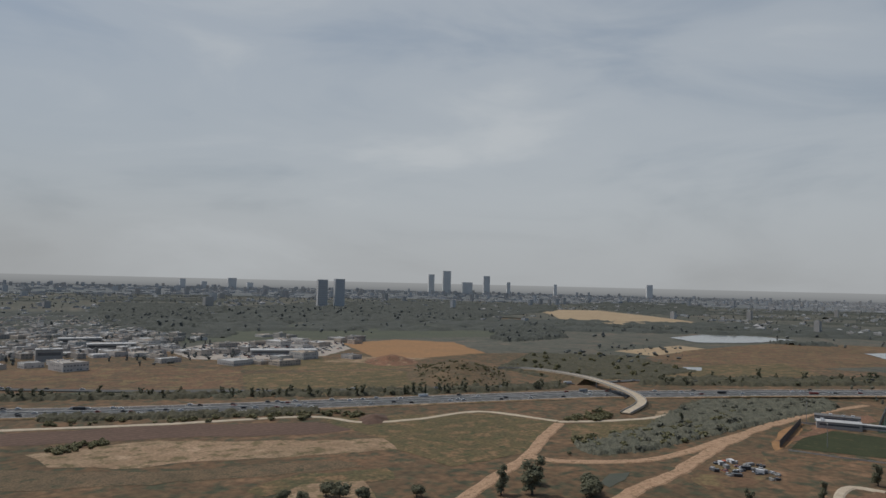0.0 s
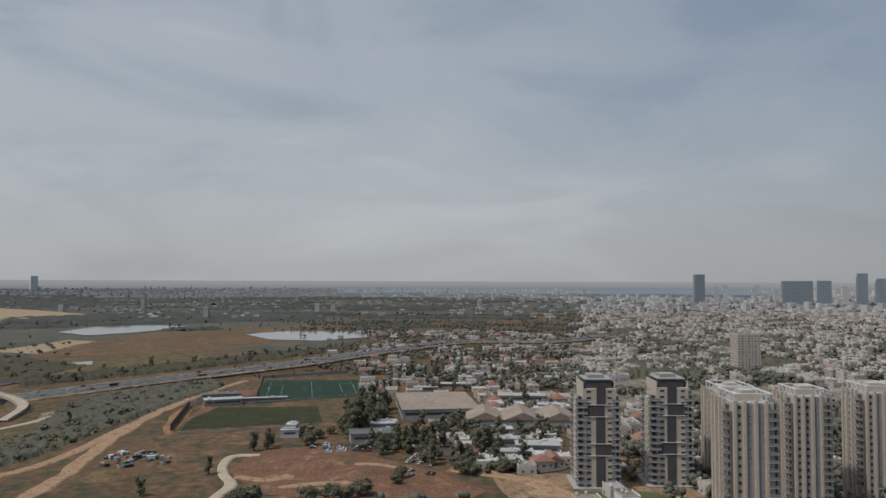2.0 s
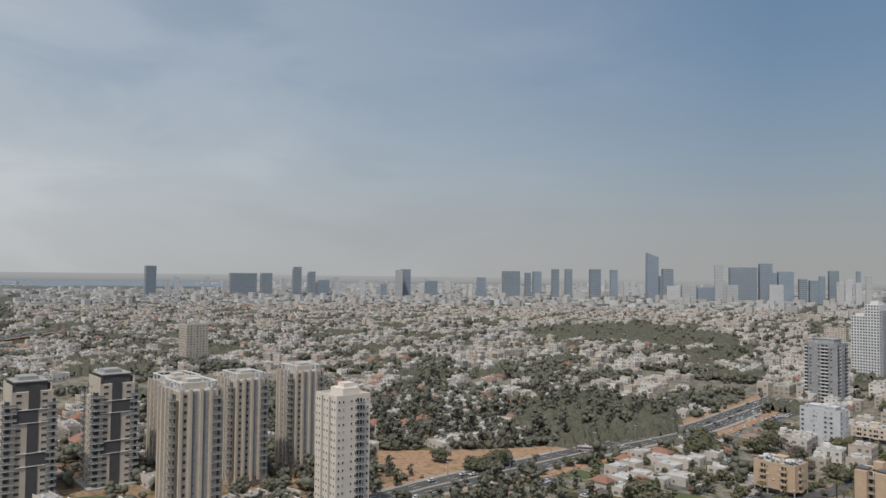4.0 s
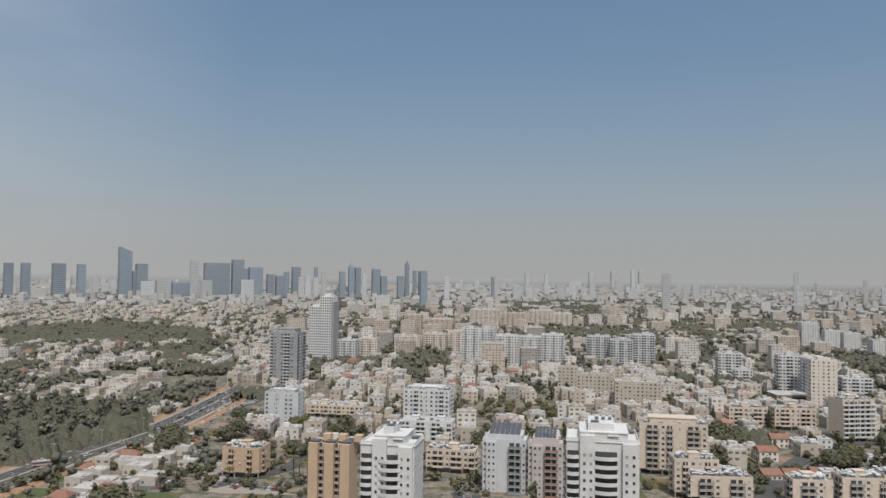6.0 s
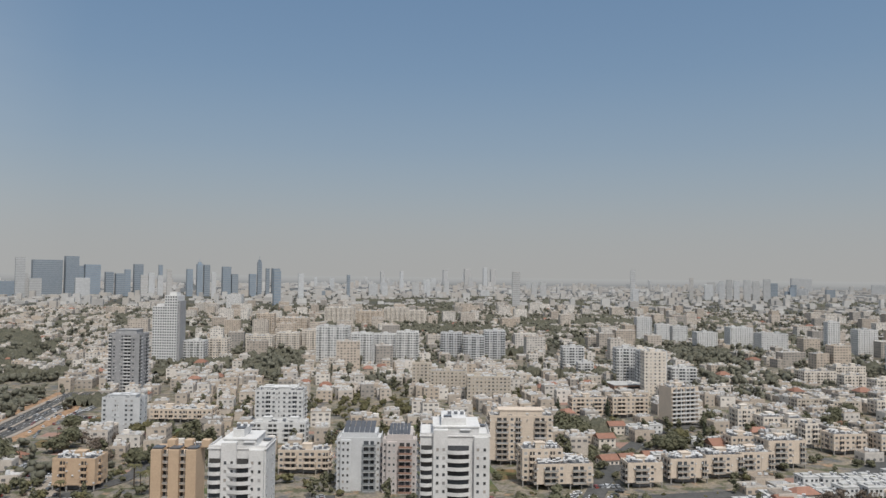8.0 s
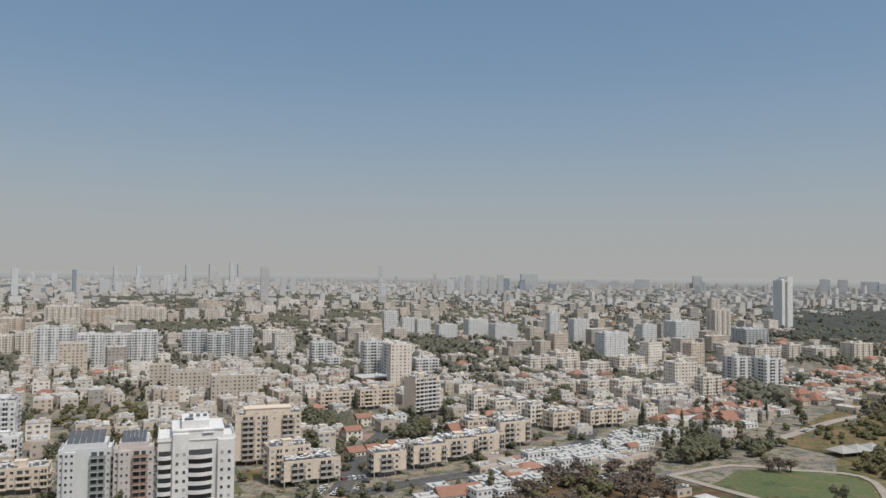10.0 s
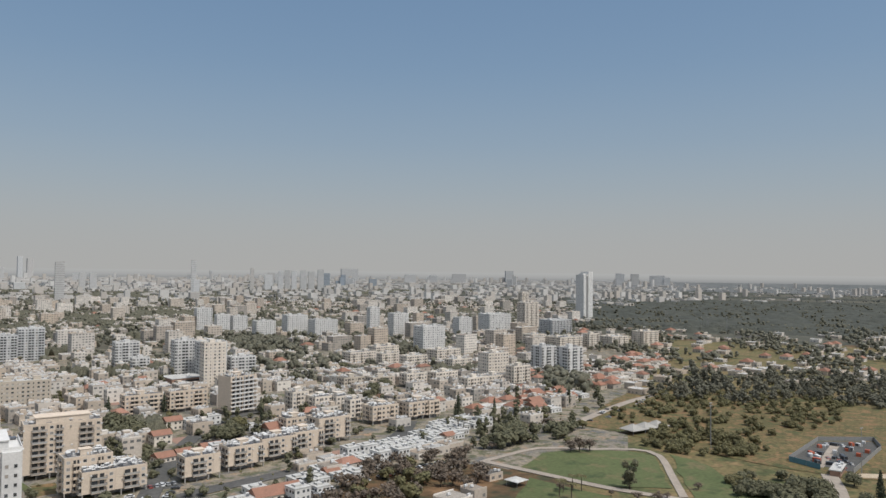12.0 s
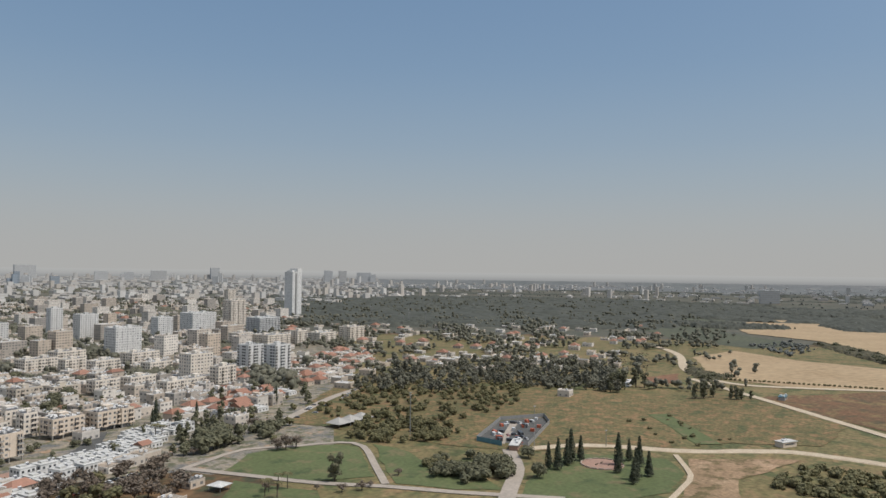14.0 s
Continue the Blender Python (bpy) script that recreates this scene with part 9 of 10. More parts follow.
tree("tall", -554.6, -61.4, 1.3)
tree("tall", -547.3, -54.3, 1.1)
tree("tall", -456.4, -122.5, 1.0)
tree("tall", -461.2, -115.6, 1.0)
tree("tall", -469.8, -114.7, 0.8)
tree("tall", -402, -132.5, 0.9)
tree("tall", -360.1, -152, 0.7)
tree("tall", -448.8, -43.5, 1.0)
tree("tall", -463.1, -33.7, 1.3)
tree("tall", -455.2, -28, 1.3)
tree("tall", -481.1, -24.9, 1.2)
tree("tall", -448.6, -17.9, 1.4)
tree("tall", -425.4, -11.9, 1.3)
tree("tall", -468.7, -7.9, 1.2)
tree("tall", -451.9, 17.1, 1.5)
tree("tall", -457.3, 22.3, 1.4)
tree("tall", -430.9, 25.6, 1.2)
tree("tall", -626.2, 60.7, 1.2)
tree("tall", -827.4, -44.6, 1.2)
tree("tall", -811, -31.5, 1.1)
tree("round", -472.9, -92.8, 1.2)
tree("round", -493.3, -89.1, 1.1)
tree("round", -507.7, -83.7, 1.0)
tree("round", -347.9, -96, 1.4)
tree("round", -341.6, -99.8, 1.3)
tree("round", -352.1, -67.6, 1.2)
tree("round", -354.4, -56.9, 1.2)
tree("round", -357.3, -51.9, 1.0)
tree("round", -364.5, -45.3, 1.4)
tree("round", -386.3, -29.6, 1.0)
tree("round", -395.6, -27.3, 1.0)
tree("round", -407.4, 6.5, 1.3)
tree("round", -416.2, 3, 1.2)
tree("round", -403.8, 10.9, 1.2)
tree("round", -409.6, 27.2, 1.2)
tree("round", -413.2, 33.3, 1.1)
tree("round", -322, -217.9, 1.5)
tree("round", -312.1, -246.9, 1.4)
tree("round", -781.8, -1.4, 1.3)
tree("round", -801.6, 7.4, 1.2)
tree("round", -442.8, 7.1, 1.2)
woods("yard_trees", scatter_in(90, [(-469.4, -54.8), (-533.3, -23.6), (-545.5, 24.5), (-516.9, 70.7), (-448.3, 68.3), (-403.4, 21.2), (-420.1, -6.2)], random.Random(14), 0), "leaf", "dark trees between workshops", ('round', 'tall'), (0.6, 1.2), 0.3, 14, "trees")
woods("park_trees", scatter_in(90, [(-734.2, -86.1), (-975.4, -43.7), (-948.3, 100.5), (-699.5, 106.7), (-712, 37.4), (-689.2, -30.7)], random.Random(15), 0), "leaf_mid", "dark trees behind the courts", ('round', 'tall'), (0.6, 1.2), 0.2, 15, "trees")
thicket("tree_belt", [(-335.1, 346.5), (-425.1, 445), (-411.6, 521.6), (-326.1, 508.6), (-282.9, 441.6), (-296.3, 400.1), (-300.2, 359.1)], 9, 6, "thick_town", "large dark trees behind the vacant land", 16, "trees")
leave_clear([(-335.1, 346.5), (-425.1, 445), (-411.6, 521.6), (-326.1, 508.6), (-282.9, 441.6), (-296.3, 400.1), (-300.2, 359.1)])
woods("tree_belt", scatter_in(135, [(-335.1, 346.5), (-425.1, 445), (-411.6, 521.6), (-326.1, 508.6), (-282.9, 441.6), (-296.3, 400.1), (-300.2, 359.1)], random.Random(16), 0), "leaf_mid", "large dark trees behind the vacant land", ('round', 'tall'), (0.8, 1.45), 0.32, 16, "trees")
leave_clear([(-427.3, 298.6), (-487.3, 349.1), (-409.9, 411.4), (-319, 330.1), (-352.8, 309.2)])
woods("tree_belt", scatter_in(50, [(-427.3, 298.6), (-487.3, 349.1), (-409.9, 411.4), (-319, 330.1), (-352.8, 309.2)], random.Random(17), 0), "leaf_mid", "dark trees among low houses", ('round', 'tall'), (0.8, 1.4), 0.3, 17, "trees")
thicket("town_wood", [(-934, 953.1), (-1035, 1194), (-964.8, 1403), (-661.7, 1248), (-546.8, 1013), (-686.8, 983.9), (-815.2, 941)], 9, 6, "thick_town", "dark park wood in the town", 18, "trees")
leave_clear([(-934, 953.1), (-1035, 1194), (-964.8, 1403), (-661.7, 1248), (-546.8, 1013), (-686.8, 983.9), (-815.2, 941)])
woods("town_wood", scatter_in(189, [(-934, 953.1), (-1035, 1194), (-964.8, 1403), (-661.7, 1248), (-546.8, 1013), (-686.8, 983.9), (-815.2, 941)], random.Random(18), 0), "leaf_mid", "dark park wood in the town", ('round', 'tall'), (1.0, 1.7), 0.12, 18, "trees")
thicket("town_wood", [(-603, 864.3), (-539.6, 1019), (-576.1, 1150), (-485.3, 969.4), (-511.5, 837.7)], 9, 6, "thick_town", "dark trees in the town", 19, "trees")
leave_clear([(-603, 864.3), (-539.6, 1019), (-576.1, 1150), (-485.3, 969.4), (-511.5, 837.7)])
woods("town_wood", scatter_in(72, [(-603, 864.3), (-539.6, 1019), (-576.1, 1150), (-485.3, 969.4), (-511.5, 837.7)], random.Random(19), 0), "leaf_mid", "dark trees in the town", ('round', 'tall'), (1.0, 1.7), 0.12, 19, "trees")
thicket("town_wood", [(332.1, 1053), (434.2, 1176), (408.7, 1022), (341.7, 889.1), (295.2, 914)], 9, 6, "thick_town", "dark trees between houses", 21, "trees")
leave_clear([(332.1, 1053), (434.2, 1176), (408.7, 1022), (341.7, 889.1), (295.2, 914)])
woods("town_wood", scatter_in(72, [(332.1, 1053), (434.2, 1176), (408.7, 1022), (341.7, 889.1), (295.2, 914)], random.Random(21), 0), "leaf_mid", "dark trees between houses", ('round', 'tall'), (1.0, 1.6), 0.12, 21, "trees")
tree("round", -203.6, 293.9, 2.0)
tree("round", -197, 293.7, 1.9)
tree("round", -208.2, 293.3, 1.5)
tree("round", -236.3, 398.6, 2.0)
tree("round", -235.8, 408.2, 2.0)
tree("round", -246.6, 420.9, 1.9)
tree("round", -221.9, 436.3, 1.6)
tree("round", -219.4, 448.2, 1.9)
tree("round", -219.2, 470.1, 1.8)
tree("round", -237.6, 494.5, 1.8)
tree("round", -222.5, 491.6, 1.5)
tree("round", -292.5, 284.5, 1.6)
tree("round", -289.7, 276.1, 1.4)
tree("round", -294.5, 292.5, 1.4)
tree("round", -295.8, 272.4, 1.2)
tree("round", -322.3, 271.6, 1.2)
tree("round", -160.9, 407.9, 1.6)
tree("round", -175.4, 486.4, 1.4)
tree("round", -183.8, 492.4, 1.2)
tree("round", -140.6, 457.9, 1.4)
tree("olive", -190.4, 477.1, 1.5)
tree("olive", -188.9, 489.2, 1.3)
tree("olive", -147.4, 734.7, 1.2)
tree("bare", -191.1, 426.7, 1.6)
tree("bare", -181.9, 414.7, 1.5)
tree("bare", -199.3, 440.5, 1.5)
tree("bare", -198.3, 461.3, 1.4)
tree("bare", -216.9, 460.5, 1.4)
tree("palm", -147.6, 368.8, 1.2)
tree("palm", -134.7, 355.6, 1.3)
tree("palm", -143, 365.2, 1.1)
tree("palm", -172.9, 347, 1.0)
tree("cypress", -257, 680, 1.3)
tree("cypress", -250.1, 772.8, 1.0)
tree("bush", -174, 383.9, 1.5)
tree("bush", -167.3, 378.9, 1.5)
tree("bush", -166.8, 387.4, 1.6)
tree("bush", -164.3, 391.9, 1.5)
tree("bush", -183.9, 366.2, 1.5)
tree("bush", -180.7, 368.3, 1.4)
tree("bush", -196.9, 369.7, 1.6)
tree("round", 84.7, 476.8, 1.8)
tree("round", 89.3, 472.2, 1.9)
tree("round", 96.4, 480.6, 1.8)
tree("round", 83, 488.4, 1.5)
tree("round", 142.3, 451.5, 1.6)
tree("round", 148.5, 454.7, 1.5)
tree("round", 153.5, 459.3, 1.3)
tree("round", 142.5, 463.4, 1.2)
tree("round", 192.6, 520.3, 1.3)
tree("round", 199.4, 524.5, 1.2)
tree("round", 270.3, 496.4, 1.6)
tree("round", 283.1, 505.8, 1.5)
tree("round", -156.4, 469.9, 1.4)
tree("round", -158.3, 486.5, 1.6)
tree("cypress", 89.6, 541.6, 1.5)
tree("cypress", 130.6, 554.3, 1.4)
tree("cypress", -20.4, 352.7, 0.8)
leave_clear([(-76.9, 537.8), (-36, 539.8), (-16.1, 562.7), (-17.6, 612.5), (-67.1, 638), (-98.8, 594.8)])
woods("tree_group", scatter_in(40, [(-76.9, 537.8), (-36, 539.8), (-16.1, 562.7), (-17.6, 612.5), (-67.1, 638), (-98.8, 594.8)], random.Random(22), 0), "leaf_olive", "group of olive green trees", ("round",), (0.5, 1.0), 0.5, 22, "trees")
leave_clear([(84.8, 392.7), (114.4, 450.4), (179.7, 519.7), (186.9, 468.3), (123.5, 434.1), (90, 377)])
woods("tree_group", scatter_in(36, [(84.8, 392.7), (114.4, 450.4), (179.7, 519.7), (186.9, 468.3), (123.5, 434.1), (90, 377)], random.Random(23), 0), "leaf", "group of dark round park trees", ("round",), (0.5, 0.9), 0.5, 23, "trees")
leave_clear([(180.6, 431), (223.2, 436.8), (274.8, 420.3), (267, 353.2), (228.3, 373.3), (175.2, 400.9)])
woods("tree_group", scatter_in(16, [(180.6, 431), (223.2, 436.8), (274.8, 420.3), (267, 353.2), (228.3, 373.3), (175.2, 400.9)], random.Random(24), 0), "leaf", "group of dark round park trees", ("round",), (0.4, 0.8), 0.5, 24, "trees")
leave_clear([(285.1, 436), (362.4, 444.1), (363.5, 407.3), (278.8, 363.1), (262.7, 388.6)])
woods("tree_group", scatter_in(20, [(285.1, 436), (362.4, 444.1), (363.5, 407.3), (278.8, 363.1), (262.7, 388.6)], random.Random(25), 0), "leaf", "group of tall dark trees", ("tall",), (0.5, 1.1), 0.5, 25, "trees")
tree("cypress", 310.4, 441.2, 1.6)
tree("cypress", 299.3, 428.8, 1.2)
tree("cypress", 406.8, 426.9, 1.7)
tree("cypress", 92.8, 551.7, 1.6)
tree("cypress", 179.7, 489.8, 1.0)
tree("cypress", 339.7, 435.8, 1.2)
tree("round", 313.6, 555.6, 2.0)
tree("round", 300.1, 546.2, 1.9)
tree("round", 281.1, 525.7, 1.8)
tree("round", 319.5, 587, 1.8)
tree("round", 320.6, 666, 1.4)
tree("round", 344.1, 701.1, 1.5)
tree("round", 367.9, 714.9, 1.4)
tree("round", 180.8, 413.9, 1.0)
tree("palm", 280.1, 397.9, 1.1)
tree("palm", 285.4, 399, 1.0)
leave_clear([(150.7, 305.5), (182.1, 330.6), (208.7, 341.1), (207.6, 317.1), (180.4, 289.7)])
woods("tree_group", scatter_in(14, [(150.7, 305.5), (182.1, 330.6), (208.7, 341.1), (207.6, 317.1), (180.4, 289.7)], random.Random(46), 0), "leaf_olive", "group of olive green trees", ("round",), (0.7, 1.2), 0.5, 46, "trees")
leave_clear([(133.8, 305.3), (166.9, 338.6), (212.4, 359.4), (224.9, 332.6), (196.7, 290.7), (169.4, 286.3)])
woods("bare_trees", scatter_in(34, [(133.8, 305.3), (166.9, 338.6), (212.4, 359.4), (224.9, 332.6), (196.7, 290.7), (169.4, 286.3)], random.Random(26), 0), "leaf_brown", "group of brown leafless trees", ("bare",), (0.9, 1.5), 0.5, 26, "trees")
leave_clear([(189.7, 304.6), (230, 357.4), (249.3, 340.2), (232, 304.3), (208.6, 284.5), (194.3, 287.1)])
woods("bare_trees", scatter_in(26, [(189.7, 304.6), (230, 357.4), (249.3, 340.2), (232, 304.3), (208.6, 284.5), (194.3, 287.1)], random.Random(27), 0), "leaf_brown", "group of brown leafless trees", ("bare",), (0.9, 1.4), 0.5, 27, "trees")
leave_clear([(264, 354.8), (306.6, 384.3), (350, 392.1), (361.4, 365.9), (334.1, 343), (295.7, 346.2), (264.7, 339.3)])
woods("tree_group", scatter_in(34, [(264, 354.8), (306.6, 384.3), (350, 392.1), (361.4, 365.9), (334.1, 343), (295.7, 346.2), (264.7, 339.3)], random.Random(28), 0), "leaf", "group of dark round park trees", ("round",), (0.8, 1.5), 0.5, 28, "trees")
tree("bare", 310.3, 316.6, 1.5)
tree("bare", 305.6, 318.9, 1.3)
tree("bare", 316.7, 314.7, 1.3)
tree("bare", 321.7, 374, 1.2)
tree("bare", 339.8, 377.3, 1.1)
tree("tall", 278.6, 249.7, 1.3)
tree("bare", 270.2, 348.6, 0.8)
tree("bare", 266.6, 234.2, 0.9)
tree("bare", 274.9, 229, 0.9)
tree("bare", 248, 265.9, 0.6)
tree("bare", 262.2, 246.4, 0.5)
tree("bare", 281.5, 229.2, 0.6)
tree("bare", 305.5, 230.2, 0.7)
tree("palm", 246.3, 262.1, 0.9)
tree("palm", 252.7, 262.5, 1.0)
tree("palm", 255.3, 259, 0.9)
tree("palm", 240.4, 258.4, 0.9)
tree("palm", 242.5, 252.5, 0.9)
leave_clear([(337.4, 238.6), (367.7, 241.6), (351.7, 189.2), (341.1, 185.1), (324.4, 199.1), (321.1, 216.1)])
woods("tree_group", scatter_in(15, [(337.4, 238.6), (367.7, 241.6), (351.7, 189.2), (341.1, 185.1), (324.4, 199.1), (321.1, 216.1)], random.Random(29), 0), "leaf", "group of dark round park trees", ("round",), (0.6, 0.95), 0.5, 29, "trees")
leave_clear([(320.3, 228.2), (351.3, 234.6), (339.9, 201.6), (317.5, 208.4)])
woods("tree_group", scatter_in(16, [(320.3, 228.2), (351.3, 234.6), (339.9, 201.6), (317.5, 208.4)], random.Random(30), 0), "leaf_olive", "group of olive green trees", ("round",), (0.4, 0.7), 0.5, 30, "trees")
tree("round", 378.8, 193, 1.0)
tree("round", 344.1, 170.3, 1.3)
tree("round", 321, 209, 1.2)
tree("round", 321.8, 202.6, 1.2)
tree("round", 336, 195.8, 1.3)
tree("round", 342.3, 192.6, 1.5)
tree("round", 347.4, 191.3, 1.3)
tree("fir", 365.6, 174.2, 1.2)
tree("fir", 364.5, 168.1, 1.3)
tree("fir", 375.9, 168, 1.3)
tree("fir", 381.7, 168.2, 1.4)
tree("fir", 389.5, 165.8, 1.25)
tree("fir", 392.8, 145, 1.6)
tree("fir", 377.2, 139.5, 0.9)
tree("fir", 405.9, 143.6, 0.9)
tree("fir", 397.4, 134.8, 1.35)
tree("fir", 370.4, 127.4, 1.4)
tree("fir", 361.8, 125.6, 1.1)
tree("fir", 380.6, 124, 1.05)
leave_clear([(396.7, 344.9), (485.7, 409.7), (592.6, 402), (627.8, 327.9), (514.7, 268.8), (395.6, 285.6), (367.2, 300)])
woods("tree_group", scatter_in(230, [(396.7, 344.9), (485.7, 409.7), (592.6, 402), (627.8, 327.9), (514.7, 268.8), (395.6, 285.6), (367.2, 300)], random.Random(31), 0), "leaf_olive", "group of olive green trees", ("round",), (0.4, 0.85), 0.5, 31, "trees")
leave_clear([(351, 314.5), (419.9, 338), (420.3, 298.7), (416.2, 256.3), (380.3, 257.7), (354.5, 280.8)])
woods("tree_group", scatter_in(80, [(351, 314.5), (419.9, 338), (420.3, 298.7), (416.2, 256.3), (380.3, 257.7), (354.5, 280.8)], random.Random(32), 0), "leaf_olive", "group of olive green trees", ("round",), (0.5, 1.0), 0.5, 32, "trees")
leave_clear([(301.6, 217.5), (340.8, 216.7), (348.5, 188.2), (332.3, 179.4), (298.2, 201.9)])
woods("tree_group", scatter_in(26, [(301.6, 217.5), (340.8, 216.7), (348.5, 188.2), (332.3, 179.4), (298.2, 201.9)], random.Random(33), 0), "leaf", "group of dark round park trees", ("round",), (0.7, 1.1), 0.5, 33, "trees")
leave_clear([(418.1, 398.6), (509, 429.4), (532.4, 409.4), (436.8, 351.7), (387.7, 352.9)])
woods("tree_group", scatter_in(50, [(418.1, 398.6), (509, 429.4), (532.4, 409.4), (436.8, 351.7), (387.7, 352.9)], random.Random(34), 0), "leaf_olive", "group of olive green trees", ("round",), (0.35, 0.8), 0.5, 34, "trees")
leave_clear([(501.2, 436.1), (622.5, 478.8), (732.8, 416.2), (823.1, 311.5), (631.2, 229.9), (622.4, 273.2), (593.2, 336.9), (511.1, 369.2)])
woods("grove", scatter_in(520, [(501.2, 436.1), (622.5, 478.8), (732.8, 416.2), (823.1, 311.5), (631.2, 229.9), (622.4, 273.2), (593.2, 336.9), (511.1, 369.2)], random.Random(35), 0), "leaf_mid", "dark grove before the garden houses", ('round', 'tall', 'round'), (0.55, 1.2), 0.3, 35, "trees")
woods("bushes", scatter_in(90, [(398.5, 72), (452.9, 61.3), (453.5, 13.6), (403.3, 12.2), (389.6, 52.8)], random.Random(36), 0), "leaf_olive", "scattered low olive green bushes", ("bush",), (1.0, 2.2), 0.5, 36, "trees")
woods("bushes", scatter_in(16, [(475.8, 189.2), (562.9, 174), (486.1, 94.2), (458.6, 131.2)], random.Random(37), 0), "leaf_olive", "scattered low olive green bushes", ("bush",), (0.7, 1.5), 0.5, 37, "trees")
tree("tall", 642.2, 169.6, 1.2)
tree("tall", 646.7, 163.7, 1.2)
tree("tall", 657.8, 158.5, 1.1)
tree("tall", 658.2, 144.2, 0.9)
tree("tall", 658.2, 139.7, 1.0)
tree("tall", 661, 136.2, 0.9)
tree("tall", 668.8, 130.5, 0.7)
tree("tall", 671.4, 231.3, 1.5)
tree("tall", 676.4, 224.9, 1.4)
tree("tall", 631.5, 240.7, 1.6)
tree("tall", 648.6, 239.2, 1.5)
tree("tall", 651.8, 235.1, 1.5)
for i in range(40):
    spot = Vector((767.1, 191.4)).lerp(Vector((800.7, 23.4)), i / 39)
    tree("bush", spot.x + 4, spot.y + 9, 1.1)
thicket("hedge", [(1268, 155.2), (1271, 124.6), (1091, 31.7), (991.1, 28.9), (1134, 97.7)], 4, 4, "thick", "dark field hedge", 38, "hedge")
woods("hedge", scatter_in(99, [(1268, 155.2), (1271, 124.6), (1091, 31.7), (991.1, 28.9), (1134, 97.7)], random.Random(38), 0), "leaf", "dark field hedge", ('bush', 'round'), (0.5, 1.0), 0.16, 38, "hedge")
thicket("hedge", [(868.5, 235.8), (801, 194.2), (802.8, 172), (750.9, 187.4), (806.4, 221.9)], 3.5, 4, "thick", "dark hedge along the field", 39, "hedge")
woods("hedge", scatter_in(72, [(868.5, 235.8), (801, 194.2), (802.8, 172), (750.9, 187.4), (806.4, 221.9)], random.Random(39), 0), "leaf", "dark hedge along the field", ('bush', 'round'), (0.4, 0.8), 0.16, 39, "hedge")
woods("orchard", scatter_in(200, [(778, 293.5), (952.2, 347.5), (977.4, 317.5), (804.1, 261.1), (727.7, 253.6)], random.Random(41), 0), "leaf_brown", "rows of bare orchard trees", ('bush', 'bush'), (0.4, 0.6), 0.16, 41, "orchard")
woods("crop_scrub", scatter_in(160, [(1176, 235.8), (1286, 189.9), (1194, 138.9), (1052, 155.4)], random.Random(42), 0), "leaf_far", "dark scrub in the fields", ('bush', 'round'), (0.5, 1.0), 0.12, 42, "scrub")
thicket("crop_scrub", [(1736, 201.7), (2031, 150.6), (1940, 55.8), (1612, 46.5), (1598, 137.4)], 6, 7, "thick_far", "dark grove in the fields", 43, "trees")
leave_clear([(1736, 201.7), (2031, 150.6), (1940, 55.8), (1612, 46.5), (1598, 137.4)])
woods("crop_scrub", scatter_in(90, [(1736, 201.7), (2031, 150.6), (1940, 55.8), (1612, 46.5), (1598, 137.4)], random.Random(43), 0), "leaf_far", "dark grove in the fields", ('round', 'bush'), (0.6, 1.2), 0.12, 43, "trees")


# ---- vehicles ----
traffic(HIGHWAY, 190, (-16, -12.5, -8.5, -4.5, 4.5, 8.5, 12.5, 16), "many small cars on the highway", 1.02, 4)
traffic(FRONTAGE, 34, (-3, 3), "cars on the road behind the hedge", 0.97, 5)
cars_along(MAIN_ROAD, 30, (-9, -5.5, -2, 3, 6.5, 10), "driving on the main road", 0.75, seed=6)
bus(-286.2, 355.4, 40, 0.75)
bus(-267.4, 275.3, 40, 0.75)
bus(-265.2, 254.7, 40, 0.75)
car_park([(-291.1, 531), (-303.9, 631.8), (-276.3, 609.8), (-249.6, 499.9), (-253.8, 471.8)], 20, 40, 7)
car_park([(-473.4, -95.3), (-482, -56.2), (-465.9, -34.2), (-449.5, -39.5), (-457.4, -85.7)], 10, 34, 8)
car_park([(-199.9, 367.7), (-199.6, 394.1), (-177.4, 358.8), (-164.7, 341.4), (-185.1, 340.8)], 0, 16, 9)
car_park([(63.5, 357.1), (82.8, 376.8), (93.1, 372.2), (91.3, 349), (66.5, 344)], 60, 12, 10)
car_park([(126.3, 329.2), (174.7, 331.8), (230.1, 343.2), (226.1, 331.7), (171.6, 320), (127, 317)], 10, 24, 11)
car_park([(367.8, 378.4), (403, 396.2), (509, 429.4), (496.6, 415.8), (393.5, 375.1)], 30, 12, 12)
car_park([(102.9, 393.3), (134.9, 474), (191.8, 520.3), (190.1, 505.3), (135.3, 451.2)], 40, 16, 13)
far_cars([(-479.7, -1045), (-573.3, -1106), (-663.5, -1083), (-778.6, -1049), (-709.4, -937.7), (-608.4, -872.3), (-505.8, -880.3), (-450.8, -930.3)], 30, 420, 14, "rows of cars on a large vehicle lot")


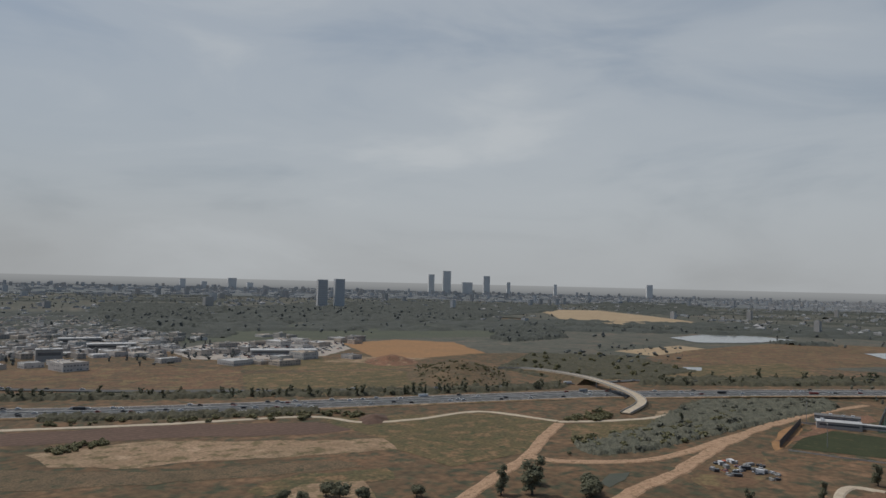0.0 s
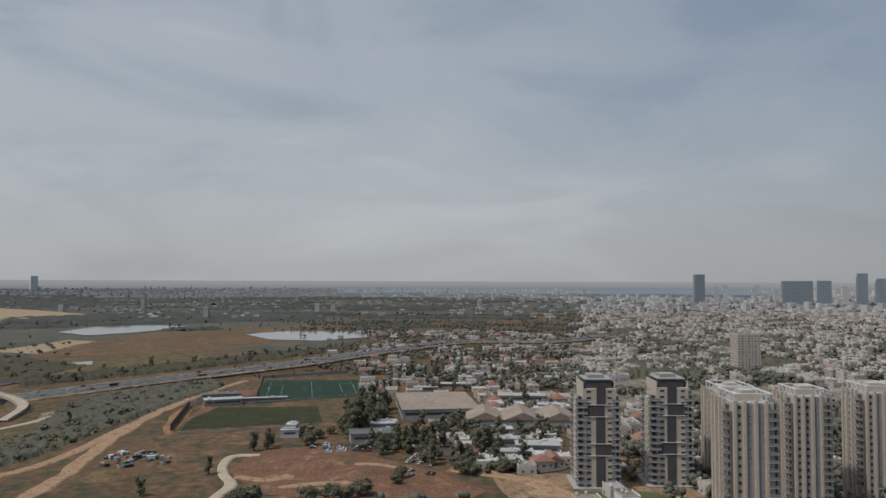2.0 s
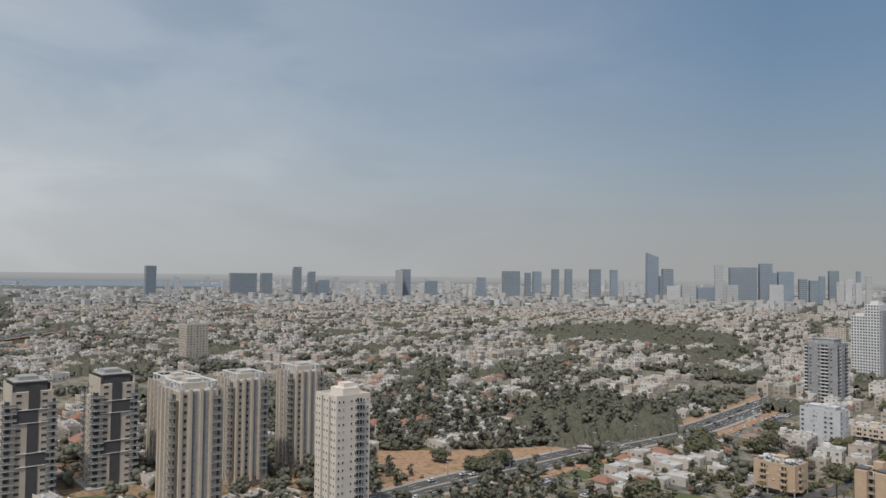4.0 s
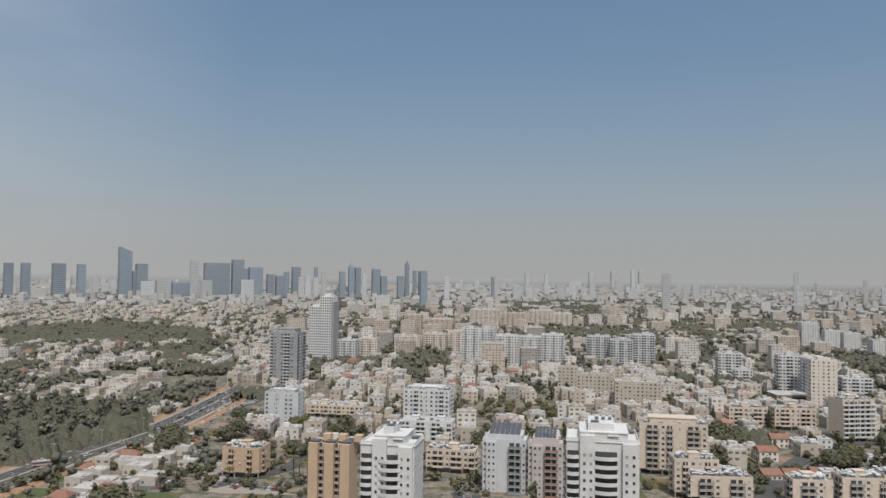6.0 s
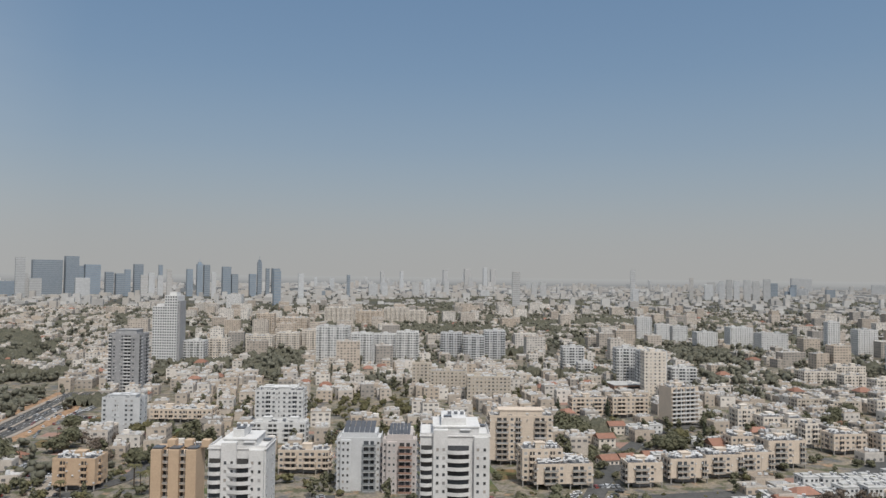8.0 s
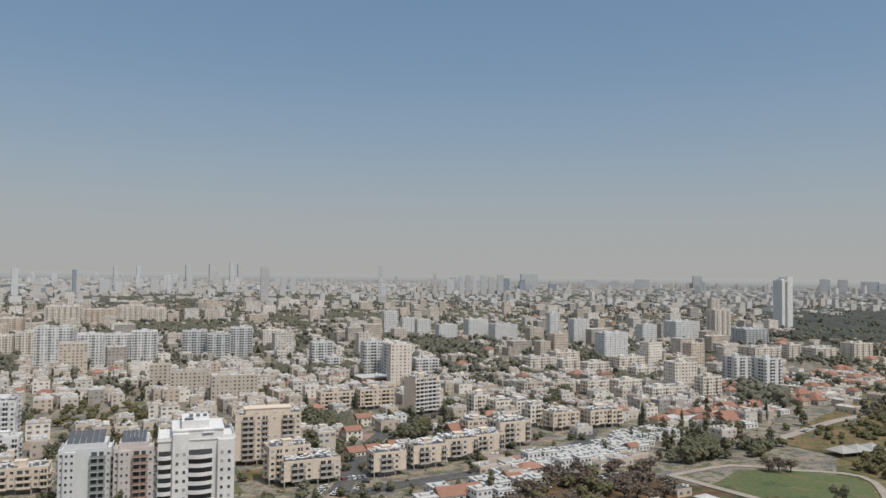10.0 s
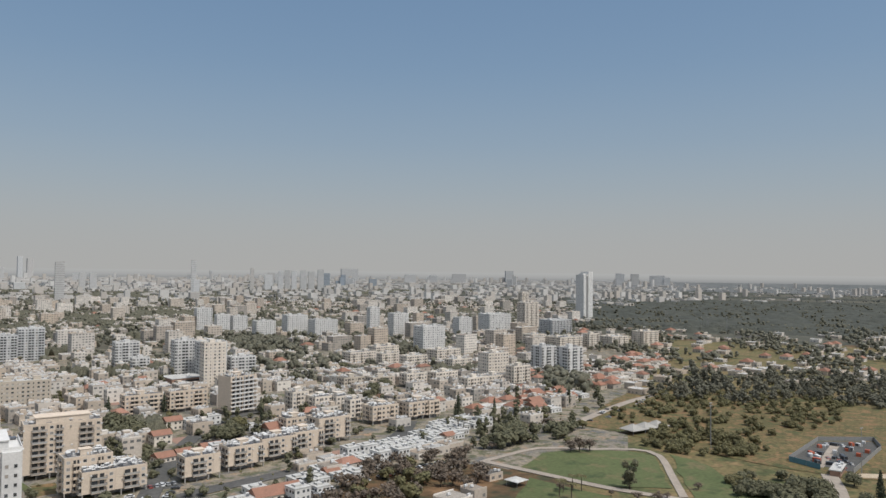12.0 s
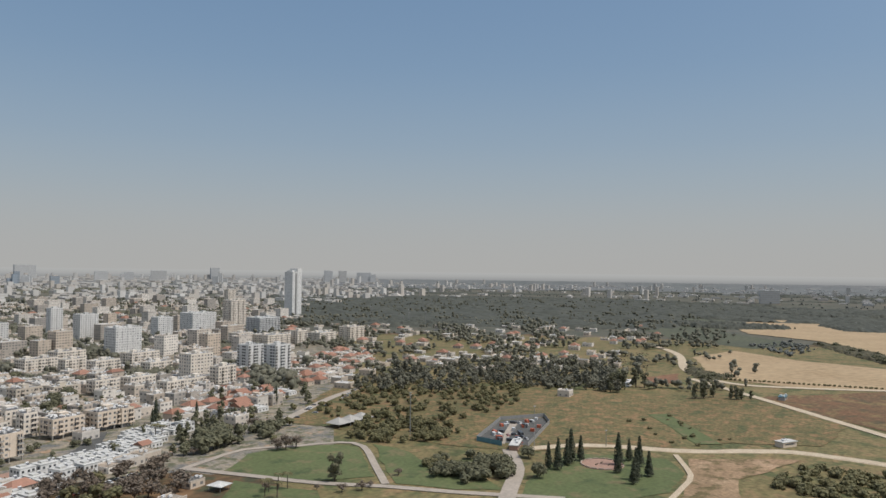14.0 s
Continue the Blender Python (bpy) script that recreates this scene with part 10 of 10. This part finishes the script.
# ---- park and yard things ----
park_shelter(235.1, 283.6, 8)
yard_box_rng = random.Random(44)
YARD = [(402, 236), (457, 252), (482, 237), (468, 227), (405, 210)]
for i, (x, y) in enumerate(scatter_in(34, YARD, yard_box_rng)):
    if i % 4 == 3:
        car(x, y, 60 + yard_box_rng.uniform(-20, 20), 0.33, where="in the equipment yard")
        continue
    paint, word = yard_box_rng.choice((("orange_paint", "orange"), ("orange_paint", "orange"), ("car_dark", "dark"), ("tank", "white"), ("car_dark", "dark")))
    container(x, y, yard_box_rng.choice((15, 60, 105)) + yard_box_rng.uniform(-8, 8), paint, word + " steel container in the yard", yard_box_rng.uniform(2.5, 5.0), 2.0, yard_box_rng.uniform(1.5, 2.5))
strip("yard_lane", [(398, 222), (425, 232), (456, 244)], 5, 0.36, "pavement", "pale concrete lane through the yard")
fence([(397.3, 238.7), (460.1, 256.9), (490.1, 237.5), (470.6, 223.7), (400.6, 204.5)], 3.0, "steel", "yard_fence", "grey mesh fence round the yard")
fence([(396, 237.9), (394.7, 227), (393.7, 218.5)], 3.2, "blue_paint", "yard_fence", "blue-green metal fence of the yard")
flat_hall(394.8, 209.8, 20, 18, 5, 3.2, "roof_pale", "long red hut at the yard gate", "gate_hut", "red_paving")
flat_hall(498.8, 77, -30, 12, 6, 3, "roof_pale", "small pale shed in the field", "field_shed", "beige_wall")
flat_hall(683, 107.6, 0, 12, 5, 3, "blue_paint", "small blue roofed hut beside the track", "field_shed")
flat_hall(680.7, 241.6, 0, 26, 6, 3.5, "roof_pale", "long low white hut", "field_shed", "cool_white")
light_pole(390.5, 285.4, 26)
light_pole(405.4, 202.7, 24)
light_pole(1192, 972.2, 30)
light_pole(1178, 868.5, 30)
light_pole(1164, 816.7, 30)
light_pole(429.6, 166.4, 10)
light_pole(382.9, 279.6, 26)
light_pole(1227, 1005, 30)
light_pole(1199, 895.9, 24)
light_pole(1188, 873.2, 24)
light_pole(1201, 841.1, 24)
light_pole(-753.2, -191.6, 16)
light_pole(-1014, -247.9, 16)
light_pole(-575.4, -83.7, 16)
light_pole(-540.4, -175.5, 16)
light_pole(-468.8, -51.3, 16)
play_ring(388.6, 152.8, 12)
pavilion(388, 334.7, 9)


# ---- sports ground ----
fence([(-513.5, -196.7), (-617.4, -220.2)], 5.0, "dark_clad", "pitch_fence", "dark screen fence beside the training pitch")
fence([(-620.3, -221.2), (-629.4, -195.1), (-644.7, -142.1), (-653.4, -118.1)], 1.6, "concrete", "pitch_fence", "low pale wall between the pitches")
fence([(-508.7, -189.3), (-513.3, -158.9), (-524.1, -119.6), (-530.6, -100)], 1.0, "concrete", "pitch_fence", "low pale wall before the training pitch")
fence([(-635, -170.7), (-789.8, -203.6), (-840.6, -119.2)], 3.0, "steel", "pitch_fence", "grey mesh fence round the football pitch")
flat_hall(-654.9, -205.2, 107.4, 32.9, 11.5, 4.5, "dark_roof", "grey changing rooms beside the pitch", "club_house", "grey_wall")
flat_hall(-496.1, -109.3, 102.4, 11.6, 4, 5, "roof_pale", "small white club house with porch", "club_house", "white")
flat_hall(-640.3, -170.8, 104.9, 52.7, 5.3, 3.2, "metal_roof", "long low spectator stand", "club_house", "concrete")
light_pole(-809.2, -207.3, 15)
light_pole(-823.3, -169.9, 15)
light_pole(-850.4, -123.2, 15)
light_pole(-639.1, -166.7, 15)
light_pole(-665.6, -78.9, 15)
light_pole(-633.1, -221.5, 15)
light_pole(-537.8, -97.1, 15)
if free(-487.7, -50.7, 10.2):
    flat_hall(-487.7, -50.7, 101.9, 33.9, 18.6, 6.27, "dark_roof", "workshop with large dark grey roof")
if free(-631.9, 47.9, 11.1):
    flat_hall(-631.9, 47.9, 91.7, 36.9, 11.1, 5.09, "roof_pale", "long shed with white roof")
if free(-504.7, 30, 6.1):
    flat_hall(-504.7, 30, 92.6, 20.5, 10.2, 5.45, "roof_pale", "low workshop with white roof")
if free(-475.8, 46.9, 6.7):
    flat_hall(-475.8, 46.9, 90.4, 22.3, 8.9, 5.54, "metal_roof", "low grey sheet-roofed workshop")
if free(-455, 57.5, 6.3):
    flat_hall(-455, 57.5, 88.8, 21.1, 8.4, 5.36, "roof_pale", "low workshop with white roof")
if free(-442.7, 37.3, 6.3):
    flat_hall(-442.7, 37.3, 91.2, 20.9, 8.4, 4.50, "metal_roof", "low grey sheet-roofed shed")
if free(-603.9, 77.8, 5.4):
    flat_hall(-603.9, 77.8, 88.7, 17.9, 8.9, 5.45, "roof_pale", "small shed with white roof")
if free(-546.6, 76, 4.8):
    flat_hall(-546.6, 76, 88.1, 16.1, 8, 5.54, "metal_roof", "grey sheet-roofed shed between trees")
if free(-702.7, -26, 6.8):
    flat_hall(-702.7, -26, 98.1, 22.6, 9, 4.54, "metal_roof", "low shed behind the hall")
if free(-731.2, 1.3, 9.4):
    flat_hall(-731.2, 1.3, 95.9, 31.2, 9.4, 4.18, "roof_pale", "low pale shed behind the hall")
villa(-430.3, 57.4, 5, 16, 12)
car_park([(-461.4, -85.1), (-481.4, -38.7), (-467.7, -34), (-449.6, -81.1)], 2, 26, 17, "beside the dirt circuit", 0.2)
car_park([(-512, -29.5), (-544.2, 8.9), (-517.2, 19.7), (-470.6, 0.7), (-464.6, -26.8)], 8, 40, 18, "between the workshops", 0.2)
car_park([(-442.3, -27.2), (-466.8, -16.5), (-402, -8.3), (-398.8, -23)], 60, 18, 19, "between the workshops", 0.2)


# ---- junk yard ----
junk([(-425.2, -207.4), (-444.9, -205.4), (-454.2, -186.2), (-434.4, -165.1), (-416.9, -163.7), (-410.6, -193)], 42)


# ---- trees and cars round the blocks ----
def courts(count, az0, az1, d0, d1, seed):
    """Parking courts, dry lawns and paved yards between the blocks, and cars in the courts."""
    rng = random.Random(seed)
    sets = {"asphalt": [], "field_east": [], "red_paving": [], "lawn": []}
    rows = []
    for x, y in scatter(count, az0, az1, d0, d1, rng, 7.0):
        kind = rng.choice(("asphalt", "asphalt", "field_east", "field_east", "red_paving", "lawn"))
        w, d, a = rng.uniform(5, 12), rng.uniform(4, 8), radians(8 + rng.choice((0, 90)) + rng.uniform(-4, 4))
        sets[kind].append((x, y, w, d, a))
        take(x, y, min(w, d) * 0.8)
        if kind == "asphalt":
            rows.append((x, y, w, a))
    for k, (kind, spots) in enumerate(sets.items()):
        sh = Shape()
        for x, y, w, d, a in spots:
            sh.box(-w, w, -d, d, 0.0, 0.10 + 0.006 * k, 0, a, (x, y), False)
            if kind != "asphalt":
                sh.box(-w - 0.15, w + 0.15, -d - 0.15, -d, 0.0, 0.22, 1, a, (x, y), False)
        solid("yard_ground", sh, [kind, "concrete"], {"asphalt": "grey asphalt parking courts between blocks", "field_east": "dry grass plots with low kerbs", "red_paving": "reddish paved yards between blocks", "lawn": "small green lawns between blocks"}[kind], "ground", "stuff")
    for x, y, w, a in rows:
        sh, yaw = Shape(), a + pi / 2
        for i in range(int(2 * w / 2.8)):
            if rng.random() < 0.25:
                continue
            u = -w + 1.5 + i * 2.8
            at = (x + u * cos(a), y + u * sin(a))
            k = rng.choice((0, 0, 0, 1, 1, 2, 3))
            sh.box(-2.1, 2.1, -0.87, 0.87, 0.42, 1.0, k, yaw, at)
            sh.box(-1.4, 0.8, -0.75, 0.75, 1.0, 1.5, 4, yaw, at)
            sh.box(-1.2, 0.6, -0.72, 0.72, 1.5, 1.56, k, yaw, at)
            for q in (-1.3, 1.3):
                sh.box(q - 0.3, q + 0.3, -0.85, 0.85, 0.1, 0.6, 5, yaw, at)
        if sh.v:
            solid("parked_cars", sh, ["car_white", "car_grey", "car_dark", "car_red", "glass", "tyre"], "row of cars in a parking court", "cars", "stuff")


courts(150, -26, 60, 250, 640, 63)
yard_rng = random.Random(88)
woods("yard_trees", scatter(340, -26, 62, 235, 470, yard_rng, 0.5), "leaf", "trees in the yards between blocks", ("round", "round", "tall"), (0.4, 0.95), 0.3, 61)
woods("yard_trees", scatter(420, -26, 62, 235, 470, yard_rng, 0.5), "leaf_olive", "olive trees and shrubs in the yards", ("round", "bush", "bush"), (0.4, 0.85), 0.25, 62)
# ---- woods between the houses of the town ----
LOW_WOOD = [(-526, 369), (-593, 494), (-330, 273), (-372, 262)]
woods("town_wood", scatter_in(120, LOW_WOOD, random.Random(130), 0), "leaf_mid", "large dark trees over low houses", ("round", "tall"), (0.7, 1.35), 0.35, 130)
blob_rng = random.Random(99)


def belt(az, far, wide, deep, high, crown, mat, label):
    """A closed belt of trees across the line of sight, its outline uneven."""
    ring = []
    for k in range(14):
        a = 2 * pi * k / 14
        ring.append(polar(az - math.degrees(wide / far) * cos(a) * blob_rng.uniform(0.7, 1.2), far + deep * sin(a) * blob_rng.uniform(0.5, 1.3)))
    if far < 800 and -34 < az < 26 and blob_rng.random() < 0.8 or not buildable(*polar(az, far)) or not all(buildable(*q) for q in ring[::3]):
        return
    thicket("tree_clump", ring, high, crown, mat, label, blob_rng.randrange(999))
    leave_clear(ring)


def town_wood(poly, seed, count, loose=False):
    """Dark trees between the houses; a loose wood leaves room for roofs among the crowns."""
    rng = random.Random(seed)
    if not loose:
        thicket("town_wood", poly, 8, 5, "thick_town", "dark trees between apartment houses", seed)
        leave_clear(poly)
    elif count > 300:
        far = sum(hypot(*q) for q in poly) / len(poly)
        for x, y in scatter_in(14, poly, rng, 0):
            belt(degrees_of(x, y), hypot(x, y), far * rng.uniform(0.03, 0.08), far * rng.uniform(0.015, 0.03), 9, 6, "thick_town", "belt of dark trees between houses")
    woods("town_wood", scatter_in(count, poly, rng, 0), "leaf_mid", "dark trees between apartment houses", ("round", "tall"), (0.9, 1.6), 0.1, seed)


town_wood([(-224, 2414), (-115, 2852), (44, 2948), (253, 2695), (260, 2139), (56, 1970), (-78, 2115), (-52, 1322), (-129, 1407)], 120, 420, True)
town_wood([(-103, 1620), (-28, 1794), (-6, 1789), (93, 1961), (146, 1550), (200, 1736), (368, 1898), (223, 1144), (128, 1107), (66, 1196), (-4, 1306), (-70, 1220)], 121, 420, True)
town_wood([(351, 1124), (403, 1085), (362, 965), (380, 858), (329, 751), (308, 849), (314, 981)], 122, 110, True)
town_wood([(280, 770), (370, 765), (324, 669), (261, 702)], 123, 110, True)
town_wood([(495, 1013), (573, 1029), (544, 902), (493, 839), (443, 888)], 124, 110, True)
town_wood([(482, 553), (533, 562), (520, 519), (468, 470), (429, 486)], 125, 139)
town_wood([(-330, 3542), (366, 3915), (873, 3229), (1353, 2804), (1136, 2355), (712, 2632), (274, 2923), (-267, 2871)], 126, 420, True)
town_wood([(-221, 850), (-214, 1030), (-191, 1035), (-152, 864), (-157, 758), (-192, 752)], 127, 155)
town_wood([(-726, 2205), (-608, 2165), (-443, 2612), (-112, 2482), (157, 2584), (138, 2273), (-99, 2191), (-381, 2248), (-505, 1799), (-619, 1879)], 128, 420, True)
town_wood([(2127, 6033), (2083, 4532), (2435, 4079), (4064, 5099), (2347, 2944), (1655, 2771), (1428, 3106), (1229, 3483)], 129, 420, True)

for _ in range(190):
    far = sqrt(blob_rng.uniform(430 ** 2, 2100 ** 2))
    big = blob_rng.uniform(9, 20) * (far / 600) ** 0.6
    belt(blob_rng.uniform(-43, 80), far, big * blob_rng.uniform(1.3, 3.2), big, blob_rng.uniform(7, 11), 5, "thick_town", "clump of dark trees between houses")
thicket("far_wood", [polar(a, q) for a, q in ((-72, 1950), (-80, 1800), (-90, 1900), (-102, 2000), (-102, 2800), (-88, 2600), (-72, 2700))], 8, 9, "thick_far", "dark far woods behind the fields", 73)
for _ in range(120):
    az = blob_rng.choice((blob_rng.uniform(84, 172), blob_rng.uniform(84, 172), blob_rng.uniform(-98, -46)))
    far = sqrt(blob_rng.uniform(1450 ** 2, 4600 ** 2))
    big = blob_rng.uniform(24, 60) * (far / 1500) ** 0.8
    belt(az, far, big * blob_rng.uniform(1.5, 5.0), big, blob_rng.uniform(6, 10), 9, "thick_far", "belt of dark trees in the far country")
woods("yard_trees", scatter(460, 42, 70, 300, 560, yard_rng, 0), "leaf_mid", "dark trees over low houses", ("round", "round", "tall"), (0.55, 1.15), 0.2, 64)


# ---- wide parts of the town ----
sector("east_land", -100, -44, 250, 1250, "east_ground", 0.005, "dry straw-coloured meadow")
sector("mid_land", 98, 178, 1150, 2500, "mid_ground", 0.008, "grey-green land behind the fields")
sector("mid_land", -100, -48, 1250, 2500, "mid_ground", 0.011, "grey-green wooded land")
sector("town_land", 20, 81, 640, 1150, "town_ground", 0.015, "grey-tan built-up land")
sector("town_land", -48, 81, 1000, 2600, "mid_ground", 0.012, "dark grey-green land between houses")
sector("town_land", -26, 62, 260, 420, "town_ground", 0.019, "grey-tan built-up land")
sector("town_land", -48, 66, 400, 1050, "town_ground", 0.024, "grey-tan built-up land")
sector("far_land", -100, 178, 2300, 4700, "mid_ground", 2.0, "grey-green far country")
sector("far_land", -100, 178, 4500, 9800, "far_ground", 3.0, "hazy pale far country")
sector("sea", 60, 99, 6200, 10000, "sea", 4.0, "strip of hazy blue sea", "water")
district("low_houses", 30, 66, 420, 800, 14, (6, 11), (3, 5.5), "dense low houses with pale roofs among trees", 21, red=0.04, fill=0.62, gear=2, apart_under=700)
district("town_houses", 22, 80, 800, 1500, 17, (8, 14), (4, 10), "dense pale flat-roofed town houses", 22, fill=0.62, gear=3, red=0.02)
district("town_houses", 24, 80, 1500, 2500, 21, (10, 18), (5, 12), "dense pale flat-roofed town houses", 41, fill=0.62, gear=1, panes=False)
district("suburb_houses", 76, 99, 640, 1500, 19, (9, 15), (3, 7), "low suburban houses with red and pale roofs", 23, red=0.1, fill=0.62, gear=1)
district("close_houses", -14, 25, 450, 850, 15.5, (8, 14), (5, 11), "dense cream flat-roofed houses with roof tanks", 38, fill=0.92, gear=9, red=0.05, apart_under=600)
district("close_houses", -42, -14, 480, 850, 16, (8, 14), (4, 9.5), "dense cream flat-roofed houses with roof tanks", 39, fill=0.9, gear=9, red=0.06, apart_under=600)
district("town_houses", -20, 24, 850, 2400, 22, (9, 17), (5, 10.5), "pale flat-roofed apartment houses", 24, fill=0.52, gear=5, tall=0.07, tall_h=(18, 31), red=0.03, apart_under=640)
district("town_houses", -44, -20, 850, 2400, 22, (9, 17), (5, 10.5), "cream flat-roofed apartment houses", 25, fill=0.5, gear=5, tall=0.06, tall_h=(18, 31), red=0.03, apart_under=640)
district("garden_houses", -72, -40, 640, 1500, 30, (9, 15), (3, 6), "low garden houses with pale roofs among trees", 26, red=0.25, fill=0.5, gear=1)
district("garden_houses", -36, -24, 330, 480, 15, (8, 13), (3, 5), "dense low white houses near the park", 27, red=0.12, fill=0.9, gear=2)
district("workshops", 142, 172, 880, 1400, 40, (14, 34), (4, 9), "low industrial sheds with pale roofs", 28, red=0.0, fill=0.5, gear=2)
district("workshops", 80, 95, 480, 640, 20, (10, 18), (3, 5), "low workshops with sheet roofs", 29, red=0.1, fill=0.5, gear=1)
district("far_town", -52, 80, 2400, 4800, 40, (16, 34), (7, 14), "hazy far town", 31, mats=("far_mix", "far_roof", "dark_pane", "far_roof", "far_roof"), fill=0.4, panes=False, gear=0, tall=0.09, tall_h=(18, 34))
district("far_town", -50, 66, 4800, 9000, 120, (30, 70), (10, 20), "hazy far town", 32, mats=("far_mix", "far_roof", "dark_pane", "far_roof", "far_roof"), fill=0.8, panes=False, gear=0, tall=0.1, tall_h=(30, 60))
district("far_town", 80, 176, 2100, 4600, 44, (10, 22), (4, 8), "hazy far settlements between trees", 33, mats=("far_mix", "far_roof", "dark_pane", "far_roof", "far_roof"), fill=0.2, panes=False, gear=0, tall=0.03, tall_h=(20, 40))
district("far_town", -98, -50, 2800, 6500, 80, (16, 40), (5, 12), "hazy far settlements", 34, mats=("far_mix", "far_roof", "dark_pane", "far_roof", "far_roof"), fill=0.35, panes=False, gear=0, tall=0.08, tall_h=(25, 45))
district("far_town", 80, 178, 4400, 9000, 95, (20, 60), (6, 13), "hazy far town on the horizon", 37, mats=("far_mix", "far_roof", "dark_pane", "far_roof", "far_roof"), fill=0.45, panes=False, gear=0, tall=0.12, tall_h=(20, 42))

district("low_houses", 62, 86, 330, 640, 16, (7, 13), (3, 6), "low houses with grey roofs behind the towers", 36, red=0.08, fill=0.7, gear=2)

# ---- trees ----
thicket("dark_wood", [polar(a, q) for a, q in ((-74, 1500), (-66, 1420), (-58, 1450), (-50, 1400), (-43, 1500), (-43, 3000), (-58, 3100), (-74, 2900))], 9, 9, "thick_far", "dark far eucalyptus wood", 71)
thicket("far_wood", [polar(a, q) for a, q in ((176, 1700), (160, 1500), (148, 1560), (128, 1750), (112, 1900), (100, 2000), (100, 2400), (112, 2500), (128, 2250), (148, 2200), (176, 2400))], 8, 9, "thick_far", "dark far belt of woods", 72)
w_rng = random.Random(77)
woods("street_trees", scatter(2300, 28, 66, 420, 900, w_rng, 0, 0.25), "leaf_mid", "dark trees between low houses", seed=2, size=(0.6, 1.25), rich=0.1)
woods("street_trees", scatter(2400, 55, 84, 380, 1300, w_rng, 0, 0.2), "leaf_mid", "dark trees between low houses", seed=15, size=(0.6, 1.2), rich=0.05)
woods("street_trees", scatter(6000, 22, 80, 800, 2500, w_rng, 0, 0.4), "leaf_mid", "dark trees between town houses", seed=3, size=(0.9, 1.6), rich=0.03)
woods("street_trees", scatter(330, -44, 24, 440, 700, w_rng, 1.0, 0.5), "leaf", "green trees between apartment houses", ("round", "tall", "bush"), (0.5, 1.1), 0.3, 44)
woods("street_trees", scatter(260, -44, 24, 440, 700, w_rng, 1.0, 0.3), "leaf_olive", "olive trees between apartment houses", ("round", "bush"), (0.5, 1.0), 0.3, 45)
woods("street_trees", scatter(2100, -44, 24, 700, 1200, w_rng, 0, 0.5), "leaf_mid", "dark trees between apartment houses", seed=4, size=(0.6, 1.35), rich=0.06)
woods("street_trees", scatter(5200, -44, 24, 1000, 2600, w_rng, 0, 0.5), "leaf_mid", "dark trees between apartment houses", seed=14, size=(1.0, 1.9), rich=0.03)
woods("suburb_trees", scatter(4200, 62, 100, 340, 1900, w_rng, 0, 0.2), "leaf_mid", "dark suburban trees", seed=5, size=(0.6, 1.2), rich=0.04)
woods("garden_trees", scatter(1300, -76, -42, 700, 1700, w_rng, 1, 0.4), "leaf_mid", "dense dark trees round garden houses", seed=6, size=(0.8, 1.4), rich=0.08)
woods("dark_wood", scatter(1300, -74, -43, 1400, 3000, w_rng, 1, 0.1), "thick_town", "dark far eucalyptus wood", seed=7, size=(0.9, 1.6), rich=0.035)
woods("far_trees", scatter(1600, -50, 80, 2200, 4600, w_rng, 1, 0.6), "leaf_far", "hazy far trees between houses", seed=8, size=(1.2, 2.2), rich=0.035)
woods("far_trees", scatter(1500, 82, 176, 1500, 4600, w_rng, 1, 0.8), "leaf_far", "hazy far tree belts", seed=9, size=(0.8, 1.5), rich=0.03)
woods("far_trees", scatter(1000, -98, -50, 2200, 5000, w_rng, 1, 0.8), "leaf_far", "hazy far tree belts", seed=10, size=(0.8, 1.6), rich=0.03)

# ---- small far high-rises along the horizon ----
far_rng = random.Random(9)
for _ in range(22):
    mid, far = far_rng.uniform(-58, 74), far_rng.uniform(4300, 8600)
    kind, turn = far_rng.choice(["glass", "pale", "pale", "pale"]), far_rng.uniform(-30, 40)
    for _ in range(far_rng.randint(2, 6)):
        skyline_tower(round(mid + far_rng.gauss(0, 0.9), 2), round(far + far_rng.uniform(-250, 250)), round(far_rng.uniform(24, 52)), round(far_rng.uniform(16, 28)), round(far_rng.uniform(36, 92)), kind, far_rng.choice(["flat", "flat", "step", "crown"]), turn)
